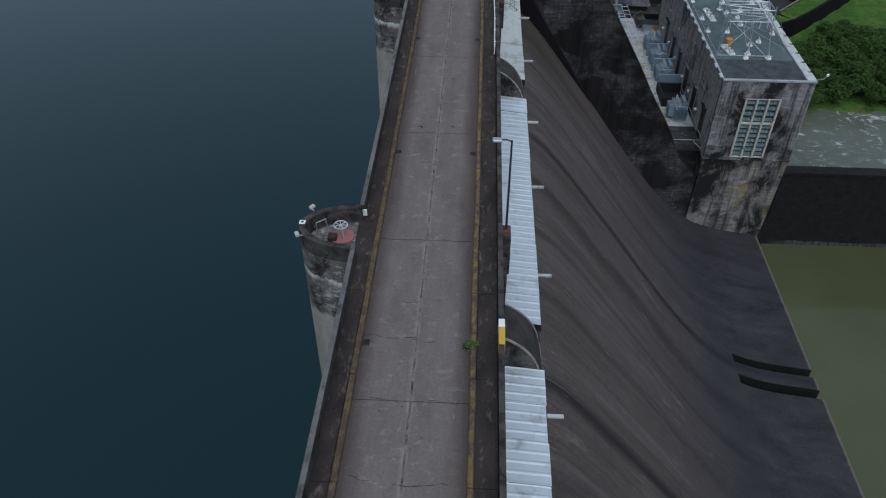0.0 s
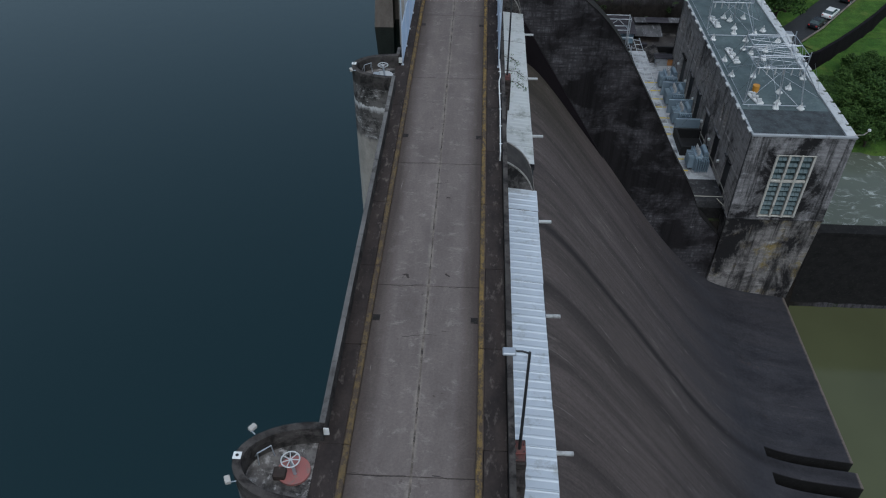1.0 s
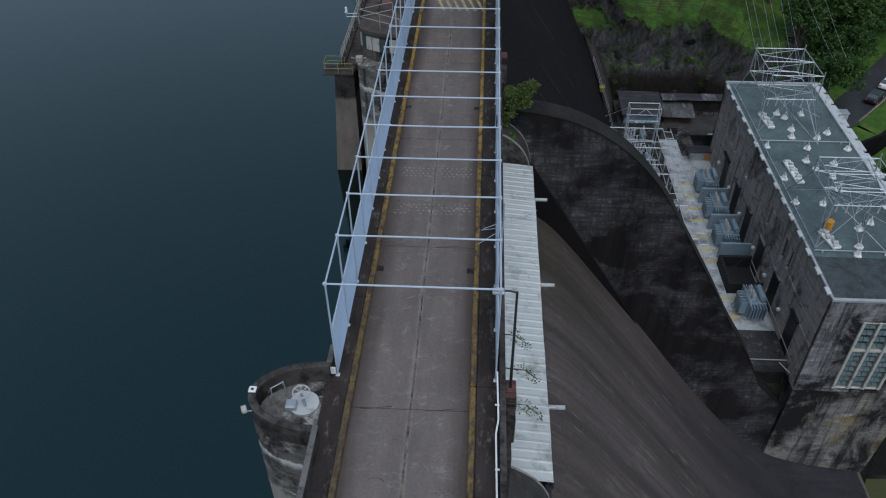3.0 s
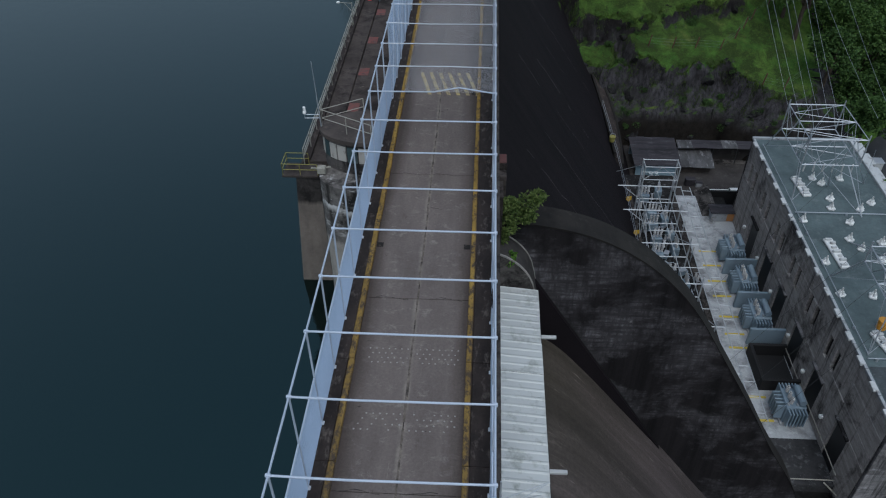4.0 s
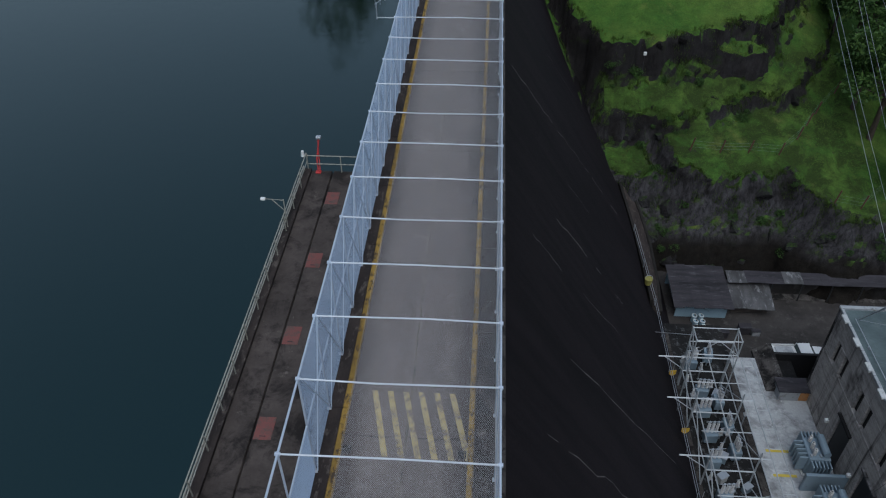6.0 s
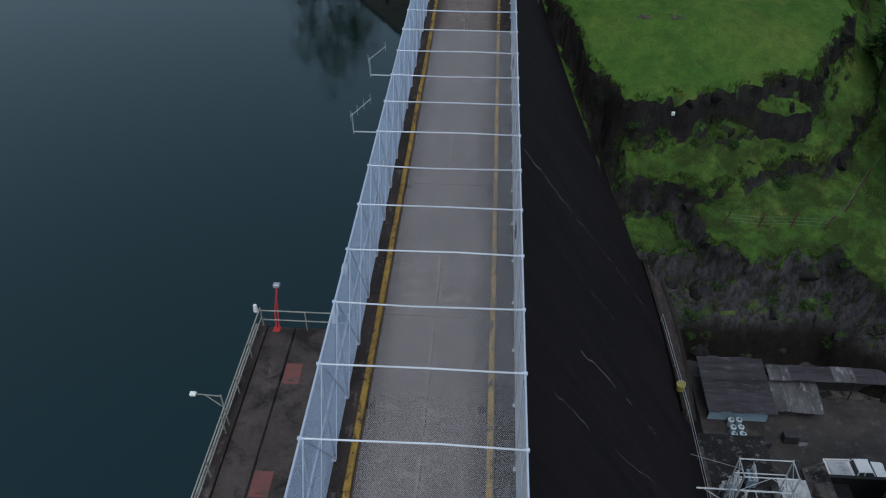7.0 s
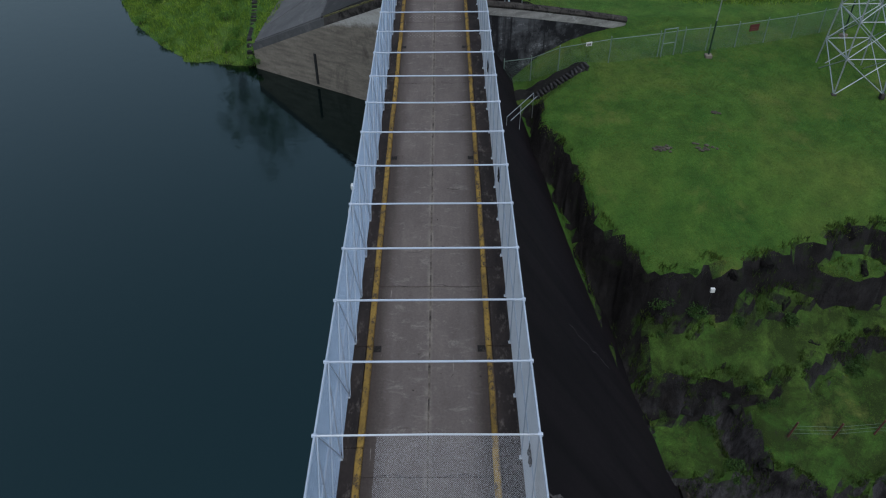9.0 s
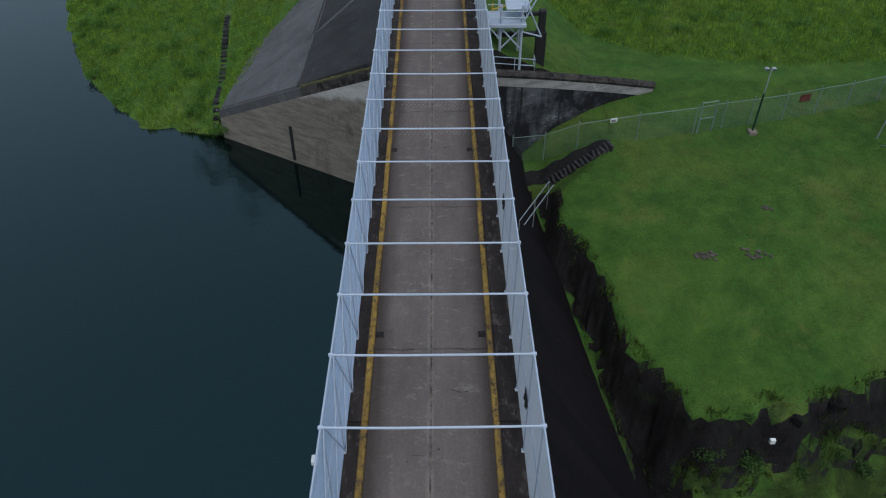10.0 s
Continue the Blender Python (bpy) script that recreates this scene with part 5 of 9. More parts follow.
for k in range(BARS):
    y = CAGE0 + BAY * k
    cage_part("crossbar", me_bent if k == 10 else me_thin[k % 3] if 10 < k < 28 else me_bars[(k * 7 + k // 3) % 4], 0, y)
    for x in (CAGE_L, CAGE_R):
        cage_part("post", me_post, x, y)
        cage_part("coupler", me_coupler, x, y, CAGE_Z)
        cage_part("base_plate", me_base, x, y)
        if k < BARS - 1:
            cage_part("rail", me_rail, x, y, CAGE_Z)
            cage_part("rail", me_rail, x, y, 2.6)
            is_full = k >= 13 or (x > 0 and k >= 9)
            cage_part("mesh_panel", (dense if x > 0 and k < 27 else right if x > 0 else full) if is_full else low, x, y, 0.32 if is_full and x > 0 else 0.12)
    if k < BARS - 1 and k >= 13:
        cage_part("brace", brace_l, CAGE_L + 0.075, y)
        cage_part("brace", brace_h, CAGE_L + 0.075, y)
    if 10 <= k < 27:
        ob = cage_part("mesh_panel", roof_me, -1.22, y, CAGE_Z + 0.03)
        ob.rotation_euler = (0, radians(90), 0)


# ---- things on the crest ----
def lamp_post(y):
    th = thing("street_lamp", "thin black street lamp on a rusty foot, flat grey head", "street lamp", Matrix.Translation((3.76, y, -0.6)), "crest street lamps")
    part("foot_plate", block(bmesh.new(), -0.22, 0.22, -0.22, 0.22, 0.0, 0.07, 0.015), M["red_faded"], th, "rusty red foot plate")
    part("pole", tube(bmesh.new(), (0, 0, 0.05), (-0.02, 0.1, 5.05), 0.06, 8, 0.045), M["dark_steel"], th)
    part("arm", pipe(bmesh.new(), [(-0.02, 0.1, 5.0), (-0.25, 0.1, 5.08), (-0.5, 0.1, 5.08)], 0.035), M["dark_steel"], th)
    head = part("lamp_head", block(bmesh.new(), -0.88, -0.45, -0.06, 0.24, 5.0, 5.12, 0.03), M["galv"], th, "flat grey lamp head")
    part("lens", block(bmesh.new(), -0.82, -0.5, 0.0, 0.2, 4.98, 5.0, 0.005), M["glass"], head)
    me_bolt = mesh_of("bolt", tube(bmesh.new(), (0, 0, 0.06), (0, 0, 0.14), 0.025, 6), M["dark_steel"])
    for a in (-0.15, 0.15):
        for b in (-0.15, 0.15):
            part("bolt", me_bolt, None, th).location = (a, b, 0)
    return th


for yc in PIERS[1:4]:
    lamp_post(yc + 1.85)


def ring(bm, c, r, r_wire, axis="z", n=20):
    pts = []
    for k in range(n + 1):
        a = math.tau * k / n
        u, v = r * math.cos(a), r * math.sin(a)
        pts.append(Vector(c) + Vector({"z": (u, v, 0), "x": (0, u, v), "y": (u, 0, v)}[axis]))
    return pipe(bm, pts, r_wire, 5)


def disc(bm, c, r, h, n=24):
    return tube(bm, c, (c[0], c[1], c[2] + h), r, n)


def valve(y, cover, label):
    th = thing("gate_valve_stand", label, "valve stand", Matrix.Translation((-3.95, y, 0.02)), "valve stands")
    part("cover", disc(bmesh.new(), (0.02, 0.05, 0), 0.56, 0.09), M["pink" if cover == "red_faded" else "trim_white"], th, "round painted cover plate")
    part("stem", tube(bmesh.new(), (0.1, -0.1, 0), (0, 0, 0.76), 0.06, 8), M["galv"], th)
    w = ring(bmesh.new(), (0, 0, 0.78), 0.31, 0.024)
    wheel = part("handwheel", w, M["trim_white"], th, "white seven-spoke handwheel")
    for k in range(7):
        a = math.tau * k / 7
        part("spoke", tube(bmesh.new(), (0, 0, 0.78), (0.31 * math.cos(a), 0.31 * math.sin(a), 0.78), 0.018, 5), M["trim_white"], wheel)
    part("gearbox", block(bmesh.new(), -0.62, -0.2, -0.35, 0.05, 0, 0.3, 0.04), M["walk" if cover == "red_faded" else "galv"], th)
    return th


valve(PIERS[2] + 0.1, "red_faded", "white handwheel over a faded pink valve cover on the pier")
valve(PIERS[3] + 0.15, "white", "white handwheel over a pale grey valve cover on the pier")
valve(PIERS[1] + 0.1, "white", "white handwheel over a pale grey valve cover on the pier")


def floodlight(x, y, turn):
    th = thing("floodlight", "white box floodlight fixed on the pier parapet", "floodlight", pose(x, y, 0.9, 0, 0, turn), "pier floodlights")
    part("bracket", pipe(bmesh.new(), [(0, -0.12, 0), (-0.2, -0.12, 0.06), (-0.2, 0.12, 0.06), (0, 0.12, 0)], 0.025), M["galv"], th)
    h = part("housing", block(bmesh.new(), -0.34, -0.15, -0.14, 0.14, -0.03, 0.13, 0.025), M["panel"], th)
    part("lens", block(bmesh.new(), -0.352, -0.34, -0.12, 0.12, -0.01, 0.11, 0.004), M["glass"], h)


def trestle(x, y, turn):
    bm = pipe(bmesh.new(), [(-0.3, 0, 0), (-0.25, 0, 0.62), (0.25, 0, 0.62), (0.3, 0, 0)], 0.025)
    pipe(bm, [(0.25, 0, 0.62), (0.35, 0.35, 0)], 0.025), pipe(bm, [(-0.25, 0, 0.62), (-0.3, 0.35, 0)], 0.025)
    ob = solid("pipe_trestle", bm, M["galv"], "small grey pipe trestle standing on the pier platform", "trestle", "", "pipe trestles")
    ob.matrix_world = pose(x, y, 0.02, 0, 0, turn)


def plate(x, y, z):
    bm = block(bmesh.new(), -0.14, 0.14, -0.14, 0.14, 0, 0.03, 0.008)
    ob = solid("survey_plate", bm, M["white"], "small pale square plate on the parapet top", "plate", "", "survey plates")
    ob.location = (x, y, z)
    part("eye", disc(bmesh.new(), (0, 0, 0.03), 0.055, 0.012, 12), M["black"], ob)


for yc in (PIERS[1], PIERS[2], PIERS[3]):
    floodlight(-5.55, yc - 0.75, 25)
    plate(-5.72, yc + 0.12, 0.86)
    trestle(-4.95, yc + 0.55, 40)
floodlight(-5.25, PIERS[2] + 1.05, -35)
for yc in PIERS[1:4]:
    bm = block(bmesh.new(), -0.1, 0.1, -0.03, 0.03, 0, 0.35, 0.01)
    ob = solid("notice_plate", bm, M["white"], "small white plate fixed on the parapet end", "plate", "", "notice plates")
    ob.location = (-3.02, yc + 1.5, 0.3)

# yellow and white marker post by the right parapet, and weeds in the joint
mk = thing("marker_block", "concrete marker block painted yellow below and white above", "marker", Matrix.Translation((3.42, 16.4, 0)))
part("lower_block", block(bmesh.new(), -0.13, 0.13, -0.75, 0.15, 0.1, 0.74, 0.02), M["yellow_steel"], mk, "yellow painted lower part")
part("upper_block", block(bmesh.new(), -0.13, 0.13, 0.16, 0.6, 0.1, 0.74, 0.02), M["white"], mk, "white painted end")


def leaf_mesh(name, centres, count, size, material, spread, droop=0.3, seed=1):
    """Many small bent leaves round the given centres."""
    rnd = random.Random(seed)
    verts, faces = [], []
    for c, r in centres:
        for _ in range(count):
            d = Vector((rnd.gauss(0, 1), rnd.gauss(0, 1), rnd.gauss(0, 1))).normalized() * r * rnd.uniform(0.35, 1.0) ** 0.5
            p = Vector(c) + Vector((d.x * spread[0], d.y * spread[1], d.z * spread[2]))
            t = Vector((rnd.gauss(0, 1), rnd.gauss(0, 1), rnd.gauss(0, 0.5) - droop)).normalized() * size * rnd.uniform(0.6, 1.4)
            s = t.cross(Vector((rnd.gauss(0, 1), rnd.gauss(0, 1), rnd.gauss(0, 1)))).normalized() * size * 0.28
            k = len(verts)
            verts += [tuple(p), tuple(p + t * 0.5 + s), tuple(p + t), tuple(p + t * 0.5 - s)]
            faces.append((k, k + 1, k + 2, k + 3))
    me = bpy.data.meshes.new(name)
    me.from_pydata(verts, [], faces)
    me.materials.append(material)
    return me


def plant(name, at, label, category, centres, count, size, material, stems, spread=(1, 1, 0.8), seed=1):
    th = thing(name, label, category, Matrix.Translation(at))
    bm = bmesh.new()
    for a, b in stems:
        tube(bm, a, b, 0.03, 5, 0.012)
    part("stem", bm, M["bark"], th)
    part("leaves", leaf_mesh("leaves", centres, count, size, M[material], spread, seed=seed), None, th)
    return th


plant("weed", (2.2, 16.0, 0.0), "bright green weed growing in the kerb joint", "weed", [((0, 0, 0.16), 0.26), ((0.15, 0.08, 0.18), 0.16)], 60, 0.13, "leaf_bright", [((0, 0, -0.02), (0.02, 0.02, 0.25))], seed=4)
plant("bush", (3.75, 80.0, -3.6), "feathery light green bush growing out of the dam wall", "bush", [((0.3, 0, -0.5), 0.7), ((0.8, 0.1, 0.3), 0.75), ((1.4, 0.2, 0.9), 0.65), ((2.0, 0.2, 1.4), 0.45), ((0.5, -0.1, 1.0), 0.5), ((1.5, 0.0, 0.2), 0.5), ((0.1, -0.1, -1.2), 0.45)], 420, 0.2, "plume", [((-0.7, 0, -0.6), (0.3, 0, -0.4)), ((0.2, 0, -0.4), (0.8, 0.1, 0.4)), ((0.7, 0.1, 0.3), (1.5, 0.2, 1.0)), ((1.4, 0.2, 0.9), (2.2, 0.2, 1.6)), ((0.3, 0, -0.4), (0.5, -0.1, 1.1)), ((0.2, 0, -0.5), (0.1, -0.1, -1.3))], (1, 1, 0.9), seed=5)
plant("sapling", (4.35, 78.9, -6.3), "small bright green sapling on the gate cover", "sapling", [((0, 0, 0.5), 0.35), ((0.1, 0.2, 0.75), 0.22)], 45, 0.24, "leaf_bright", [((0, 0, -1.0), (0, 0, 0.6))], seed=6)
for i, (x, y, z) in enumerate(((4.25, 51.6, -0.6), (4.3, 53.6, -0.9), (3.95, 55.4, -0.8))):
    plant("creeper", (x, y, z), "green creeper hanging from the plinth and parapet", "creeper", [((0, 0, 0), 0.35), ((0.35, -0.1, -0.2), 0.25), ((0.6, -0.25, -0.3), 0.2)], 30, 0.1, "leaf_mid", [((-0.7, 0, 0.1), (0.2, 0, 0)), ((0.1, 0, 0), (0.6, -0.2, -0.3))], seed=7 + i)

# conduit along the right walkway
cd = pipe(bmesh.new(), [(3.17, 41.5, 0.2), (3.17, 41.6, 0.66), (3.19, 46.0, 0.68), (3.15, 49.3, 0.66), (3.24, 49.9, 0.68), (3.2, 52.1, 0.68)], 0.035, 6)
for yy in (42.5, 44.3, 46.1, 47.9, 50.6):
    box(cd, 3.12, 3.32, yy - 0.03, yy + 0.03, 0.6, 0.63)
solid("conduit", cd, M["white"], "white conduit clipped along the inner side of the parapet", "conduit")

# drain gullies by the kerbs
gully = bmesh.new()
block(gully, -0.15, 0.15, -0.17, 0.17, -0.005, 0.006, 0.003)
me_gully = mesh_of("drain_gully", gully, M["gully"])
bars = bmesh.new()
for k in range(5):
    box(bars, -0.13 + k * 0.06, -0.115 + k * 0.06, -0.15, 0.15, 0.006, 0.014)
me_bars = mesh_of("grate", bars, M["gully"])
for yy in (1.6, 16.1, 30.0, 44.0, 58.5, 73.0, 87.6, 102.3, 116.0, 131.45, 145.2, 159.0):
    for x in (-2.0, 2.03):
        g = tagged(new("drain_gully", me_gully), "dark drain gully beside the kerb", "drain", "kerb drains")
        g.location = (x, yy, 0.002)
        part("grate", me_bars, None, g)

# painted hatching and rows of raised studs on the road
zs = thing("road_hatching", "worn yellow diagonal stripes painted across the road", "road marking")
for i in range(6):
    x = -1.38 + i * 0.58
    bm = bmesh.new()
    bm.faces.new([bm.verts.new(p) for p in ((x + 0.62, 87.35, 0.008), (x + 0.84, 87.35, 0.008), (x + 0.14, 90.25, 0.008), (x - 0.08, 90.25, 0.008))])
    part("stripe", bm, M["stripe"], zs)
stud = bmesh.new()
bmesh.ops.create_uvsphere(stud, u_segments=8, v_segments=4, radius=0.037, matrix=Matrix.Diagonal((1, 1, 0.5, 1)))
me_stud = mesh_of("stud", stud, M["stud_dull"])
rnd = random.Random(12)
for y0 in (63.0, 66.2, 107.2, 110.0, 161.0, 163.9):
    th = thing("stud_row", "row of small white raised studs across the road, some missing", "road studs", group="road stud rows")
    for r in range(4):
        for c in range(15):
            if rnd.random() < (0.3 if y0 == 63.0 else 0.12) or c == 7:
                continue
            s = part("stud", me_stud, None, th)
            s.location = (-1.75 + c * 0.25 + 0.12 * (r % 2), y0 - 0.36 + r * 0.24, 0.0)

# things hung on the cage
def torn_sheet(y, z):
    bm = bmesh.new()
    g = [[bm.verts.new((0.03 * math.sin(3 * a + b), 0.16 * a - 0.32 + 0.05 * math.sin(b * 2), -0.13 * b)) for a in range(5)] for b in range(6)]
    for b in range(5):
        for a in range(4):
            if (a, b) not in ((0, 4), (3, 0)):
                bm.faces.new((g[b][a], g[b][a + 1], g[b + 1][a + 1], g[b + 1][a]))
    ob = solid("torn_bag", bm, M["black"], "torn black plastic caught in the fence mesh", "plastic bag", "", "torn bags")
    ob.location = (CAGE_R - 0.06, y, z)
    ob.modifiers.new("thickness", "SOLIDIFY").thickness = 0.01


for y, z in ((124.6, 3.0), (139.9, 2.75), (150.3, 3.1), (66.4, 3.4), (109.5, 2.9)):
    torn_sheet(y, z)


def yagi(k, elements):
    th = thing("antenna", "grey yagi antenna on an arm of the cage", "antenna", Matrix.Translation((CAGE_L, CAGE0 + BAY * k, CAGE_Z - 0.05)), "cage antennas")
    part("arm", tube(bmesh.new(), (0, 0, 0), (-1.05, 0, 0), 0.03), M["galv"], th)
    part("mast", tube(bmesh.new(), (-1.05, 0, -0.1), (-1.05, 0, 0.88), 0.03), M["galv"], th)
    part("boom", tube(bmesh.new(), (-1.1, -0.2, 0.84), (-0.4, 1.2, 0.95), 0.018), M["galv"], th)
    for i in range(elements):
        u = i / max(1, elements - 1)
        c = Vector((-1.08 + 0.65 * u, -0.15 + 1.3 * u, 0.85 + 0.1 * u))
        part("element", tube(bmesh.new(), c - Vector((0, 0, 0.24)), c + Vector((0, 0, 0.24)), 0.012, 5), M["galv"], th)


yagi(23, 4), yagi(25, 2)
dd = thing("antenna_array", "spiky old antenna with many rods beside the cage", "antenna", Matrix.Translation((3.35, 58.0, 3.2)))
part("mast", tube(bmesh.new(), (0, 0, -2.6), (0, 0, 1.0), 0.03), M["galv"], dd)
for i, (a, b) in enumerate((((-1.0, -0.6, -0.7), (1.3, 0.3, 0.5)), ((-0.9, 0.2, -0.6), (1.2, -0.2, 0.1)), ((-0.8, -0.2, -0.2), (1.4, 0.5, 0.3)), ((0.2, -0.5, 0.8), (1.2, 0.4, -0.2)))):
    part("rod", tube(bmesh.new(), a, b, 0.013, 5), M["galv"], dd)
for y, z, s in ((104.9, 4.3, 0.35), (102.9, 4.1, 0.55), (136.3, 4.4, 0.25), (135.0, 4.1, 0.35)):
    bm = block(bmesh.new(), -0.16, 0.0, -s / 2, s / 2, -s * 0.7, 0, 0.02)
    ob = solid("junction_box", bm, M["white"], "pale box fixed outside the cage mesh", "box", "", "cage boxes")
    ob.location = (CAGE_L - 0.06, y, z)

# ---- intake beside the dam ----
it = thing("intake_block", "intake structure of stained concrete standing in the reservoir", "intake", kind="structure")
bm = prism(bmesh.new(), [(-8.28, -2.95), (-8.86, -11.1), (-9.8, -25), (-6.9, -25), (-6.9, -2.95)], 82.5, 84.6)
box(bm, -7.85, -6.9, 84.6, 107.9, -25, -3.2)
part("shaft", bm, M["intake"], it)
bm = box(bmesh.new(), -6.9, -3.1, 84.5, 107.6, -25, -3.2)
part("inner_block", bm, M["intake"], it)
bm = bmesh.new()
block(bm, -8.05, -6.42, 83.75, 108.5, -3.2, -2.6, 0.04), block(bm, -9.08, -6.92, 82.38, 83.75, -2.92, -2.76, 0.03), block(bm, -6.34, -3.12, 82.2, 108.5, -3.2, -2.6, 0.04)
box(bm, -6.42, -6.34, 82.2, 108.4, -3.2, -2.75)
part("deck", bm, M["deck_wet"], it, "dark brown concrete deck with a long open joint")
bm = box(bmesh.new(), -8.03, -7.62, 83.8, 108.45, -2.6, -2.42)
part("edge_kerb", bm, M["walk"], it)
for y in (90.2, 95.3, 100.5, 105.8):
    bm = block(bmesh.new(), -0.36, 0.36, -0.55, 0.55, -0.02, 0.012, 0.01)
    ob = solid("hatch_cover", bm, M["red_faded"], "faded red hatch cover in the intake deck", "hatch", "", "intake hatches")
    ob.location = (-5.95, y, -2.59)
    part("handle", tube(bmesh.new(), (-0.12, -0.4, 0.03), (0.12, -0.4, 0.03), 0.015), M["dark_steel"], ob)


def railing(name, pts, h, material, label, rails=2, step=1.9, r=0.03, group=""):
    th = thing(name, label, "railing", group=group)
    for a, b in zip(pts, pts[1:]):
        a, b = Vector(a), Vector(b)
        n = max(1, round((b - a).length / step))
        for i in range(n + 1):
            p = a + (b - a) * i / n
            part("post", tube(bmesh.new(), p, p + Vector((0, 0, h)), r), material, th)
        for q in range(rails):
            z = Vector((0, 0, h * (q + 1) / rails))
            part("rail", tube(bmesh.new(), a + z, b + z, r), material, th)
    return th


railing("deck_railing", [(-7.78, 83.0, -2.35), (-7.78, 108.3, -2.35)], 1.05, M["rail_pale"], "pale two-bar pipe railing along the intake deck edge")
railing("deck_railing", [(-7.78, 108.35, -2.6), (-3.9, 108.35, -2.6)], 1.1, M["rail_pale"], "pale two-bar pipe railing at the end of the intake deck")
railing("platform_railing", [(-6.95, 82.45, -2.76), (-9.02, 82.45, -2.76), (-9.02, 83.65, -2.76), (-7.7, 83.65, -2.76)], 0.75, M["rail_yellow"], "yellow-green pipe railing round the small intake platform", 2, 1.0, 0.022)
pl = railing("pipe_run", [(-7.95, 84.0, -2.35), (-7.95, 108.0, -2.35)], 0.35, M["rail_pale"], "pale corroded pipes along the intake edge", 1, 2.6, 0.045)

# rubber fenders
def fender(y, z):
    bm = bmesh.new()
    n, k = 20, 8
    vs = [[bm.verts.new((0.17 * math.sin(math.tau * j / k), (0.48 + 0.17 * math.cos(math.tau * j / k)) * math.cos(math.tau * i / n), (0.48 + 0.17 * math.cos(math.tau * j / k)) * math.sin(math.tau * i / n))) for j in range(k)] for i in range(n)]
    for i in range(n):
        for j in range(k):
            bm.faces.new((vs[i][j], vs[(i + 1) % n][j], vs[(i + 1) % n][(j + 1) % k], vs[i][(j + 1) % k]))
    ob = solid("tyre_fender", bm, M["walk"], "old brown tyre hung as a fender on the intake", "tyre", "", "tyre fenders", True)
    ob.location = (-8.12, y, z)


for y in (88.5, 95.0, 103.0, 108.0):
    fender(y, -3.7)

# red hoist post at the far corner
hp = thing("hoist_post", "red painted hoist post with a grey head", "hoist", Matrix.Translation((-7.2, 108.3, -2.6)))
part("base_plate", block(bmesh.new(), -0.16, 0.16, -0.16, 0.16, 0, 0.06, 0.02), M["red"], hp)
part("column", pipe(bmesh.new(), [(0, 0, 0.05), (-0.12, 0.45, 0.6), (0.02, 1.0, 1.7)], 0.045, 8), M["red"], hp)
part("brace", pipe(bmesh.new(), [(0.1, 0.02, 0.06), (0.0, 0.5, 0.6), (-0.06, 0.98, 1.65)], 0.032, 6), M["red"], hp)
part("head", block(bmesh.new(), -0.16, 0.14, 0.88, 1.12, 1.66, 1.84, 0.03), M["galv"], hp, "grey hoist head")
for x, y in ((-8.0, 108.35),):
    bm = tube(bmesh.new(), (0, 0, -0.1), (0, 0, 0.25), 0.11, 10, 0.08)
    ob = solid("buoy_lamp", bm, M["white"], "small white cylinder lamp on the railing corner", "lamp", "", "railing lamps")
    ob.location = (x, y, -1.45)
sb = thing("lamp_bracket", "pale bracket arm with a lamp reaching over the water", "lamp bracket", Matrix.Translation((-7.8, 102.91, -2.42)))
part("mast", tube(bmesh.new(), (0, 0, 0), (0, 0, 1.78), 0.03), M["rail_pale"], sb)
part("arm", tube(bmesh.new(), (0, 0, 1.72), (-0.95, 0, 1.78), 0.02), M["rail_pale"], sb)
part("strut", tube(bmesh.new(), (0, 0, 1.05), (-0.6, 0, 1.75), 0.022), M["rail_pale"], sb)
part("lamp", block(bmesh.new(), -1.18, -0.93, -0.1, 0.1, 1.72, 1.84, 0.03), M["white"], sb)

# control cabin on the third pier
yc = 80.03
cab = thing("control_cabin", "rounded control cabin of dark concrete with a band of pale panels", "cabin")
n = 16
def arc(rx, ry, k, m):
    return (-3.1 - rx * math.sin(math.pi * k / m), yc - ry * math.cos(math.pi * k / m))
part("wall", prism(bmesh.new(), [arc(2.62, 1.5, k, n) for k in range(n + 1)], 0, 1.85, "z"), M["pier_plain"], cab)
part("roof", prism(bmesh.new(), [arc(2.78, 1.66, k, n) for k in range(n + 1)], 1.85, 2.08, "z"), M["deck"], cab, "dark flat concrete roof")
for k in range(13):
    a, b = arc(2.66, 1.54, k + 0.08, 13), arc(2.66, 1.54, k + 0.92, 13)
    a2, b2 = arc(2.6, 1.48, k + 0.08, 13), arc(2.6, 1.48, k + 0.92, 13)
    bm = prism(bmesh.new(), [a, b, b2, a2], 0.75, 1.65, "z")
    part("window" if k % 3 == 1 else "panel", bm, M["glass"] if k % 3 == 1 else M["panel"], cab)
railing("cabin_railing", [(-2.95, 78.5, 2.08), (-5.7, 79.95, 2.08), (-3.7, 81.2, 2.08)], 0.98, M["rail_pale"], "pale pipe railing on the cabin roof", 2, 1.6, 0.022)
mast = thing("radio_mast", "thin whip mast with a white camera on a bracket", "mast", Matrix.Translation((-5.76, 79.95, 2.08)))
part("pole", tube(bmesh.new(), (0, 0, -0.3), (-0.1, -0.1, 3.7), 0.035, 6, 0.015), M["galv"], mast)
part("bracket", pipe(bmesh.new(), [(0, 0, 0.7), (-0.8, -0.05, 0.7), (-0.8, -0.05, 0.5), (0, 0, 0.5)], 0.025), M["galv"], mast)
cm = part("camera_housing", block(bmesh.new(), -0.87, -0.71, -0.12, 0.1, 0.72, 0.9, 0.04), M["white"], mast, "white weather camera")
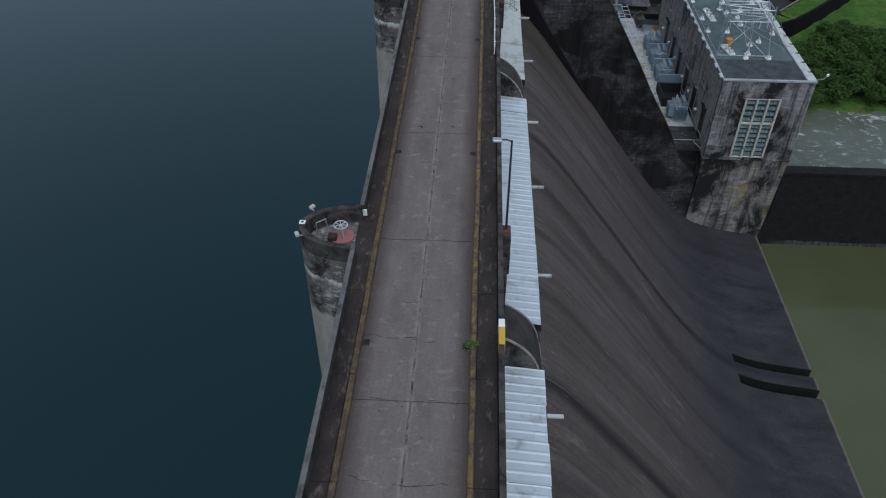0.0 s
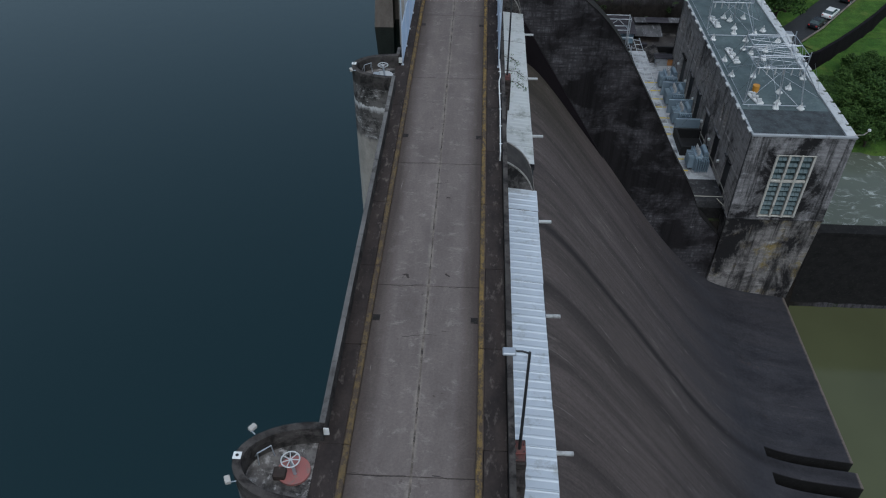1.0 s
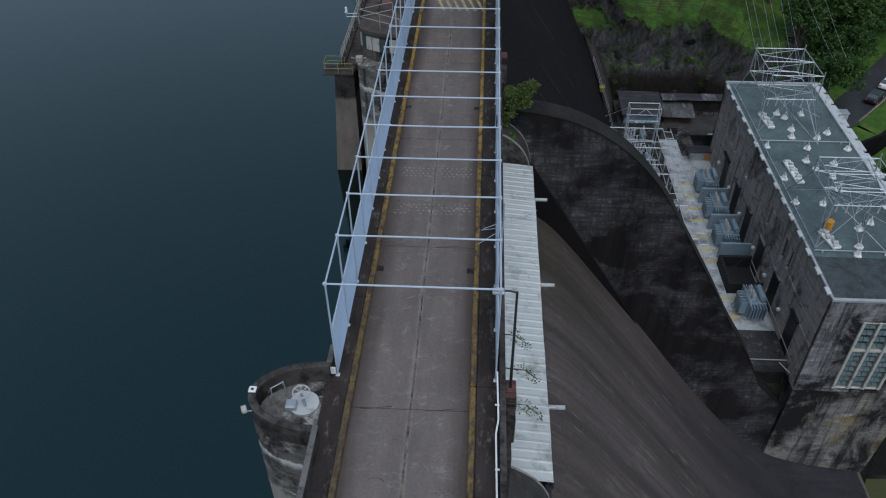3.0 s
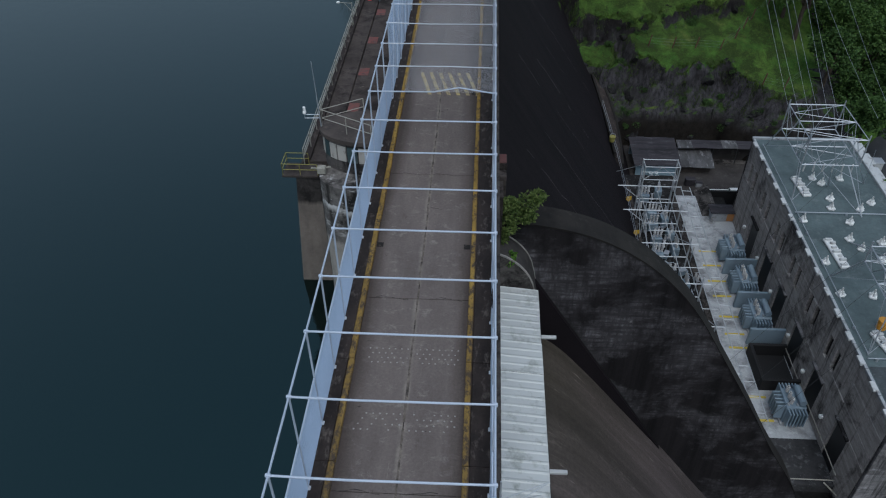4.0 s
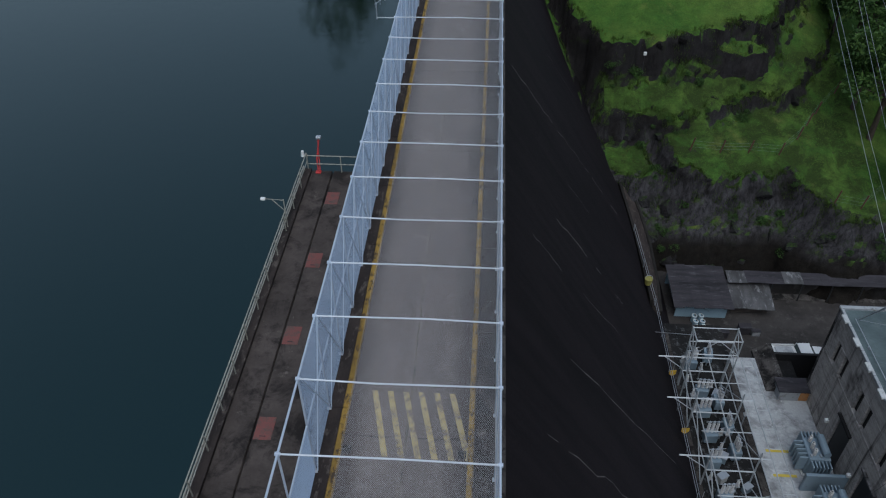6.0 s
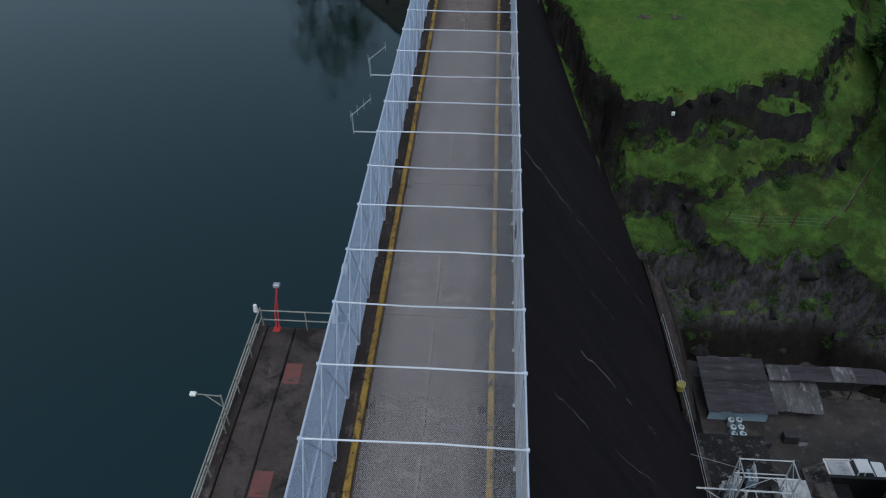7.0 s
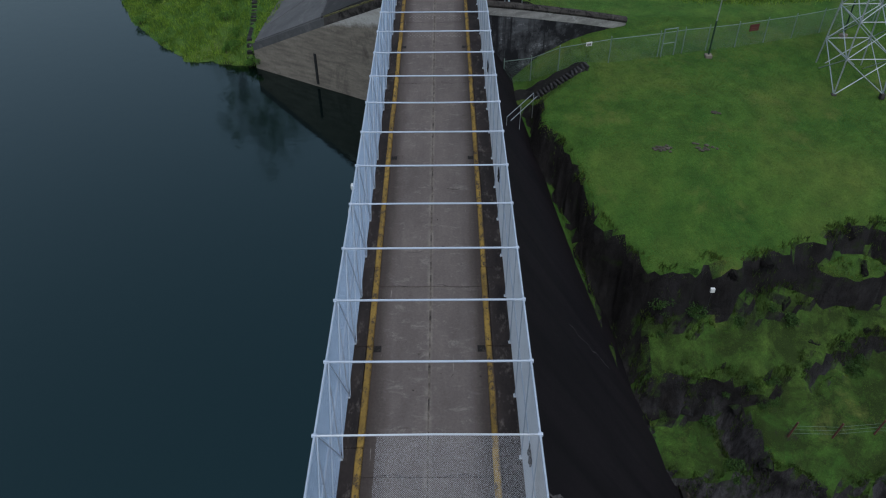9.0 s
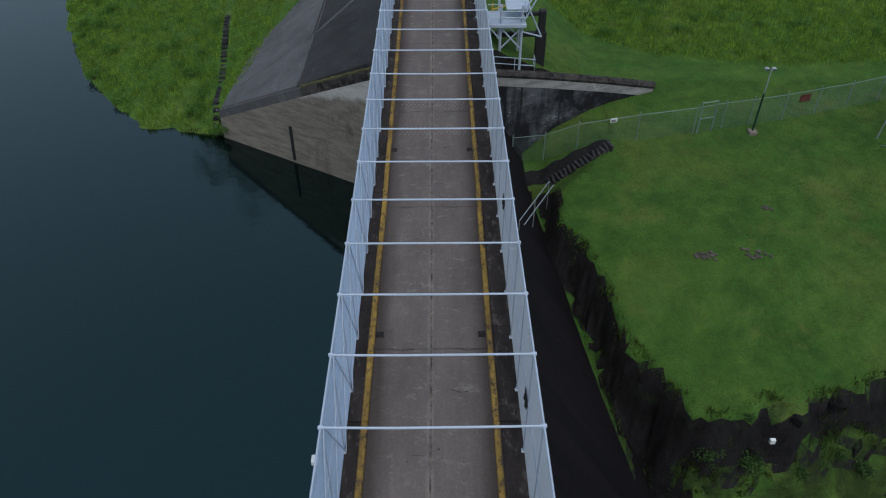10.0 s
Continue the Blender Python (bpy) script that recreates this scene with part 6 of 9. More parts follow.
part("dome", disc(bmesh.new(), (-0.79, 0, 0.9), 0.075, 0.2, 12), M["white"], cm)
fl = thing("wall_floodlight", "pale floodlight on a bracket under the cabin", "floodlight", Matrix.Translation((-5.75, 78.95, 0.1)))
part("bracket", pipe(bmesh.new(), [(0.4, 0.2, 0), (-0.2, 0, 0), (-0.5, -0.3, 0.25)], 0.05), M["rail_pale"], fl)
part("housing", block(bmesh.new(), -0.2, 0.25, -0.45, -0.1, -0.05, 0.35, 0.04), M["rail_pale"], fl)

# ---- powerhouse ----
HX0, HX1, HY0, HY1, HZ = 32.0, 43.1, 80.3, 118.6, -21.5
ph = thing("powerhouse", "weathered concrete powerhouse with a flat teal roof and louvred windows", "building")
# black core: the dark inside of the slots is put into its colour
core = box(bmesh.new(), HX0 + 0.3, HX1 - 0.05, HY0 + 0.4, HY1 - 0.3, -46, HZ - 0.3)
part("core", core, M["black"], ph)
part("base", prism(bmesh.new(), [(HX0 - 0.15, -47), (HX1 - 0.7, -47), (HX1, -32.8), (HX0, -32.8)], HY0 + 0.02, HY1), M["house_base"], ph, "stained lower concrete storey")
part("ledge", block(bmesh.new(), HX0 - 0.12, HX1 + 0.1, HY0 - 0.14, HY1, -32.8, -32.62, 0.03), M["house"], ph)
me_pan = {}


def wall_panel(x0, x1, y0, y1, z0, z1, mat="house"):
    return part("wall_panel", block(bmesh.new(), x0, x1, y0, y1, z0, z1, 0.025), M[mat], ph)


# front wall round the tall window
W0, W1, WT, WB = 35.4, 39.5, -23.9, -32.3
for x0, x1, z0, z1 in ((HX0, W0, -27.2, -23.5), (HX0, W0, -32.62, -27.2), (W1, HX1, -27.2, -23.5), (W1, HX1, -32.62, -27.2), (HX0, 36.2, -23.5, HZ), (36.2, HX1, -23.5, HZ), (W0, W1, WT, -23.5), (W0, W1, -32.62, WB)):
    wall_panel(x0 + 0.004, x1 - 0.004, HY0, HY0 + 0.4, z0 + 0.004, z1 - 0.004)
wall_panel(HX0, HX1, HY1 - 0.3, HY1, -32.62, HZ)
wall_panel(HX1 - 0.3, HX1, HY0 + 0.4, HY1 - 0.3, -32.62, HZ)
win = part("window", box(bmesh.new(), W0, W1, HY0 + 0.3, HY0 + 0.38, WB, WT), M["glass"], ph, "tall louvred window in three columns")
for i in range(4):
    x = W0 + (W1 - W0) * i / 3
    part("mullion", block(bmesh.new(), x - 0.13, x + 0.13, HY0 - 0.12, HY0 + 0.3, WB - 0.1, WT + 0.1, 0.03), M["window_frame"], win)
for z in (WB, -27.35, WT):
    part("transom", block(bmesh.new(), W0 - 0.1, W1 + 0.1, HY0 - 0.05, HY0 + 0.3, z - (0.14 if z == -27.35 else 0.07), z + (0.14 if z == -27.35 else 0.07), 0.03), M["window_frame"], win)
lv = bmesh.new()
block(lv, -0.5, 0.5, -0.03, 0.03, -0.24, 0.24, 0.01)
me_lv = mesh_of("louvre", lv, M["louvre"])
for i in range(3):
    xc = W0 + (W1 - W0) * (i + 0.5) / 3
    for z0, z1, n in ((-27.2, -24.0, 4), (-32.2, -27.5, 7)):
        for k in range(n):
            for dx in (-0.26, 0.26):
                o = part("louvre", me_lv, None, win)
                o.location = (xc + dx, HY0 + 0.16, z0 + (z1 - z0) * (k + 0.5) / n)
                o.scale = (0.48, 1, 0.9)
                o.rotation_euler = (radians(-28 + random.uniform(-9, 9)), 0, 0)

# side wall towards the yard: bands with slots and doors
slots, doors = [], []
for k in range(-1, 5):
    c = 95.3 + 5.1 * k
    slots += [(c - 1.15, c - 0.5), (c + 0.5, c + 1.15)]
for c in (84.8, 90.6, 95.9, 101.2, 106.1, 111.3):
    doors.append((c - 1.1, c + 1.1))


def band(z0, z1, gaps):
    y = HY0 + 0.4
    for a, b in sorted(gaps) + [(HY1 - 0.3, None)]:
        n = max(1, round((a - y) / 2.6))
        for i in range(n):
            d = random.uniform(-0.03, 0.03)
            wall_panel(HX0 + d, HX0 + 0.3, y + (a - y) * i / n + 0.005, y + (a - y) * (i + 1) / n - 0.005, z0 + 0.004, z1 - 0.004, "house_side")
        y = b


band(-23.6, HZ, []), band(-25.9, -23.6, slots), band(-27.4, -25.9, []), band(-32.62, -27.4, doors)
for a, b in doors:
    part("door", block(bmesh.new(), HX0 + 0.12, HX0 + 0.26, a + 0.1, b - 0.1, -32.6, -28.0, 0.02), M["dark_steel"], ph, "dark steel yard door")
    part("lintel", block(bmesh.new(), HX0 - 0.25, HX0 + 0.2, a - 0.15, b + 0.15, -27.6, -27.4, 0.03), M["house"], ph)
for c in (87.6, 92.6, 97.0, 103.0, 108.1, 113.4):
    l = thing("wall_lamp", "small white lamp on the powerhouse wall", "lamp", Matrix.Translation((HX0 - 0.05, c, -29.65)), "powerhouse wall lamps")
    part("housing", block(bmesh.new(), -0.3, 0, -0.16, 0.16, -0.14, 0.16, 0.03), M["white"], l)
    part("bracket", tube(bmesh.new(), (0.05, 0, 0.25), (-0.12, 0, 0.1), 0.03), M["galv"], l)

# roof
part("roof", box(bmesh.new(), HX0 + 0.2, HX1 - 0.2, HY0 + 0.2, HY1 - 0.2, HZ - 0.3, HZ + 0.02), M["roof"], ph, "flat teal roof membrane, darker and bare near the front")
part("bare_patch", box(bmesh.new(), HX0 + 0.35, HX1 - 1.0, HY0 + 0.3, 86.0, HZ + 0.02, HZ + 0.035), M["roof_bare"], ph, "dark bare strip of roof")
part("coping", block(bmesh.new(), HX0 - 0.08, HX1 + 0.1, HY0 - 0.08, HY0 + 0.24, HZ - 0.04, HZ + 0.24, 0.04), M["trim_grey"], ph)
part("coping", block(bmesh.new(), HX0 - 0.08, HX1 + 0.1, HY1 - 0.3, HY1 + 0.05, HZ - 0.04, HZ + 0.24, 0.04), M["trim_grey"], ph)
part("coping", block(bmesh.new(), HX1 - 1.05, HX1 - 0.35, HY0 + 0.25, HY1 - 0.3, HZ - 0.04, HZ + 0.26, 0.04), M["trim_white"], ph, "broad white flashing along the roof edge")
y = HY0 + 0.26
i = 0
while y < HY1 - 0.6:
    ln = min(2.55, HY1 - 0.32 - y)
    part("coping", block(bmesh.new(), HX0 - 0.08, HX0 + 0.16, y, y + ln - 0.03, HZ - 0.04, HZ + 0.2, 0.03), M["trim_grey"], ph)
    part("flashing", block(bmesh.new(), HX0 - 0.3, HX0 + 0.1, y + 0.4, y + 1.3, HZ + 0.02, HZ + 0.24, 0.03), M["trim_white"], ph)
    part("flashing", block(bmesh.new(), HX1 - 0.35, HX1 + 0.12, y + 0.05, y + ln - 0.45, HZ + 0.02, HZ + 0.2, 0.03), M["trim_white"], ph)
    y += 2.55
pb = bmesh.new()
for k in range(4):
    a = math.tau * k / 4 + 0.4
    tube(pb, (0.28 * math.cos(a), 0.28 * math.sin(a), 0), (0.12 * math.cos(a), 0.12 * math.sin(a), 0.5), 0.12, 6, 0.07)
block(pb, -0.36, 0.36, -0.3, 0.3, 0.0, 0.22, 0.06)
me_ped = mesh_of("pedestal", pb, M["white"])
cap = tube(bmesh.new(), (0, 0, 0.45), (0, 0, 0.85), 0.1, 8, 0.06)
me_cap = mesh_of("insulator", cap, M["porcelain"])
PADS = [(35.9, 111.0), (36.5, 110.1), (38.6, 111.0), (36.5, 107.5), (36.1, 106.0), (38.8, 105.9), (32.9, 104.0), (37.1, 103.8), (36.2, 101.3), (36.8, 100.0), (38.9, 100.9), (37.8, 96.2), (32.9, 93.9), (35.5, 93.8), (37.5, 90.0), (38.9, 91.0), (36.6, 87.4), (36.1, 86.3), (38.9, 86.3), (41.4, 93.6), (41.3, 103.8), (38.0, 98.5), (40.2, 107.0), (33.0, 98.0)]
for i, (x, yy) in enumerate(PADS):
    o = tagged(new("roof_pedestal", me_ped), "white lumpy insulator pedestal on the powerhouse roof", "pedestal", "roof pedestals")
    o.matrix_world = pose(x, yy, HZ + 0.03, 0, 0, i * 47)
    part("insulator", me_cap, None, o)


def roof_skid(x, yy, ln, turn):
    th = thing("roof_skid", "long white bundle of fittings lying on the roof", "skid", pose(x, yy, HZ + 0.03, 0, 0, turn), "roof skids")
    part("tray", block(bmesh.new(), -0.42, 0.42, -ln / 2, ln / 2, 0, 0.3, 0.08), M["white"], th)
    for k in range(7):
        yk = -ln / 2 + ln * (k + 0.5) / 7
        part("fitting", block(bmesh.new(), -0.38 + 0.12 * (k % 3), 0.22 + 0.1 * (k % 2), yk - 0.14, yk + 0.12, 0.28, 0.46 + 0.1 * (k % 2), 0.05), M["trim_white"], th)


roof_skid(34.3, 109.4, 3.2, 6), roof_skid(34.3, 99.2, 4.0, 4), roof_skid(34.3, 88.3, 2.6, 14)
br = thing("barrel", "yellow-orange drum standing on the powerhouse roof", "barrel", Matrix.Translation((34.8, 90.2, HZ + 0.03)) @ Matrix.Scale(0.74, 4))
part("body", tube(bmesh.new(), (0, 0, 0), (0, 0, 1.15), 0.52, 20), M["yellow_drum"], br)
part("rim", ring(bmesh.new(), (0, 0, 1.13), 0.52, 0.035), M["yellow_drum"], br)
part("hoop", ring(bmesh.new(), (0, 0, 0.6), 0.53, 0.03), M["yellow_drum"], br)
part("lid", disc(bmesh.new(), (0, 0, 1.12), 0.46, 0.02), M["deck"], br, "brown lid")


def roof_gantry(x0, x1, y0, y1, zt, zl, feet, label):
    th = thing("roof_gantry", label, "gantry", group="roof gantries")
    P = lambda x, yy, z: Vector((x, yy, z))
    for z in (zt, zl):
        for a, b in ((P(x0, y0, z), P(x1, y0, z)), (P(x1, y0, z), P(x1, y1, z)), (P(x1, y1, z), P(x0, y1, z)), (P(x0, y1, z), P(x0, y0, z)), (P(x0, (y0 + y1) / 2, z), P(x1, (y0 + y1) / 2, z))):
            part("beam", tube(bmesh.new(), a, b, 0.055, 4), M["galv"], th)
    n = 5
    for yy in (y0, y1):
        for i in range(n):
            xa, xb = x0 + (x1 - x0) * i / n, x0 + (x1 - x0) * (i + 1) / n
            part("lacing", tube(bmesh.new(), (xa, yy, zl if i % 2 else zt), (xb, yy, zt if i % 2 else zl), 0.035, 4), M["galv"], th)
    for x in (x0, x1):
        for i in range(4):
            ya, yb = y0 + (y1 - y0) * i / 4, y0 + (y1 - y0) * (i + 1) / 4
            part("lacing", tube(bmesh.new(), (x, ya, zl if i % 2 else zt), (x, yb, zt if i % 2 else zl), 0.035, 4), M["galv"], th)
        for yy in (y0, y1):
            part("corner_post", tube(bmesh.new(), (x, yy, zl), (x, yy, zt + 0.5), 0.07, 4), M["galv"], th)
    for i in range(4):
        ya, yb = y0 + (y1 - y0) * i / 4, y0 + (y1 - y0) * (i + 1) / 4
        part("top_lacing", tube(bmesh.new(), (x0 if i % 2 else x1, ya, zt), (x1 if i % 2 else x0, yb, zt), 0.03, 4), M["galv"], th)
        part("low_lacing", tube(bmesh.new(), (x1 if i % 2 else x0, ya, zl), (x0 if i % 2 else x1, yb, zl), 0.03, 4), M["galv"], th)
    for (fx, fy), (cx, cy) in feet:
        part("leg", tube(bmesh.new(), (fx, fy, HZ + 0.03), (cx, cy, zl), 0.06, 4), M["galv"], th)
        part("stay", tube(bmesh.new(), (fx, fy, HZ + 0.03), ((x0 + x1) - cx, (y0 + y1) / 2, zl), 0.022, 4), M["galv"], th)
        part("stay", tube(bmesh.new(), (fx, fy, HZ + 0.03), (cx, cy + (1.6 if fy < cy else -1.6), zt), 0.022, 4), M["galv"], th)
    for k in range(6):
        x = x0 + (x1 - x0) * (k + 0.5) / 6
        part("insulator", tube(bmesh.new(), (x, y0 + 0.2, zl - 0.9), (x, y0 + 0.2, zl), 0.07, 6), M["porcelain"], th)
    return th


roof_gantry(33.4, 38.9, 88.2, 93.6, -15.9, -17.4, [((32.7, 87.2), (33.4, 88.2)), ((36.7, 87.4), (36.6, 88.2)), ((39.0, 86.5), (38.9, 88.2)), ((32.8, 96.2), (33.4, 93.6)), ((41.5, 93.8), (38.9, 93.6)), ((37.8, 96.2), (36.8, 93.6)), ((36.2, 101.0), (36.0, 93.6)), ((42.0, 89.0), (38.9, 88.2))], "grey steel lattice gantry standing on the powerhouse roof")
roof_gantry(33.2, 38.6, 108.6, 115.2, -15.4, -18.2, [((32.8, 107.2), (33.2, 108.6)), ((37.0, 109.6), (36.2, 108.6)), ((40.8, 110.4), (38.6, 108.6)), ((33.0, 117.2), (33.2, 115.2)), ((41.4, 117.2), (38.6, 115.2)), ((37.0, 117.0), (36.4, 115.2)), ((38.6, 104.8), (37.6, 108.6))], "tall grey steel lattice gantry at the far end of the roof")
for a, b, r in (((32.4, 86.6), (39.5, 86.6), 0.05), ((32.4, 105.0), (42.0, 105.0), 0.05), ((32.6, 87.0), (32.6, 117.0), 0.04)):
    bm = tube(bmesh.new(), (*a, HZ + 0.3), (*b, HZ + 0.3), r)
    for u in (0.1, 0.5, 0.9):
        x, y = a[0] + (b[0] - a[0]) * u, a[1] + (b[1] - a[1]) * u
        box(bm, x - 0.08, x + 0.08, y - 0.08, y + 0.08, HZ - 0.02, HZ + 0.28)
    solid("roof_pipe", bm, M["galv"], "grey pipe on low supports across the powerhouse roof", "pipe", "", "roof pipes")
el = thing("corner_lamp", "curved pale lamp arm at the roof corner", "lamp", Matrix.Translation((43.0, 80.7, HZ + 0.2)))
part("arm", pipe(bmesh.new(), [(0, 0, 0), (0.9, 0, 0.1), (1.3, 0.1, 0.5)], 0.05), M["rail_pale"], el)
part("head", block(bmesh.new(), 1.2, 1.5, 0, 0.25, 0.45, 0.75, 0.05), M["white"], el)

# ---- switchyard ----
yg = thing("yard_gantry", "grey steel gantry of tall posts and crossbeams along the switchyard", "gantry")
GY = [118.4, 113.8, 108.1, 102.0, 96.2, 90.6, 85.6]
for yy in GY:
    part("crossbeam", tube(bmesh.new(), (18.4, yy, -28.0), (25.6, yy, -28.05), 0.075, 4), M["gantry"], yg)
    for x in (20.8, 24.6):
        part("post", tube(bmesh.new(), (x, yy, YARD), (x, yy, -27.2), 0.075, 4), M["gantry"], yg)
    part("low_beam", tube(bmesh.new(), (20.8, yy, -29.8), (24.6, yy, -29.8), 0.07, 4), M["gantry"], yg)
    part("brace", tube(bmesh.new(), (20.8, yy, -29.6), (19.0, yy, -28.1), 0.05, 4), M["gantry"], yg)
for a, b in zip(GY, GY[1:]):
    for x, z in ((20.8, -28.0), (24.6, -28.0), (22.7, -28.0), (25.5, -28.0), (26.5, -28.05), (20.8, -29.8), (24.6, -29.8)):
        part("beam", tube(bmesh.new(), (x, a, z), (x, b, z), 0.05, 4), M["gantry"], yg)
    part("brace", tube(bmesh.new(), (20.8, a, -28.0), (20.8, b, -31.8), 0.045, 4), M["gantry"], yg)
    part("brace", tube(bmesh.new(), (24.6, a, -31.6), (24.6, b, -28.0), 0.045, 4), M["gantry"], yg)
    part("mid_beam", tube(bmesh.new(), (20.8, (a + b) / 2, -28.6), (25.6, (a + b) / 2, -28.6), 0.05, 4), M["gantry"], yg)
    n = 3
    for i in range(n):
        yy = a + (b - a) * (i + 0.5) / n
        part("rung", tube(bmesh.new(), (25.5, yy, -28.0), (26.5, yy, -28.05), 0.045, 4), M["gantry"], yg)
bx = thing("gantry_end_frame", "tall steel portal frame at the far end of the yard gantry", "gantry")
for x in (20.8, 24.6):
    for yy in (117.2, 118.7):
        part("post", tube(bmesh.new(), (x, yy, YARD), (x, yy, -24.5), 0.06, 4), M["gantry"], bx)
    for z0, z1 in ((-28.0, -26.3), (-26.3, -24.6)):
        part("brace", tube(bmesh.new(), (x, 117.2, z0), (x, 118.7, z1), 0.035, 4), M["gantry"], bx)
for z in (-24.6, -26.3):
    for a, b in (((20.8, 117.2), (24.6, 117.2)), ((24.6, 117.2), (24.6, 118.7)), ((24.6, 118.7), (20.8, 118.7)), ((20.8, 118.7), (20.8, 117.2))):
        part("beam", tube(bmesh.new(), (*a, z), (*b, z), 0.05, 4), M["gantry"], bx)
for x0, x1 in ((20.8, 22.7), (24.6, 22.7)):
    part("brace", tube(bmesh.new(), (x0, 117.2, -26.3), (x1, 117.2, -24.6), 0.035, 4), M["gantry"], bx)
part("stay", tube(bmesh.new(), (20.8, 118.0, -24.8), (18.6, 121.5, -28.2), 0.03, 4), M["gantry"], bx)

def breaker(x, yy, turn, tall):
    th = thing("circuit_breaker", "grey switchgear cabinet with three porcelain insulators", "switchgear", pose(x, yy, YARD + 0.03, 0, 0, turn), "switchgear")
    part("cabinet", block(bmesh.new(), -0.55, 0.55, -0.4, 0.4, 0.35, 1.35, 0.05), M["blue_grey"], th)
    for a in (-0.5, 0.5):
        part("leg", tube(bmesh.new(), (a, 0, 0), (a, 0, 0.4), 0.07, 4), M["galv"], th)
    for a in (-0.36, 0, 0.36):
        bm = tube(bmesh.new(), (a, 0, 1.35), (a, 0, 1.35 + tall), 0.06, 6)
        for k in range(5):
            disc(bm, (a, 0, 1.45 + tall * k / 5.5), 0.14, 0.05, 8)
        ins = part("insulator", bm, M["porcelain"], th)
        part("cap", disc(bmesh.new(), (a, 0, 1.35 + tall), 0.09, 0.1, 8), M["galv"], ins)
    part("busbar", tube(bmesh.new(), (-0.7, 0, 1.42 + tall), (0.7, 0, 1.42 + tall), 0.03, 5), M["galv"], th)


rb = random.Random(3)
for yy in (120.5, 117.2, 115.0, 112.4, 109.8, 106.6, 104.0, 100.9, 98.2, 95.0, 92.2, 89.4, 86.8):
    breaker(22.3 + rb.uniform(-0.3, 0.3), yy, rb.uniform(-8, 8), rb.uniform(0.9, 1.5))
    if rb.random() < 0.75:
        breaker(23.9 + rb.uniform(-0.2, 0.2), yy + 1.1, 90 + rb.uniform(-8, 8), rb.uniform(0.7, 1.2))
def post_insulator(x, yy, h, lean):
    th = thing("post_insulator", "white post insulator on a short steel stand", "insulator", pose(x, yy, YARD, 0, lean, 0), "post insulators")
    part("stand", tube(bmesh.new(), (0, 0, -0.04), (0, 0, h), 0.06, 4), M["galv"], th)
    part("base", block(bmesh.new(), -0.18, 0.18, -0.18, 0.18, h, h + 0.06, 0.01), M["galv"], th)
    bm = bmesh.new()
    for k in range(4):
        disc(bm, (0, 0, h + 0.08 + 0.16 * k), 0.15 - 0.012 * k, 0.07, 8)
    tube(bm, (0, 0, h + 0.05), (0, 0, h + 0.75), 0.06, 6)
    part("insulator", bm, M["porcelain"], th)
    part("terminal", tube(bmesh.new(), (-0.2, 0, h + 0.78), (0.25, 0.1, h + 0.8), 0.03, 4), M["galv"], th)


def cable_trough(x, y0, y1):
    bm = block(bmesh.new(), x - 0.28, x + 0.28, y0, y1, YARD - 0.1, YARD + 0.18, 0.02)
    solid("cable_trough", bm, M["parapet"], "stained concrete cable trough in the switchyard", "trough", "", "cable troughs")


for k in range(34):
    post_insulator(rb.choice((21.4, 22.9, 23.5, 24.9, 25.4)) + rb.uniform(-0.2, 0.2), 86 + 1.08 * k + rb.uniform(-0.3, 0.3), rb.uniform(0.5, 1.6), rb.uniform(-2, 2))
cable_trough(20.7, 84.5, 125.0), cable_trough(25.9, 84.5, 121.5)
for k in range(16):
    x, yy, s = rb.uniform(21.2, 25.2), rb.uniform(86, 121), rb.uniform(0.25, 0.5)
    ob = solid("switch_box", block(bmesh.new(), -s, s, -s * 0.7, s * 0.7, 0, s * 2.0, 0.04), M["blue_grey"] if k % 3 else M["trim_white"], "small switch box standing in the yard", "switch box", "", "switch boxes")
    ob.matrix_world = pose(x, yy, YARD - 0.04, 0, 0, rb.uniform(0, 90))
    part("lid", block(bmesh.new(), -s - 0.03, s + 0.03, -s * 0.7 - 0.03, s * 0.7 + 0.03, s * 2.0, s * 2.0 + 0.05, 0.01), M["galv"], ob)
for yy in (117.6, 111.4, 104.9, 98.7, 92.6):
    th = thing("warning_shield", "yellow warning shield hung on the yard rail", "sign", Matrix.Translation((19.7, yy, -29.3)), "yellow shields")
    part("shield", prism(bmesh.new(), [(-0.3, 0.35), (0.3, 0.35), (0.3, -0.1), (0, -0.4), (-0.3, -0.1)], -0.02, 0.02, "y"), M["yellow_steel"], th)
    part("hanger", tube(bmesh.new(), (0, 0, 0.3), (0, 0, 1.3), 0.02), M["galv"], th)
rr = railing("toe_railing", [(19.35, 84, -29.2), (19.35, 126, -29.2), (18.2, 135, -27.2)], 1.0, M["galv"], "thin pipe railing along the foot of the dam", 2, 4.0, 0.02)
ft = tube(bmesh.new(), (19.6, 84, -30.6), (19.6, 117, -30.6), 0.16, 8)
solid("foot_pipe", ft, M["rail_pale"], "long pale pipe along the foot of the dam", "pipe")
bk = tube(bmesh.new(), (0, 0, -0.5), (0, 0, 0.2), 0.3, 12, 0.4)
ob = solid("bucket", bk, M["rail_yellow"], "pale yellow bucket hanging on the railing", "bucket")
ob.location = (18.75, 127.7, -27.4)
part("handle", ring(bmesh.new(), (0, 0, 0.25), 0.36, 0.025, "y"), M["galv"], ob)


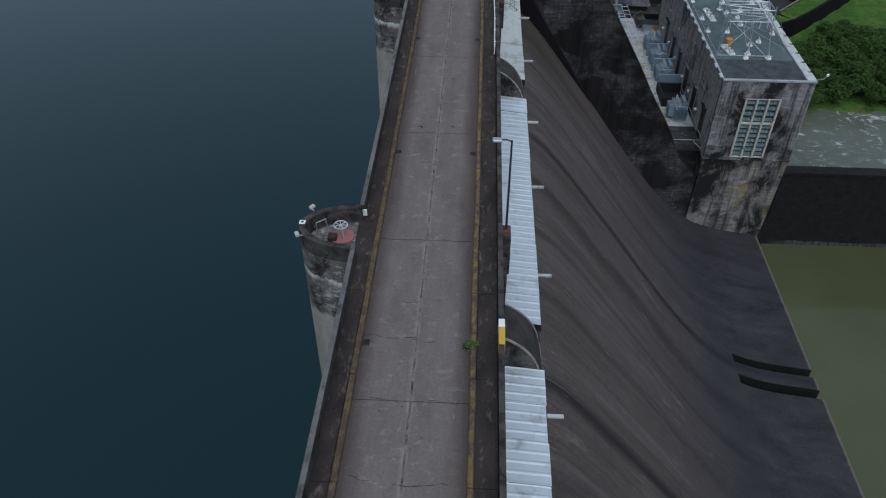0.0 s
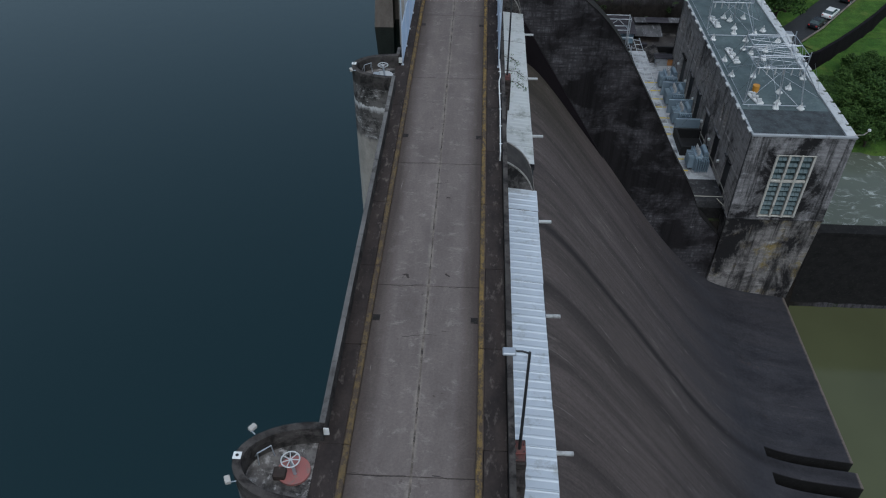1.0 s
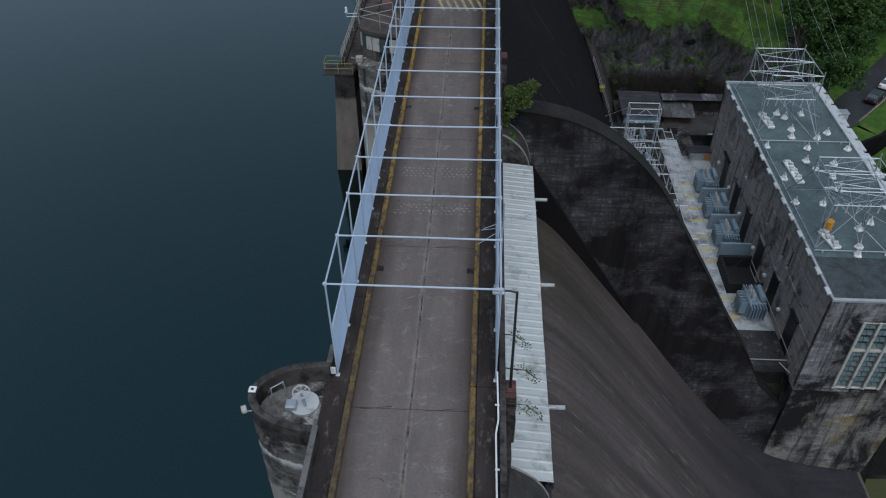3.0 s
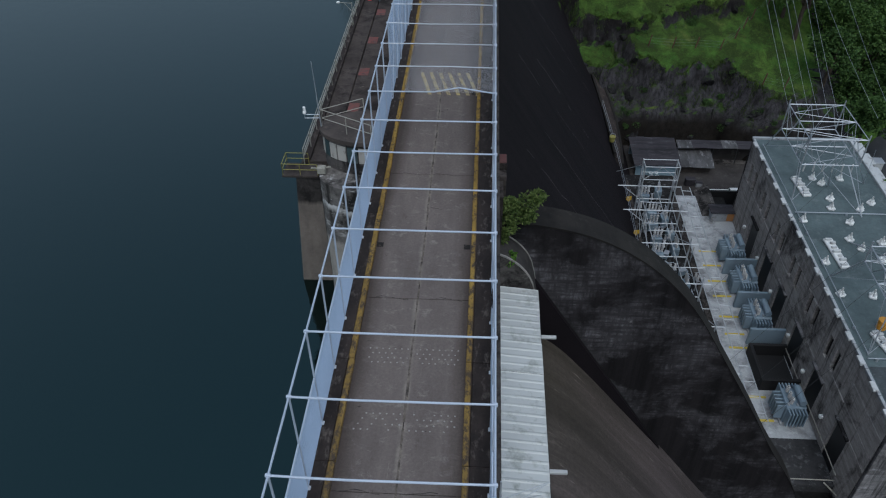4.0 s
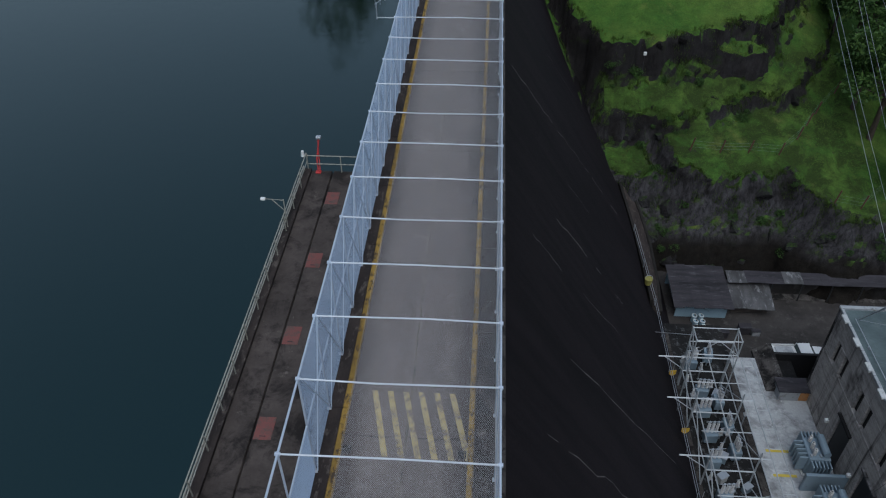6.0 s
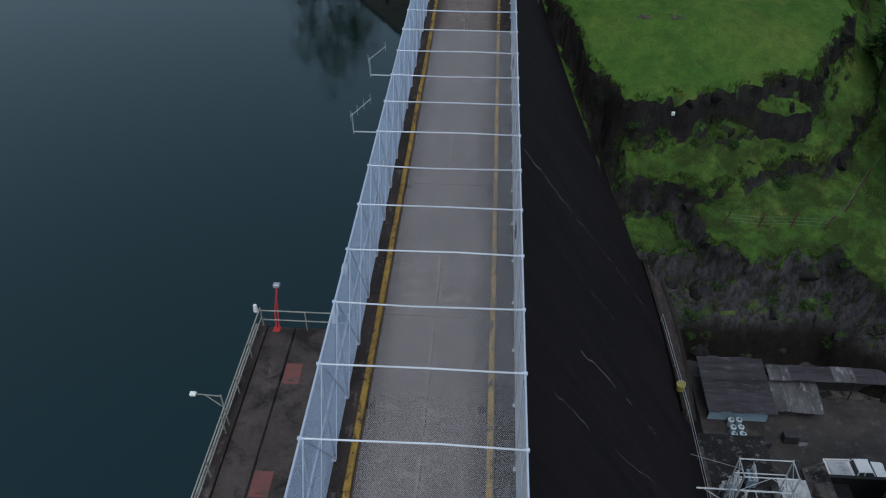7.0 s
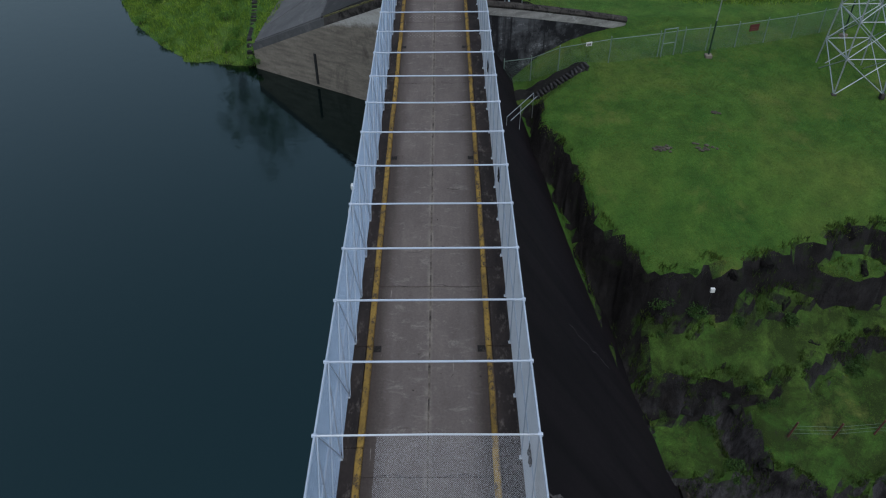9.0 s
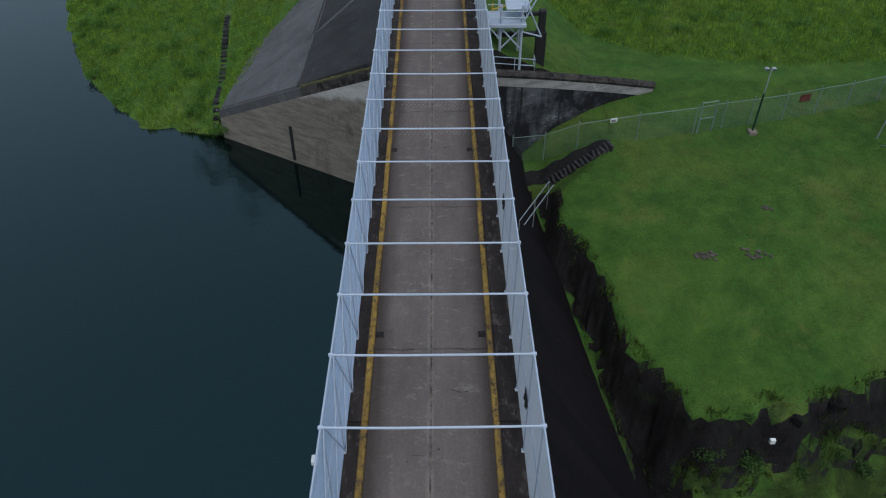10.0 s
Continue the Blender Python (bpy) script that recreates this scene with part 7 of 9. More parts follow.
def transformer(yy):
    th = thing("transformer", "blue-grey power transformer with radiator fins and bushings", "transformer", Matrix.Translation((30.35, yy, YARD)), "power transformers")
    part("tank", block(bmesh.new(), -0.95, 0.75, -1.1, 1.1, 0.15, 2.1, 0.06), M["blue_grey"], th)
    part("plinth", block(bmesh.new(), -1.1, 0.9, -1.3, 1.3, 0, 0.15, 0.02), M["yard"], th)
    fin = mesh_of("fin", block(bmesh.new(), -0.06, 0.06, -0.35, 0.35, 0.4, 2.0, 0.02), M["blue_grey"])
    for s in (-1, 1):
        for k in range(6):
            f = part("fin", fin, None, th)
            f.location = (-0.8 + 0.28 * k, s * 1.45, 0)
    for k in range(5):
        f = part("fin", fin, None, th)
        f.matrix_basis = pose(-1.3, -0.8 + 0.4 * k, 0, 0, 0, 90)
    part("conservator", tube(bmesh.new(), (0.35, -0.95, 2.5), (0.35, 0.95, 2.5), 0.3, 12), M["blue_grey"], th)
    for k in range(3):
        bm = tube(bmesh.new(), (-0.5, -0.65 + 0.65 * k, 2.1), (-0.55, -0.65 + 0.65 * k, 3.0), 0.07, 6)
        for j in range(4):
            disc(bm, (-0.52, -0.65 + 0.65 * k, 2.2 + 0.18 * j), 0.16, 0.06, 8)
        part("bushing", bm, M["porcelain"], th)
    for k in range(6):
        part("top_fitting", block(bmesh.new(), -0.85 + 0.25 * k, -0.68 + 0.25 * k, -0.9 + 0.28 * (k % 3), -0.6 + 0.5 * (k % 3), 2.08, 2.24, 0.03), M["galv"], th)


for yy in (110.7, 105.6, 100.5, 89.7):
    transformer(yy)
for yy in (108.2, 103.1, 98.0):
    bm = block(bmesh.new(), 28.7, 32.0, yy - 0.14, yy + 0.14, YARD, YARD + 2.1, 0.03)
    solid("blast_wall", bm, M["blue_grey"], "blue-grey wall between two transformers", "wall", "", "blast walls")
pw = bmesh.new()
block(pw, 28.4, 31.9, 96.5, 96.8, YARD, YARD + 1.4), block(pw, 28.4, 31.9, 92.2, 92.5, YARD, YARD + 1.4), block(pw, 28.4, 28.7, 92.5, 96.5, YARD, YARD + 1.4)
box(pw, 28.7, 31.9, 92.5, 96.5, YARD, YARD + 0.05)
solid("empty_bay", pw, M["black"], "black empty transformer bay with low black walls", "bay")
for yy in (111.8, 109.4, 106.9, 104.6, 101.6, 99.2, 97.4, 91.4, 88.8):
    bm = block(bmesh.new(), 27.0, 28.9, yy - 0.13, yy + 0.13, YARD, YARD + 0.03, 0.006)
    solid("yellow_strip", bm, M["yellow_bright"], "yellow painted strip on the yard floor", "floor marking", "", "yellow strips")
cw = pipe(bmesh.new(), [(31.8, 82.7, -30.9), (31.8, 97, -30.9)], 0.05)
pipe(cw, [(28.0, 82.6, -31.4), (31.8, 82.6, -31.4)], 0.05), pipe(cw, [(31.0, 82.5, -31.6), (32.2, 81.6, -32.4)], 0.06)
solid("front_pipe_rail", cw, M["rail_pale"], "pale pipes at the front edge of the yard", "pipe")
# small houses at the back of the yard
kk = thing("kiosk", "low pale kiosk with an orange end panel and flat roof", "kiosk", Matrix.Translation((30.75, 118.05, YARD)))
part("body", block(bmesh.new(), -1.3, 1.2, -0.75, 0.75, 0, 1.2, 0.03), M["trim_grey"], kk)
part("end_panel", block(bmesh.new(), 0.45, 1.22, -0.78, -0.73, 0.1, 1.1, 0.01), M["orange"], kk, "faded orange panel")
part("roof", block(bmesh.new(), -1.5, 1.32, -0.88, 0.88, 1.2, 1.3, 0.03), M["roof_old"], kk)
en = prism(bmesh.new(), [(28.7, YARD - 0.3), (28.7, YARD), (29.9, YARD + 0.95), (30.25, YARD + 0.95), (30.25, YARD - 0.3)], 118.3, 123.4)
solid("sloping_kerb_wall", en, M["pier_plain"], "pale stained sloping wall at the back of the yard", "wall")
en = block(bmesh.new(), 30.26, 36.5, 122.1, 122.4, LOWYARD, YARD + 0.9, 0.03)
solid("enclosure_wall", en, M["black"], "soot-black low wall behind the yard kiosk", "wall")
solid("pit_floor", block(bmesh.new(), 30.26, 32.0, 119.0, 122.1, YARD, YARD + 0.03, 0.01), M["inky"], "near-black floor patch behind the kiosk", "floor patch")


def pickup(x, y, turn):
    th = thing("pickup_truck", "white double-cab pickup with a loaded bed, parked behind the yard wall", "pickup truck", pose(x, y, LOWYARD, 0, 0, turn))
    low = [(-2.55, 0.45), (-2.55, 1.0), (0.1, 1.02), (1.4, 1.05), (2.4, 0.95), (2.55, 0.8), (2.55, 0.45)]
    bm = prism(bmesh.new(), low, -0.88, 0.88, "y")
    bmesh.ops.bevel(bm, geom=bm.edges[:], offset=0.05, segments=1, affect="EDGES")
    part("body", bm, M["car_white"], th)
    for s in (-1, 1):
        part("bed_side", block(bmesh.new(), -2.55, -0.3, s * 0.86 - 0.05, s * 0.86 + 0.05, 1.0, 1.25, 0.02), M["car_white"], th)
        part("headlight", block(bmesh.new(), 2.45, 2.57, s * 0.65 - 0.16, s * 0.65 + 0.16, 0.68, 0.84, 0.02), M["white"], th)
    part("tailgate", block(bmesh.new(), -2.58, -2.48, -0.82, 0.82, 1.0, 1.25, 0.02), M["car_white"], th)
    part("load", block(bmesh.new(), -2.3, -0.6, -0.7, 0.7, 1.0, 1.16, 0.06), M["yard"], th, "heaped pale load")
    bm = bmesh.new()
    b4 = [bm.verts.new((q, s * 0.82, 1.02)) for q in (-0.3, 1.5) for s in (-1, 1)]
    t4 = [bm.verts.new((q, s * 0.66, 1.58)) for q in (-0.15, 0.85) for s in (-1, 1)]
    for f in ((0, 1, 5, 4), (2, 6, 7, 3), (0, 4, 6, 2), (1, 3, 7, 5)):
        bm.faces.new([(b4 + t4)[i] for i in f])
    bmesh.ops.recalc_face_normals(bm, faces=bm.faces[:])
    part("cabin_glass", bm, M["glass"], th)
    for q in (-0.24, 0.32, 0.95):
        for s in (-1, 1):
            part("pillar", tube(bmesh.new(), (q - 0.05 + (0.4 if q > 0.9 else 0), s * 0.83, 1.02), (q, s * 0.68, 1.58), 0.05, 5), M["car_white"], th)
    part("roof", block(bmesh.new(), -0.22, 0.95, -0.68, 0.68, 1.55, 1.63, 0.03), M["car_white"], th)
    for wx in (-1.6, 1.6):
        for s in (-1, 1):
            w = part("wheel", tube(bmesh.new(), (wx, s * 0.7, 0.36), (wx, s * 0.92, 0.36), 0.36, 14), M["black"], th)
            part("rim", tube(bmesh.new(), (wx, s * 0.92, 0.36), (wx, s * 0.935, 0.36), 0.2, 10), M["galv"], w)


pickup(33.9, 124.5, 2)


def shed(x0, x1, y0, y1, zf, zb, roof_mat, wall_mat, label, group):
    th = thing("shed", label, "shed", group=group)
    n = max(2, round((x1 - x0) / 1.0))
    for i in range(n):
        a, b = x0 + (x1 - x0) * i / n, x0 + (x1 - x0) * (i + 1) / n
        bm = prism(bmesh.new(), [(y0, zf), (y1, zb), (y1, zb + 0.05), (y0, zf + 0.05)], a, b + 0.05, "x")
        o = part("roof_sheet", bm, roof_mat, th)
        o.location = (0, random.uniform(-0.08, 0.08), 0.012 * (i % 2))
    part("front_wall", box(bmesh.new(), x0 + 0.45, x1 - 0.3, y0 + 0.75, y0 + 0.85, LOWYARD, zf), wall_mat, th)
    part("back_wall", box(bmesh.new(), x0 + 0.3, x1 - 0.3, y1 - 0.45, y1 - 0.35, LOWYARD, zb), wall_mat, th)
    for x in (x0 + 0.75, x1 - 0.4):
        part("side_wall", box(bmesh.new(), x, x + 0.1, y0 + 0.85, y1 - 0.45, LOWYARD, min(zf, zb)), wall_mat, th)
    return th


shed(22.4, 28.4, 129.15, 135.4, -32.3, -31.9, M["roof_old"], M["shed_blue"], "long shed with a dark old sheet roof and blue wall", "yard sheds")
shed(28.42, 32.95, 130.15, 133.7, -33.15, -32.35, M["roof_pale"], M["deck"], "lean-to with a pale rusting sheet roof", "yard sheds")
bw = bmesh.new()
block(bw, 28.5, 46, 134.0, 134.4, LOWYARD, -31.9)
solid("back_wall", bw, M["lowyard"], "low dark concrete wall behind the yard", "wall", "structure")
cs = thing("canopy_strip", "long narrow roof of old dark sheets along the back wall", "canopy")
for i in range(9):
    bm = prism(bmesh.new(), [(132.72, -31.78), (134.45, -31.62), (134.45, -31.57), (132.72, -31.73)], 28.5 + 1.95 * i, 28.5 + 1.95 * (i + 1) + 0.04, "x")
    o = part("roof_sheet", bm, M["roof_pale"] if i in (0, 3) else M["roof_old"], cs)
    o.location = (0, random.uniform(-0.06, 0.06), 0.012 * (i % 2))
for i in range(5):
    part("post", box(bmesh.new(), 33.2 + 3.1 * i, 33.3 + 3.1 * i, 132.9, 133.0, LOWYARD, -31.8), M["dark_steel"], cs)
sl = block(bmesh.new(), 33.0, 46, 133.0, 133.9, LOWYARD, LOWYARD + 0.12, 0.02)
solid("back_kerb", sl, M["pier_plain"], "pale worn kerb under the canopy", "kerb")
for x, yy in ((24.7, 129.3), (25.4, 129.35), (24.7, 128.5), (25.4, 128.55), (24.65, 127.75), (25.4, 127.8)):
    bm = tube(bmesh.new(), (0, 0, 0), (0, 0, 0.78), 0.28, 14)
    ob = solid("white_drum", bm, M["shed_blue"], "white plastic drum standing before the blue shed", "drum", "", "white drums")
    ob.location = (x, yy, LOWYARD)
    part("rim", ring(bmesh.new(), (0, 0, 0.8), 0.25, 0.03, "z", 14), M["white"], ob)
    part("cap", disc(bmesh.new(), (0.08, 0.05, 0.78), 0.09, 0.04, 10), M["dark_steel"], ob)
for x, yy, s in ((29.5, 127.9, 0.6), (30.6, 127.6, 0.4), (27.2, 127.2, 0.5)):
    bm = block(bmesh.new(), -s, s, -s * 0.6, s * 0.6, 0, s * 1.6, 0.05)
    ob = solid("crate", bm, M["trim_grey"] if s < 0.5 else M["roof_old"], "weathered crate standing before the sheds", "crate", "", "yard crates")
    ob.location = (x, yy, LOWYARD)
    part("lid", block(bmesh.new(), -s - 0.03, s + 0.03, -s * 0.6 - 0.03, s * 0.6 + 0.03, s * 1.6, s * 1.6 + 0.05, 0.01), M["roof_old"], ob)
for yy in (101.5, 92.8, 89.0, 85.3):
    wire = tube(bmesh.new(), (33.4, yy + 2, -17.4), (24.6, yy - 1, -28.0), 0.014, 4)
    solid("cable", wire, M["dark_steel"], "thin overhead cable from roof gantry to yard", "cable", "", "overhead cables")

# ---- end of the dam ----
def slope_z(x):
    return -0.55 + 0.58 * (x + 3.3)


for name, mat, lab, c0, c1 in (("slope_paving", "paving", "pale grey concrete paving on the reservoir slope", 0, 2), ("slope_paving", "paving_wet", "dark wet concrete paving panel beside the road", 2, 4)):
    for k0, k1 in ((0, 4), (4, 12)):
        pv, rows = bmesh.new(), []
        for k in range(k0, k1 + 1):
            u = k / 12
            left = (-17.35 + 3.4 * u ** 1.4, 179.56 + 26 * u)
            mid = (-10.05 + 0.3 * u, 175.0 + 30 * u)
            right = (-3.35, 171.2 + 36 * u)
            if k == k0:
                left, mid, right = ((p[0], p[1] + 0.03) for p in (left, mid, right))
            row = (left, ((left[0] + mid[0]) / 2, (left[1] + mid[1]) / 2), mid, ((mid[0] + right[0]) / 2, (mid[1] + right[1]) / 2), right)
            rows.append([pv.verts.new((x + (0.02 if c == c0 else 0), y, slope_z(x) + 0.13)) for c, (x, y) in enumerate(row) if c0 <= c <= c1])
        for r0, r1 in zip(rows, rows[1:]):
            for q in range(2):
                pv.faces.new((r0[q], r0[q + 1], r1[q + 1], r1[q]))
        ext = bmesh.ops.extrude_face_region(pv, geom=pv.faces[:])
        bmesh.ops.translate(pv, verts=[v for v in ext["geom"] if isinstance(v, bmesh.types.BMVert)], vec=(0, 0, -0.5))
        bmesh.ops.recalc_face_normals(pv, faces=pv.faces[:])
        solid(name, pv, M[mat], lab, "paving", "structure")
jt = bmesh.new()
pipe(jt, [(-9.95, 175.6, slope_z(-9.95) + 0.1), (-9.8, 183.6, slope_z(-9.7) + 0.12), (-3.6, 189.5, slope_z(-3.6) + 0.12)], 0.1, 6)
pipe(jt, [(-9.7, 183.6, slope_z(-9.7) + 0.12), (-9.6, 196, slope_z(-9.6) + 0.12)], 0.06, 6)
pipe(jt, [(-16.2, 182.2, slope_z(-16.2) + 0.1), (-9.7, 183.6, slope_z(-9.7) + 0.12)], 0.07, 6)
solid("paving_joints", jt, M["paving"], "raised joints between the slope paving panels", "joint", "structure")
cp = bmesh.new()
for a, b in (((-17.45, 179.16, -9.3), (-9.7, 174.47, -4.95)), ((-9.7, 174.47, -4.95), (-3.1, 170.47, -1.35))):
    a, b = Vector(a), Vector(b)
    n = Vector((b.y - a.y, a.x - b.x, 0)).normalized() * -0.5
    vs = [cp.verts.new(p) for p in (a, b, b + n, a + n)] + [cp.verts.new(p + Vector((0, 0, 0.72))) for p in (a, b, b + n, a + n)]
    for f in ((0, 1, 5, 4), (1, 2, 6, 5), (2, 3, 7, 6), (3, 0, 4, 7), (4, 5, 6, 7)):
        cp.faces.new([vs[i] for i in f])
    bmesh.ops.recalc_face_normals(cp, faces=cp.faces[:])
    low_part = a.x < -12
    solid("abutment_coping", cp, M["paving" if low_part else "parapet"], "grey concrete coping on the abutment wall" if low_part else "dark mossy concrete coping on the abutment wall", "coping", "structure")
    cp = bmesh.new()
mo = bmesh.new()
for i in range(60):
    r6 = random.Random(i)
    u = i / 59
    x, y, z = -9.6 + 6.3 * u, 174.75 - 3.85 * u, -4.2 + 3.45 * u
    w = r6.uniform(0.08, 0.22)
    block(mo, x - 0.12, x + 0.12, y - w, y + w, z - 0.04, z + r6.uniform(0.02, 0.07), 0.02)
solid("moss_strip", mo, M["moss"], "yellowish moss growing along the top of the coping", "moss", "stuff")
wp = bmesh.new()
box(wp, -0.13, 0.13, -0.05, 0.05, -3.0, 0)
ob = solid("weep_groove", wp, M["black"], "dark drain slot in the abutment wall", "drain")
ob.matrix_world = pose(-10.97, 175.22, -7.85, 0, 0, -31.2)

# wing wall towards the lawn
ww = bmesh.new()
tops = [(3.2, 173.4, -2.75), (8.0, 175.3, -3.95), (12.9, 177.25, -5.3), (17.6, 179.1, -6.7)]
fr = [ww.verts.new(p) for p in tops]
bk2 = [ww.verts.new((x - 0.15, y + 0.45, z)) for x, y, z in tops]
lo = [ww.verts.new((x, y, -14)) for x, y, z in tops]
lob = [ww.verts.new((x - 0.15, y + 0.45, -14)) for x, y, z in tops]
for i in range(3):
    ww.faces.new((lo[i], lo[i + 1], fr[i + 1], fr[i])), ww.faces.new((fr[i], fr[i + 1], bk2[i + 1], bk2[i])), ww.faces.new((bk2[i], bk2[i + 1], lob[i + 1], lob[i]))
ww.faces.new((lo[3], lob[3], bk2[3], fr[3]))
bmesh.ops.recalc_face_normals(ww, faces=ww.faces[:])
wb = bmesh.new()
for a, b in zip(tops, tops[1:]):
    vs = []
    for p in (a, b):
        vs.append([wb.verts.new((p[0] + 0.02, p[1] + dy, p[2] + dz)) for dy, dz in ((-0.05, -0.75), (0.1, -0.75), (0.1, -0.02), (-0.05, -0.02))])
    for k in range(4):
        wb.faces.new((vs[0][k], vs[0][(k + 1) % 4], vs[1][(k + 1) % 4], vs[1][k]))
bmesh.ops.recalc_face_normals(wb, faces=wb.faces[:])
solid("wing_band", wb, M["wing_band"], "pale concrete band below the wing wall coping", "trim", "structure")
solid("wing_wall", ww, M["wing"], "stained grey wing wall at the end of the dam", "retaining wall", "structure")
wc = bmesh.new()
for (a, b) in zip(tops, tops[1:]):
    tube(wc, (a[0], a[1] + 0.22, a[2] + 0.1), (b[0], b[1] + 0.22, b[2] + 0.1), 0.34, 8)
solid("wing_coping", wc, M["parapet"], "dark rounded coping on the wing wall", "coping", "structure")

# concrete side channel where the dam meets the hill
CHAN = [(19.0, 126.0, -28.6), (18.9, 131.0, -28.6), (18.7, 136.0, -28.4), (18.2, 140.0, -27.6), (17.4, 143.2, -26.2)]
OUTER = [(20.3, 126.5, -30.6), (20.6, 131.0, -30.4), (20.5, 136.0, -29.8), (19.8, 140.0, -28.6), (18.6, 143.6, -26.8)]


def ribbon(a, b, thick):
    bm, rows = bmesh.new(), []
    for p, q in zip(a, b):
        rows.append([bm.verts.new(v) for v in (p, q, (q[0], q[1], q[2] - thick), (p[0], p[1], p[2] - thick))])
    for r0, r1 in zip(rows, rows[1:]):
        for k in range(4):
            bm.faces.new((r0[k], r0[(k + 1) % 4], r1[(k + 1) % 4], r1[k]))
    bm.faces.new(rows[0][::-1]), bm.faces.new(rows[-1])
    bmesh.ops.recalc_face_normals(bm, faces=bm.faces[:])
    return bm


solid("channel_floor", ribbon(CHAN, OUTER, 1.5), M["walk"], "dark sloping concrete gutter where the dam meets the hillside", "gutter", "structure")
for pts in (CHAN, OUTER):
    lip = ribbon([(x - 0.14, y, z + 0.22) for x, y, z in pts], [(x + 0.14, y, z + 0.22) for x, y, z in pts], 1.2)
    solid("channel_kerb", lip, M["wall_top"], "low dark concrete kerb along the hillside gutter", "kerb wall", "structure")

# stepped drain, handrail, fence
rs = random.Random(8)
for i in range(16):
    u = i / 15
    x, y = 8.5 + 4.4 * u, 170.3 + 1.4 * u
    bm = block(bmesh.new(), -0.4, 0.4, -0.12, 0.12, -0.4, 0.12, 0.05)
    ob = solid("step_stone", bm, M["paving_wet"], "rough dark step stone beside the lawn", "stone", "", "step stones")
    ob.matrix_world = pose(x, y, -9.75 + 2.3 * u, rs.uniform(-8, 8), rs.uniform(-8, 8), 105 + rs.uniform(-15, 15))
so = bmesh.new()
grid = []
for i in range(19):
    row = []
    for j in range(7):
        x = 5.4 + 7.6 * i / 18 + 0.15 * math.sin(j * 2.1 + i)
        y = 170.45 + 0.318 * (x - 8.5) + (0.32 * j) * (1 - 0.5 * (i / 18) ** 2) + 0.12 * math.sin(i * 1.7 + j)
        row.append(so.verts.new((x, y, ground_z(x, y) + 0.05)))
    grid.append(row)
for ra, rb2 in zip(grid, grid[1:]):
    for j in range(6):
        so.faces.new((ra[j], rb2[j], rb2[j + 1], ra[j + 1]))
solid("bare_soil", so, M["inky"], "dark bare soil beside the step stones", "soil", "structure")
hr = pipe(bmesh.new(), [(5.4, 161.8, -6.9), (8.1, 168.0, -8.15)], 0.035)
pipe(hr, [(5.7, 161.7, -7.15), (8.4, 167.9, -8.4)], 0.035), pipe(hr, [(8.1, 168.0, -10.5), (8.1, 168.0, -8.15)], 0.03), pipe(hr, [(5.4, 161.8, -8.4), (5.4, 161.8, -6.9)], 0.03), pipe(hr, [(6.75, 164.9, -10.5), (6.75, 164.9, -7.5)], 0.03)
solid("hand_rail", hr, M["galv"], "grey pipe handrail down the dam edge", "handrail")


def fence_line(name, pts, h, step, mesh_gap, label, post_mat, lean=0.0):
    th = thing(name, label, "fence")
    for a, b in zip(pts, pts[1:]):
        a, b = Vector(a), Vector(b)
        n = max(1, round((b - a).length / step))
        for i in range(n):
            p, q = a + (b - a) * i / n, a + (b - a) * (i + 1) / n
            p = Vector((p.x, p.y, ground_z(p.x, p.y)))
            q = Vector((q.x, q.y, ground_z(q.x, q.y)))
            part("post", tube(bmesh.new(), p - Vector((0, 0, 0.2)), p + Vector((lean * 0.3, 0, h + 0.25)), 0.045 if mesh_gap else 0.075), post_mat, th)
            if mesh_gap:
                part("rail", tube(bmesh.new(), p + Vector((0, 0, h)), q + Vector((0, 0, h)), 0.03), post_mat, th)
                d = (q - p)
                ln = math.hypot(d.x, d.y)
                me = wire_panel("mesh_panel", ln, h - 0.05, mesh_gap, 0.0028)
                me.materials.clear(), me.materials.append(M["fence_wire"])
                for v in me.vertices:
                    v.co.z += d.z * v.co.y / ln
                o = part("mesh_panel", me, None, th)
                o.matrix_world = Matrix.Translation(p) @ pose(0, 0, 0, 0, 0, math.degrees(math.atan2(-d.x, d.y)))
            else:
                for z in (0.4, 0.8, 1.2):
                    part("wire", tube(bmesh.new(), p + Vector((0, 0, z)), q + Vector((0, 0, z)), 0.008, 3), M["fence_wire"], th)
    return th


fence_line("lawn_fence", [(6.0, 173.4, 0), (10.7, 172.8, 0), (15.0, 172.6, 0), (19.4, 173.4, 0), (24.0, 174.7, 0), (41.6, 180.8, 0), (55, 185.5, 0)], 2.15, 3.0, 0.11, "green-grey chain-link fence across the lawn", M["fence_post"])
gt = thing("fence_gate", "narrow steel gate frame in the lawn fence", "gate", Matrix.Translation((20.3, 173.6, ground_z(20.3, 173.6))))
for x in (-0.6, 0.6):
    part("gate_post", tube(bmesh.new(), (x, 0.3 * x, -0.1), (x, 0.3 * x, 2.55), 0.06), M["fence_post"], gt)
part("top_bar", tube(bmesh.new(), (-0.6, -0.18, 2.5), (0.6, 0.18, 2.5), 0.05), M["fence_post"], gt)
part("mid_bar", tube(bmesh.new(), (-0.6, -0.18, 1.2), (0.6, 0.18, 1.2), 0.04), M["fence_post"], gt)
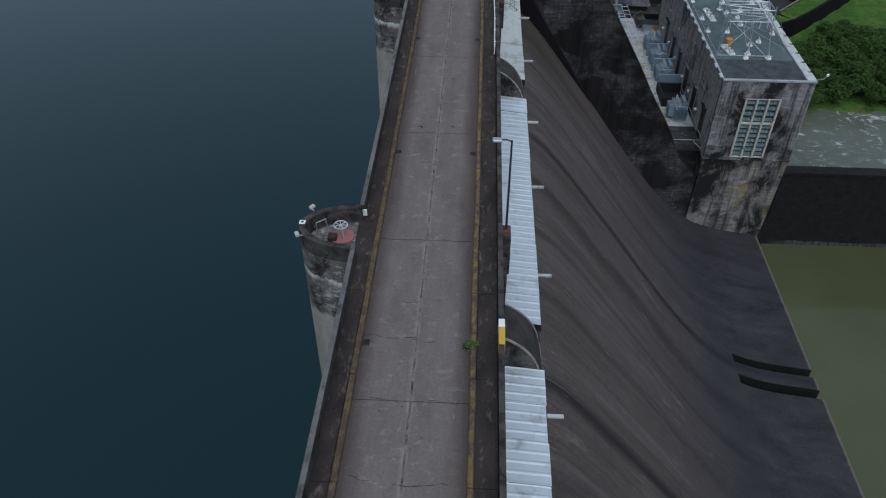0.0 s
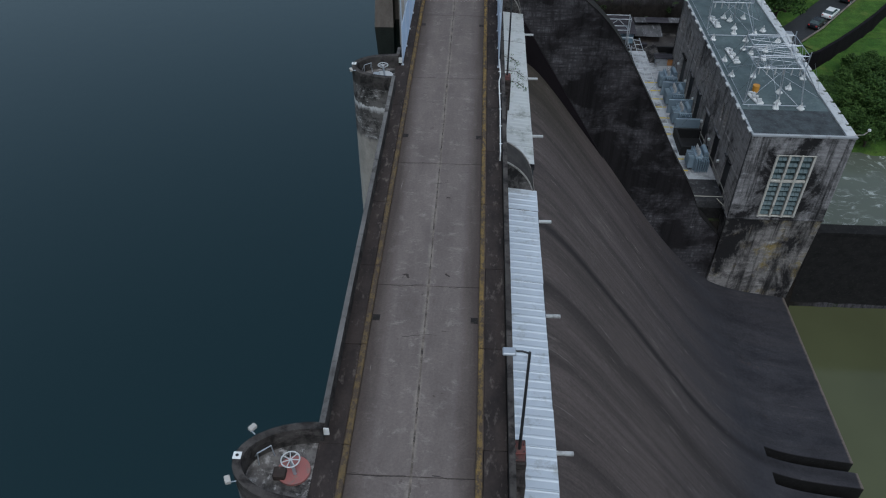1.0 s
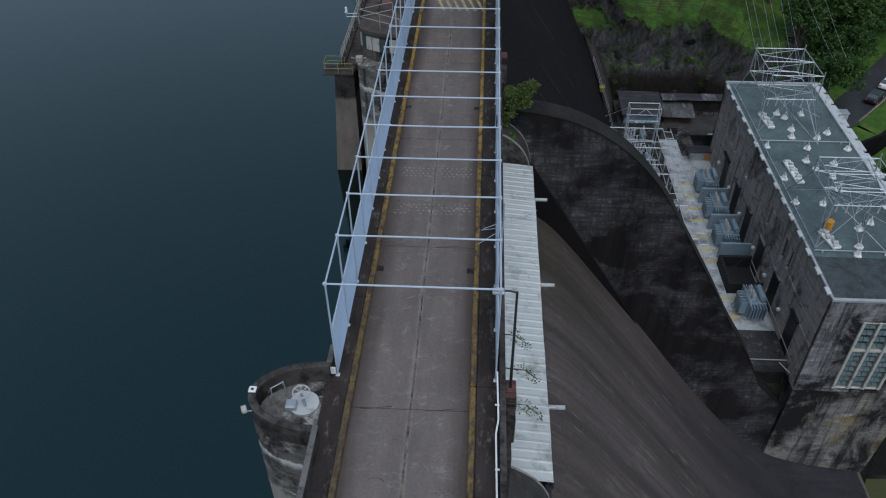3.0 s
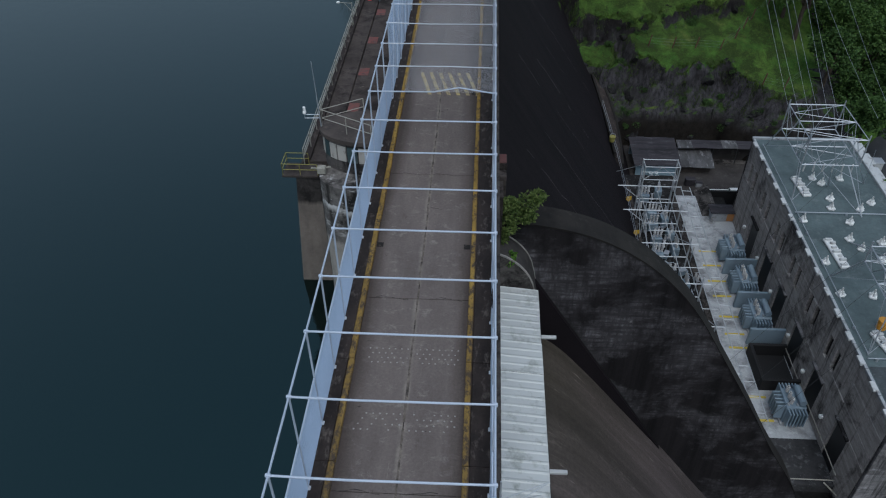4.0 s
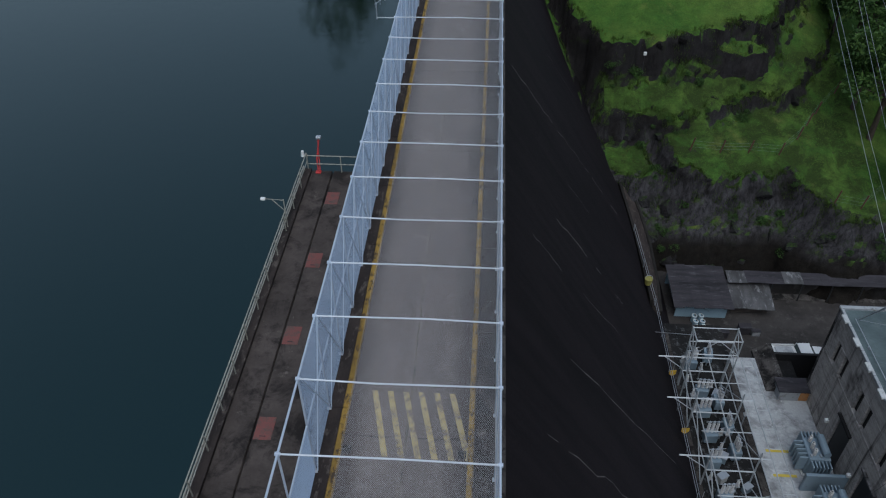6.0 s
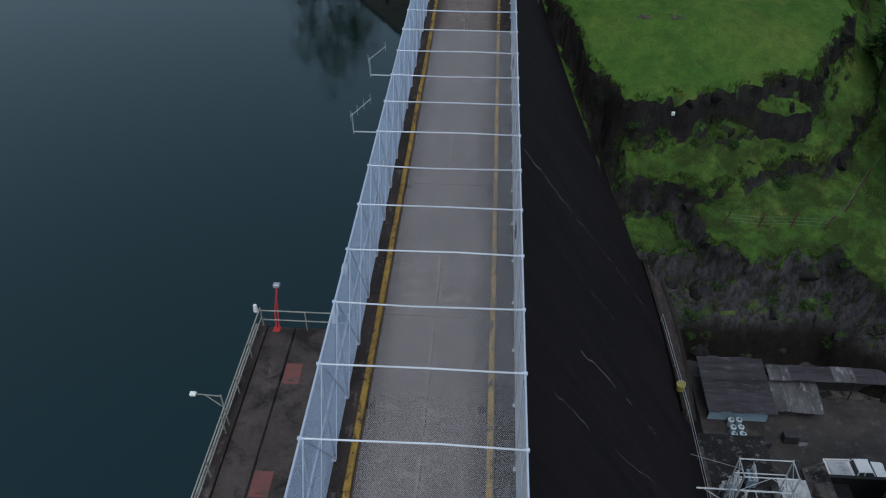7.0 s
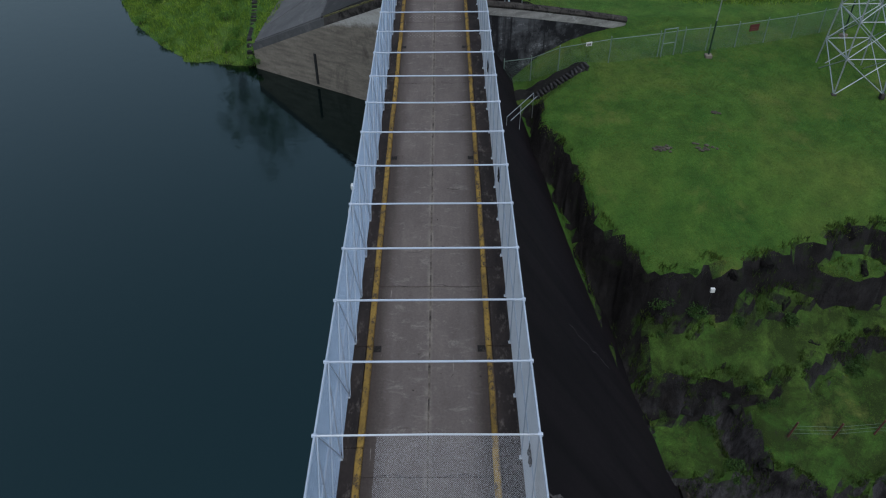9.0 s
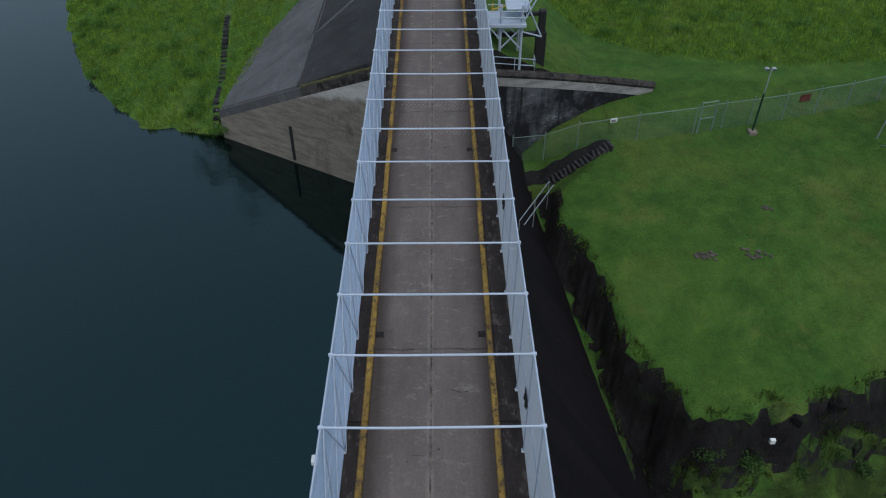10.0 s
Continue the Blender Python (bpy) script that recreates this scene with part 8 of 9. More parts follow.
for x, y, w, h, mname, lab in ((28.4, 176.1, 0.95, 0.62, "red_dark", "dark red metal sign on the lawn fence"), (13.1, 172.6, 0.55, 0.35, "white", "small white sign on the lawn fence")):
    sg = thing("fence_sign", lab, "sign", pose(x, y, ground_z(x, y) + 1.75, 0, 0, 16), "fence signs")
    part("board", block(bmesh.new(), -w / 2, w / 2, -0.1, -0.06, -h / 2, h / 2, 0.01), M[mname], sg)
    for k in range(2):
        part("text_bar", box(bmesh.new(), -w * 0.35, w * 0.35, -0.108, -0.1, -0.02 - k * h * 0.28, 0.05 - k * h * 0.28), M["deck" if mname == "white" else "red_faded"], sg)
tf = [(24.9, 144.4, 0), (28.2, 144.5, 0), (31.4, 144.9, 0), (34.8, 145.0, 0), (37.2, 147.2, 0), (40.2, 151.4, 0), (43.4, 155.3, 0), (46.3, 157.9, 0)]
fence_line("terrace_fence", tf, 1.35, 3.4, 0, "rusty fence posts with slack wires on the terrace", M["rust"], 1.0)
fence_line("terrace_fence", [(39.4, 138.9, 0), (42.4, 139.0, 0), (45.2, 141.5, 0)], 1.5, 3.0, 0, "rusty fence posts with slack wires on the lower ledge", M["rust"], 1.0)


def yard_lamp(x, y, turn):
    th = thing("floodlight_pole", "dark pole with twin floodlights on the lawn", "floodlight pole", pose(x, y, ground_z(x, y), 0, 0, turn), "lawn floodlight poles")
    part("footing", block(bmesh.new(), -0.3, 0.3, -0.3, 0.3, -0.1, 0.25, 0.05), M["abut"], th)
    part("pole", tube(bmesh.new(), (0, 0, 0.2), (0.05, 0, 3.3), 0.075, 8), M["dark_green"], th)
    part("upper_pole", tube(bmesh.new(), (0.05, 0, 3.2), (0.1, 0, 5.2), 0.05, 8), M["galv"], th)
    for s in (-1, 1):
        h = part("lamp_head", block(bmesh.new(), s * 0.25 - 0.15, s * 0.25 + 0.15, -0.2, 0.14, 5.15, 5.33, 0.04), M["trim_grey"], th)
        part("lens", block(bmesh.new(), s * 0.25 - 0.12, s * 0.25 + 0.12, -0.215, -0.2, 5.18, 5.31, 0.005), M["glass"], h)


yard_lamp(24.0, 173.7, 0), yard_lamp(37.9, 178.4, 30)


def lattice_tower(x0, x1, y0, y1, zb, h):
    th = thing("transmission_tower", "galvanised steel lattice transmission tower on the lawn", "pylon")
    cx, cy = (x0 + x1) / 2, (y0 + y1) / 2
    def corner(i, u):
        x, y = ((x0, y0), (x1, y0), (x1, y1), (x0, y1))[i % 4]
        s = 1 - 0.72 * u
        return Vector((cx + (x - cx) * s, cy + (y - cy) * s, zb + h * u))
    for i in range(4):
        part("leg", tube(bmesh.new(), corner(i, -0.01), corner(i, 1), 0.07, 4), M["galv"], th)
        part("footing", block(bmesh.new(), *(v for c in corner(i, 0)[:2] for v in (c - 0.2, c + 0.2)), zb - 0.4, zb + 0.1, 0.04), M["parapet"], th)
    lv = [0, 0.12, 0.24, 0.36, 0.48, 0.6, 0.72, 0.86, 1.0]
    for u, v in zip(lv, lv[1:]):
        for i in range(4):
            part("brace", tube(bmesh.new(), corner(i, u), corner(i + 1, v), 0.045, 4), M["galv"], th)
            part("brace", tube(bmesh.new(), corner(i + 1, u), corner(i, v), 0.045, 4), M["galv"], th)
            part("tie", tube(bmesh.new(), corner(i, v), corner(i + 1, v), 0.04, 4), M["galv"], th)
    for z in (0.78, 0.9):
        part("cross_arm", tube(bmesh.new(), (cx - 4.2, cy, zb + h * z), (cx + 4.2, cy, zb + h * z), 0.09, 4), M["galv"], th)
    return th


TOWER_Z = ground_z(36.0, 171.5)
lattice_tower(33.9, 38.1, 169.5, 174.2, TOWER_Z, 26)
for i in range(6):
    x0, x1, z1 = 33.8 + i * 0.95, 31.6 + i * 1.5, TOWER_Z + 26 * (0.78 if i % 2 else 0.9)
    pts = [(x0 + (x1 - x0) * k / 10, 115.3 + (170.7 - 115.3) * k / 10, -17.0 + (z1 + 17.0) * k / 10 - 5.0 * (k / 10) * (1 - k / 10)) for k in range(11)]
    solid("power_line", pipe(bmesh.new(), pts, 0.014, 4), M["galv"], "thin grey power line from the roof gantry to the tower", "power line", "", "power lines")
for dx in (0.0, 3.6):
    pts = [(40.5 + dx * 0.4, 112 + k * 7.2, -15 + 1.1 * k - 0.35 * k * (8 - k) * 0.3) for k in range(9)]
    solid("power_line", pipe(bmesh.new(), [(p[0] + dx * k * 0.1 + k * 0.7, p[1], p[2]) for k, p in enumerate(pts)], 0.013, 4), M["galv"], "thin grey power line crossing the hillside", "power line", "", "power lines")

# steel stair tower beside the road
st = thing("stair_tower", "pale blue steel access tower with platform and rails", "access tower", Matrix.Translation((4.6, 175.2, 0)))
for x in (0.2, 1.7):
    for y in (0.0, 2.1):
        part("leg", tube(bmesh.new(), (x, y, -3.75), (x, y, 1.6), 0.1, 6), M["steel"], st)
        part("foot", block(bmesh.new(), x - 0.2, x + 0.2, y - 0.2, y + 0.2, -3.8, -3.68, 0.02), M["galv"], st)
part("deck_plate", block(bmesh.new(), -0.6, 2.0, -0.25, 2.3, 0.05, 0.3, 0.02), M["steel"], st)
part("upper_deck", block(bmesh.new(), 0.6, 2.3, 0.4, 2.3, 1.1, 1.2, 0.02), M["steel"], st)
for a, b in (((-0.6, -0.2), (2.0, -0.2)), ((2.0, -0.2), (2.0, 2.2)), ((-0.6, 2.2), (2.0, 2.2))):
    for z in (0.8, 1.25):
        part("rail", tube(bmesh.new(), (*a, z), (*b, z), 0.035), M["steel"], st)
for a, b in (((0.2, 0, -1.6), (1.7, 0, 0)), ((1.7, 0, -1.6), (0.2, 0, 0)), ((0.2, 2.1, -1.6), (1.7, 2.1, 0)), ((1.7, 2.1, -1.6), (0.2, 2.1, 0)), ((1.7, 0, -1.6), (1.7, 2.1, 0)), ((0.2, 0, -0.9), (-0.6, -0.1, 0.05)), ((1.7, 0, -0.3), (3.2, 0.5, -0.9)), ((2.0, 0, 1.6), (3.2, 0.5, -0.9)), ((2.0, 0, 1.6), (2.8, 0.3, 2.6)), ((1.7, 0, 0.2), (2.9, 0.4, 2.4))):
    part("brace", tube(bmesh.new(), a, b, 0.055), M["steel"], st)
part("yellow_rail", tube(bmesh.new(), (-0.4, 0.4, 1.15), (0.5, 0.4, 1.4), 0.05), M["yellow_steel"], st)
part("yellow_rail", tube(bmesh.new(), (-0.4, 0.4, 0.9), (-0.4, 0.4, 1.6), 0.05), M["yellow_steel"], st)
dp = thing("downpipe_box", "black box column hanging beside the access tower", "box column", Matrix.Translation((8.0, 177.4, 0)))
part("column", block(bmesh.new(), -0.38, 0.38, -0.3, 0.3, -3.9, -1.2, 0.03), M["black"], dp)
part("upper_column", block(bmesh.new(), -0.25, 0.25, -0.25, 0.25, -1.2, 0.4, 0.03), M["black"], dp)
part("arm", block(bmesh.new(), -3.6, -0.38, -0.15, 0.15, -1.6, -1.25, 0.02), M["black"], dp)
part("upper_arm", block(bmesh.new(), -1.6, -0.25, -0.15, 0.15, 0.0, 0.25, 0.02), M["black"], dp)
railing("wing_railing", [(4.4, 174.6, -2.9), (7.5, 175.8, -3.7), (7.5, 176.6, -3.7)], 1.0, M["steel"], "pale blue railing on the wing wall", 2, 1.6)

# loose stones on the lawn
def stones(name, x, y, n, spread, label):
    th = thing(name, label, "stones", group="stone patches")
    r2 = random.Random(int(x * 10))
    for i in range(n):
        bm = bmesh.new()
        bmesh.ops.create_icosphere(bm, subdivisions=1, radius=1)
        for v in bm.verts:
            v.co = Vector((v.co.x * r2.uniform(0.1, 0.22), v.co.y * r2.uniform(0.1, 0.18), v.co.z * r2.uniform(0.05, 0.1)))
        px, py = x + r2.gauss(0, spread), y + r2.gauss(0, spread * 0.35)
        o = part("stone", bm, M["stone"], th)
        o.location = (px, py, ground_z(px, py) + 0.04)


stones("stone_patch", 17.6, 161.6, 20, 0.4, "patch of pale stones lying in the lawn")
stones("stone_patch", 21.0, 161.6, 14, 0.6, "patch of flat brown stones lying in the lawn")
stones("stone_patch", 22.6, 165.4, 6, 0.2, "few grey stones lying in the lawn")
cb = thing("cliff_box", "small white box on a post at the cliff edge", "box", Matrix.Translation((19.65, 151.0, -15.35)))
part("post", tube(bmesh.new(), (0, 0, -1.5), (0, 0, 0.35), 0.025), M["dark_steel"], cb)
part("box", block(bmesh.new(), -0.16, 0.16, -0.1, 0.1, 0.3, 0.66, 0.02), M["white"], cb)

# ---- plateau with road and cars ----
def strip(name, pts, w, lift, material, label):
    bm = bmesh.new()
    L = []
    for i, p in enumerate(pts):
        a, b = Vector(pts[max(0, i - 1)]), Vector(pts[min(len(pts) - 1, i + 1)])
        d = (b - a).normalized()
        n = Vector((-d.y, d.x)) * w / 2
        L.append([bm.verts.new((p[0] + s * n.x, p[1] + s * n.y, lift)) for s in (-1, -0.33, 0.33, 1)])
    for r0, r1 in zip(L, L[1:]):
        for q in range(3):
            bm.faces.new((r0[q], r0[q + 1], r1[q + 1], r1[q]))
    return solid(name, bm, material, label, "road", "structure")


strip("access_road", [(40, 127.5), (49, 129.5), (54.5, 133.2), (60.0, 139.2), (65.8, 146.3), (71.3, 153.0), (76.0, 160.3), (84, 173), (97, 193)], 5.2, -34.35, M["asphalt"], "wet dark asphalt access road")
kb = bmesh.new()
for a, b in zip([(57.0, 132.2), (62.5, 138.1), (68.1, 145.2), (73.2, 151.6)], [(62.5, 138.1), (68.1, 145.2), (73.2, 151.6), (78.2, 159.2)]):
    tube(kb, (*a, -34.3), (*b, -34.3), 0.16, 6)
solid("road_kerb", kb, M["abut"], "pale kerb beside the access road", "kerb", "structure")
rw = bmesh.new()
verge = bmesh.new()
W = EDGE + [(120, 218)]
for a, b in zip(W, W[1:]):
    d = (Vector(b) - Vector(a)).normalized()
    n = Vector((d.y, -d.x))
    for bm, lo, hi, z0, z1 in ((rw, -0.1, 0.4, -41, -34.0), (verge, -3.4, -0.1, -40, -34.28)):
        vs = [bm.verts.new((p[0] + n.x * o, p[1] + n.y * o, z)) for z in (z0, z1) for p, o in ((a, lo), (b, lo), (b, hi), (a, hi))]
        for f in ((4, 5, 6, 7), (0, 1, 5, 4), (1, 2, 6, 5), (2, 3, 7, 6), (3, 0, 4, 7)):
            bm.faces.new([vs[i] for i in f])
bmesh.ops.recalc_face_normals(verge, faces=verge.faces[:])
solid("lawn_verge", verge, M["ground"], "mown grass verge along the plateau wall", "verge", "structure")
bmesh.ops.recalc_face_normals(rw, faces=rw.faces[:])
solid("plateau_wall", rw, M["face"], "curved black retaining wall below the lawn strip", "retaining wall", "structure")


def car(x, y, turn, paint_mat, label):
    th = thing("car", label, "car", pose(x, y, -34.35, 0, 0, turn), "parked cars")
    low = [(-2.2, 0.35), (-2.25, 0.75), (-2.0, 0.95), (-0.95, 1.0), (1.6, 1.02), (2.1, 0.95), (2.2, 0.6), (2.15, 0.35)]
    bm = prism(bmesh.new(), low, -0.88, 0.88, "y")
    bmesh.ops.bevel(bm, geom=bm.edges[:], offset=0.06, segments=1, affect="EDGES")
    part("body", bm, paint_mat, th)
    bm = bmesh.new()
    b4 = [bm.verts.new((x2, s * 0.8, 0.98)) for x2 in (-1.2, 1.75) for s in (-1, 1)]
    t4 = [bm.verts.new((x2, s * 0.62, 1.45)) for x2 in (-0.45, 1.2) for s in (-1, 1)]
    for f in ((0, 1, 5, 4), (2, 6, 7, 3), (0, 4, 6, 2), (1, 3, 7, 5)):
        bm.faces.new([(b4 + t4)[i] for i in f])
    bmesh.ops.recalc_face_normals(bm, faces=bm.faces[:])
    part("cabin_glass", bm, M["glass"], th)
    part("roof", block(bmesh.new(), -0.5, 1.25, -0.64, 0.64, 1.43, 1.5, 0.03), paint_mat, th)
    for wx in (-1.4, 1.4):
        for s in (-1, 1):
            w = part("wheel", tube(bmesh.new(), (wx, s * 0.72, 0.33), (wx, s * 0.92, 0.33), 0.33, 14), M["black"], th)
            part("rim", tube(bmesh.new(), (wx, s * 0.92, 0.33), (wx, s * 0.935, 0.33), 0.2, 10), M["galv"], w)
    for s in (-1, 1):
        part("headlight", block(bmesh.new(), -2.27, -2.15, s * 0.62 - 0.18, s * 0.62 + 0.18, 0.62, 0.78, 0.02), M["white"], th)
        part("tail_light", block(bmesh.new(), 2.12, 2.22, s * 0.66 - 0.14, s * 0.66 + 0.14, 0.68, 0.88, 0.02), M["red"], th)


car(65.4, 143.3, 231, M["car_white"], "white saloon car parked beside the access road")
car(61.6, 138.9, 231, M["car_dark"], "dark saloon car parked beside the access road")
car(71.3, 150.8, 231, M["car_dark"], "black saloon car parked further up the access road")
hut = thing("plant_hut", "small pale cabinet beside the access road", "cabinet", Matrix.Translation((54.5, 132.6, -34.5)))
part("body", block(bmesh.new(), -0.7, 0.7, -0.6, 0.6, 0, 1.5, 0.04), M["trim_white"], hut)
part("roof", block(bmesh.new(), -0.8, 0.8, -0.7, 0.7, 1.5, 1.6, 0.03), M["galv"], hut)

# ---- trees ----
def make_tree(seed, h, r, material, leaves=210):
    rt = random.Random(seed)
    th = thing("tree", "broad leafy tree with a dense dark green crown", "tree", group="hillside trees")
    bm = bmesh.new()
    tube(bm, (0, 0, -0.8), (0.1, 0.1, h * 0.45), 0.32, 8, 0.2)
    centres = []
    for k in range(9):
        a = math.tau * k / 9 + rt.uniform(-0.3, 0.3)
        e = Vector((math.cos(a) * r * rt.uniform(0.45, 0.8), math.sin(a) * r * rt.uniform(0.45, 0.8), h * rt.uniform(0.55, 0.9)))
        tube(bm, (0.1, 0.1, h * rt.uniform(0.3, 0.45)), e, 0.12, 5, 0.03)
        centres.append((tuple(e), r * rt.uniform(0.32, 0.5)))
    for k in range(7):
        a = rt.uniform(0, math.tau)
        q = rt.uniform(0, 0.5) * r
        centres.append(((math.cos(a) * q, math.sin(a) * q, h * rt.uniform(0.75, 1.02)), r * rt.uniform(0.3, 0.42)))
    part("trunk", bm, M["bark"], th)
    part("crown", leaf_mesh("crown", centres, leaves, 0.5, material, (1, 1, 0.75), 0.4, seed), None, th)
    return th


protos = [make_tree(s, hh, r, M["leaf"] if s % 2 else M["leaf_mid"]) for s, hh, r in ((1, 9.5, 3.9), (2, 11.0, 4.3), (3, 8.0, 3.4), (4, 6.0, 3.0))]
rt = random.Random(21)
SPOTS = []
for _ in range(900):
    x, y = rt.uniform(44, 92), rt.uniform(132, 235)
    edge = np.interp(y, [132, 138, 146, 160, 175, 235], [50.5, 46.8, 46.5, 44.0, 44.5, 60])
    road_x = np.interp(y, [128, 131.5, 137, 144, 151.5, 160, 172, 190, 240], [52, 55.5, 60, 65, 70.5, 77, 86, 100, 130])
    if x < edge or (x > road_x - 6.0 and x < road_x + 60) or any(math.hypot(x - a, y - b) < 3.7 for a, b in SPOTS):
        continue
    SPOTS.append((x, y))
SPOTS = SPOTS[:105]
used = set()
for i, (x, y) in enumerate(SPOTS):
    k = rt.randrange(3)
    m = pose(x, y, ground_z(x, y) - 0.2, 0, 0, rt.uniform(0, 360)) @ Matrix.Scale(rt.uniform(0.8, 1.2), 4)
    if k not in used:
        used.add(k)
        protos[k].matrix_world = m
    else:
        c = copy_thing(protos[k], m)
        c.matrix_basis = m
bank_spots = []
for _ in range(1500):
    x, y = rt.uniform(46, 92), rt.uniform(104, 129)
    wall = np.interp(x, [43, 54, 58.5, 63, 68, 74, 80, 92], [119, 122.5, 125, 128.5, 133, 141, 150, 170]) - 2.5
    if y < 104 + 0.13 * (x - 46) or y > wall or any(math.hypot(x - a, y - b) < 2.1 for a, b in bank_spots):
        continue
    bank_spots.append((x, y))
bank_spots = bank_spots[:120]
for i, (x, y) in enumerate(bank_spots):
    m = pose(x, y, ground_z(x, y) - 0.8, 0, 0, rt.uniform(0, 360)) @ Matrix.Diagonal((*[rt.uniform(0.45, 0.75)] * 2, rt.uniform(0.35, 0.75), 1))
    if i == 0:
        protos[3].matrix_world = m
    else:
        copy_thing(protos[3], m).matrix_basis = m
tagged(protos[3], "low spreading tree on the river bank")
slender = make_tree(6, 11.0, 4.6, M["leaf_mid"], 42)
tagged(slender, "tall slender open-crowned tree on the reservoir bank", "tree", "bank trees")
for i, (x, y, sc) in enumerate(((-31.5, 231.0, 3.4), (-25.5, 232.0, 2.7), (-37.0, 236.0, 2.3))):
    m = pose(x, y, ground_z(x, y) - 0.3, 0, 0, 40 * i) @ Matrix.Diagonal((sc * 0.5, sc * 0.5, sc, 1))
    if i == 0:
        slender.matrix_world = m
    else:
        copy_thing(slender, m).matrix_basis = m
# shrubs on the rock ledges
def make_shrub(seed):
    th = thing("shrub", "low dark shrub growing on the rock ledge", "shrub", group="ledge shrubs")
    rr2 = random.Random(seed)
    cs = [((rr2.uniform(-0.5, 0.5), rr2.uniform(-0.5, 0.5), rr2.uniform(0.1, 0.5)), rr2.uniform(0.3, 0.55)) for _ in range(4)]
    bm = bmesh.new()
    for c, _ in cs:
        tube(bm, (0, 0, -0.3), c, 0.04, 4, 0.015)
    part("stem", bm, M["bark"], th)
    part("leaves", leaf_mesh("leaves", cs, 90, 0.17, M["leaf"], (1, 1, 0.8), 0.3, seed), None, th)
    return th


shrubs = [make_shrub(s) for s in (31, 32, 33)]
rg = random.Random(44)
done = set()
n = 0
while n < 42:
    x, y = rg.uniform(14, 46), rg.uniform(134.5, 153)
    z = ground_z(x, y)
    if z < -34 or abs(ground_z(x, y + 0.6) - z) < 0.5 or x < 3.3 + (-4.3 - z) / 1.5863 + 0.8:
        continue
    k = n % 3
    m = pose(x, y, z, 0, 0, rg.uniform(0, 360)) @ Matrix.Scale(rg.uniform(0.5, 1.25), 4)
    if k not in done:
        done.add(k)
        shrubs[k].matrix_world = m
    else:
        copy_thing(shrubs[k], m).matrix_basis = m
    n += 1

# leafy bushes in the tall grass of the bank and the meadow
def make_bush(seed):
    th = thing("grass_bush", "leafy light green bush in the tall grass", "bush", group="bank bushes")
    r7 = random.Random(seed)
    cs = [((r7.uniform(-0.7, 0.7), r7.uniform(-0.7, 0.7), r7.uniform(0.2, 0.6)), r7.uniform(0.35, 0.6)) for _ in range(6)]
    bm = bmesh.new()
    for c, _ in cs:
        tube(bm, (0, 0, -0.3), c, 0.03, 4, 0.012)
    part("stem", bm, M["bark"], th)
    part("leaves", leaf_mesh("leaves", cs, 90, 0.15, M["leaf_bright"], (1, 1, 0.75), 0.2, seed), None, th)
    return th


bushes = [make_bush(s) for s in (51, 52, 53)]
r8 = random.Random(9)
n = 0
while n < 70:
    x, y = (r8.uniform(-44, -17.5), r8.uniform(180, 206)) if n < 42 else (r8.uniform(10, 55), r8.uniform(185.5, 208))
    z = ground_z(x, y)
    if z < LAKE + 0.15 or abs(x + 18.8) < 1.0 or (x > 0 and y < np.interp(x, [8, 10.4, 14.9, 18.7, 22.9, 29.7, 38, 60], [200, 196, 190.5, 187, 185.3, 184.3, 185.0, 191])):
        continue
    m = pose(x, y, z, 0, 0, r8.uniform(0, 360)) @ Matrix.Scale(r8.uniform(0.5, 1.1), 4)
    if n in (0, 1, 2):
        bushes[n].matrix_world = m
    else:
        copy_thing(bushes[n % 3], m).matrix_basis = m
    n += 1

for x, y, z, sc in ((-17.5, 179.3, LAKE + 0.5, 0.9), (-18.1, 179.2, LAKE + 0.25, 0.7), (-17.3, 180.4, LAKE + 1.2, 0.8), (-17.05, 178.95, LAKE + 0.7, 0.6)):
    copy_thing(bushes[0], pose(x, y, z, 0, 0, 80 * x)).matrix_basis = pose(x, y, z, 0, 0, 80 * x) @ Matrix.Scale(sc, 4)
# rocks standing out of the cliffs and ledges
def rock_mesh(seed):
    """Boulder split along random planes, then roughened."""
    rq = random.Random(seed)
    cuts = [(Vector((rq.gauss(0, 1), rq.gauss(0, 1), rq.gauss(0, 0.8))).normalized(), rq.uniform(0.5, 0.95)) for _ in range(15)]
    bm = bmesh.new()
    bmesh.ops.create_icosphere(bm, subdivisions=4, radius=1)
    for v in bm.verts:
        p = v.co.copy()
        r = min([1.1] + [d / max(0.05, n.dot(p)) for n, d in cuts if n.dot(p) > 0.05])
        r += 0.07 * noise.fractal(p * 2.2 + Vector((seed, 0, 0)), 0.9, 2.0, 4) + 0.06 * noise.ridged_multi_fractal(p * 3.1 + Vector((0, seed, 0)), 0.9, 2.1, 4, 0.9, 2.0)
        v.co = p * r * 0.9
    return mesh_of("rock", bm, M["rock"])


rock_meshes = [rock_mesh(s) for s in (3.1, 7.7, 12.3, 19.9)]
rk = random.Random(77)
cand = np.random.RandomState(77).uniform((10, 135.5), (47, 171), (4000, 2))
cx, cy = cand[:, 0].reshape(1, -1), cand[:, 1].reshape(1, -1)
cz = heights(cx, cy)[0]
drop, rise = cz - heights(cx, cy - 1.2)[0], heights(cx, cy + 0.8)[0] - cz
spots = []
for (x, y), z, d, r in zip(cand.tolist(), cz.tolist(), drop.tolist(), rise.tolist()):
    if z < -33.6 or x < 5.0 + (-4.3 - z) / 1.5863 or d < 1.2 or r < 0.4 or (z > -21 and x < 19) or any(math.hypot(x - a, y - b) < (2.6 if z < -24 else 1.8) for a, b, _ in spots):
        continue
    spots.append((x, y, z))
spots = spots[:60]
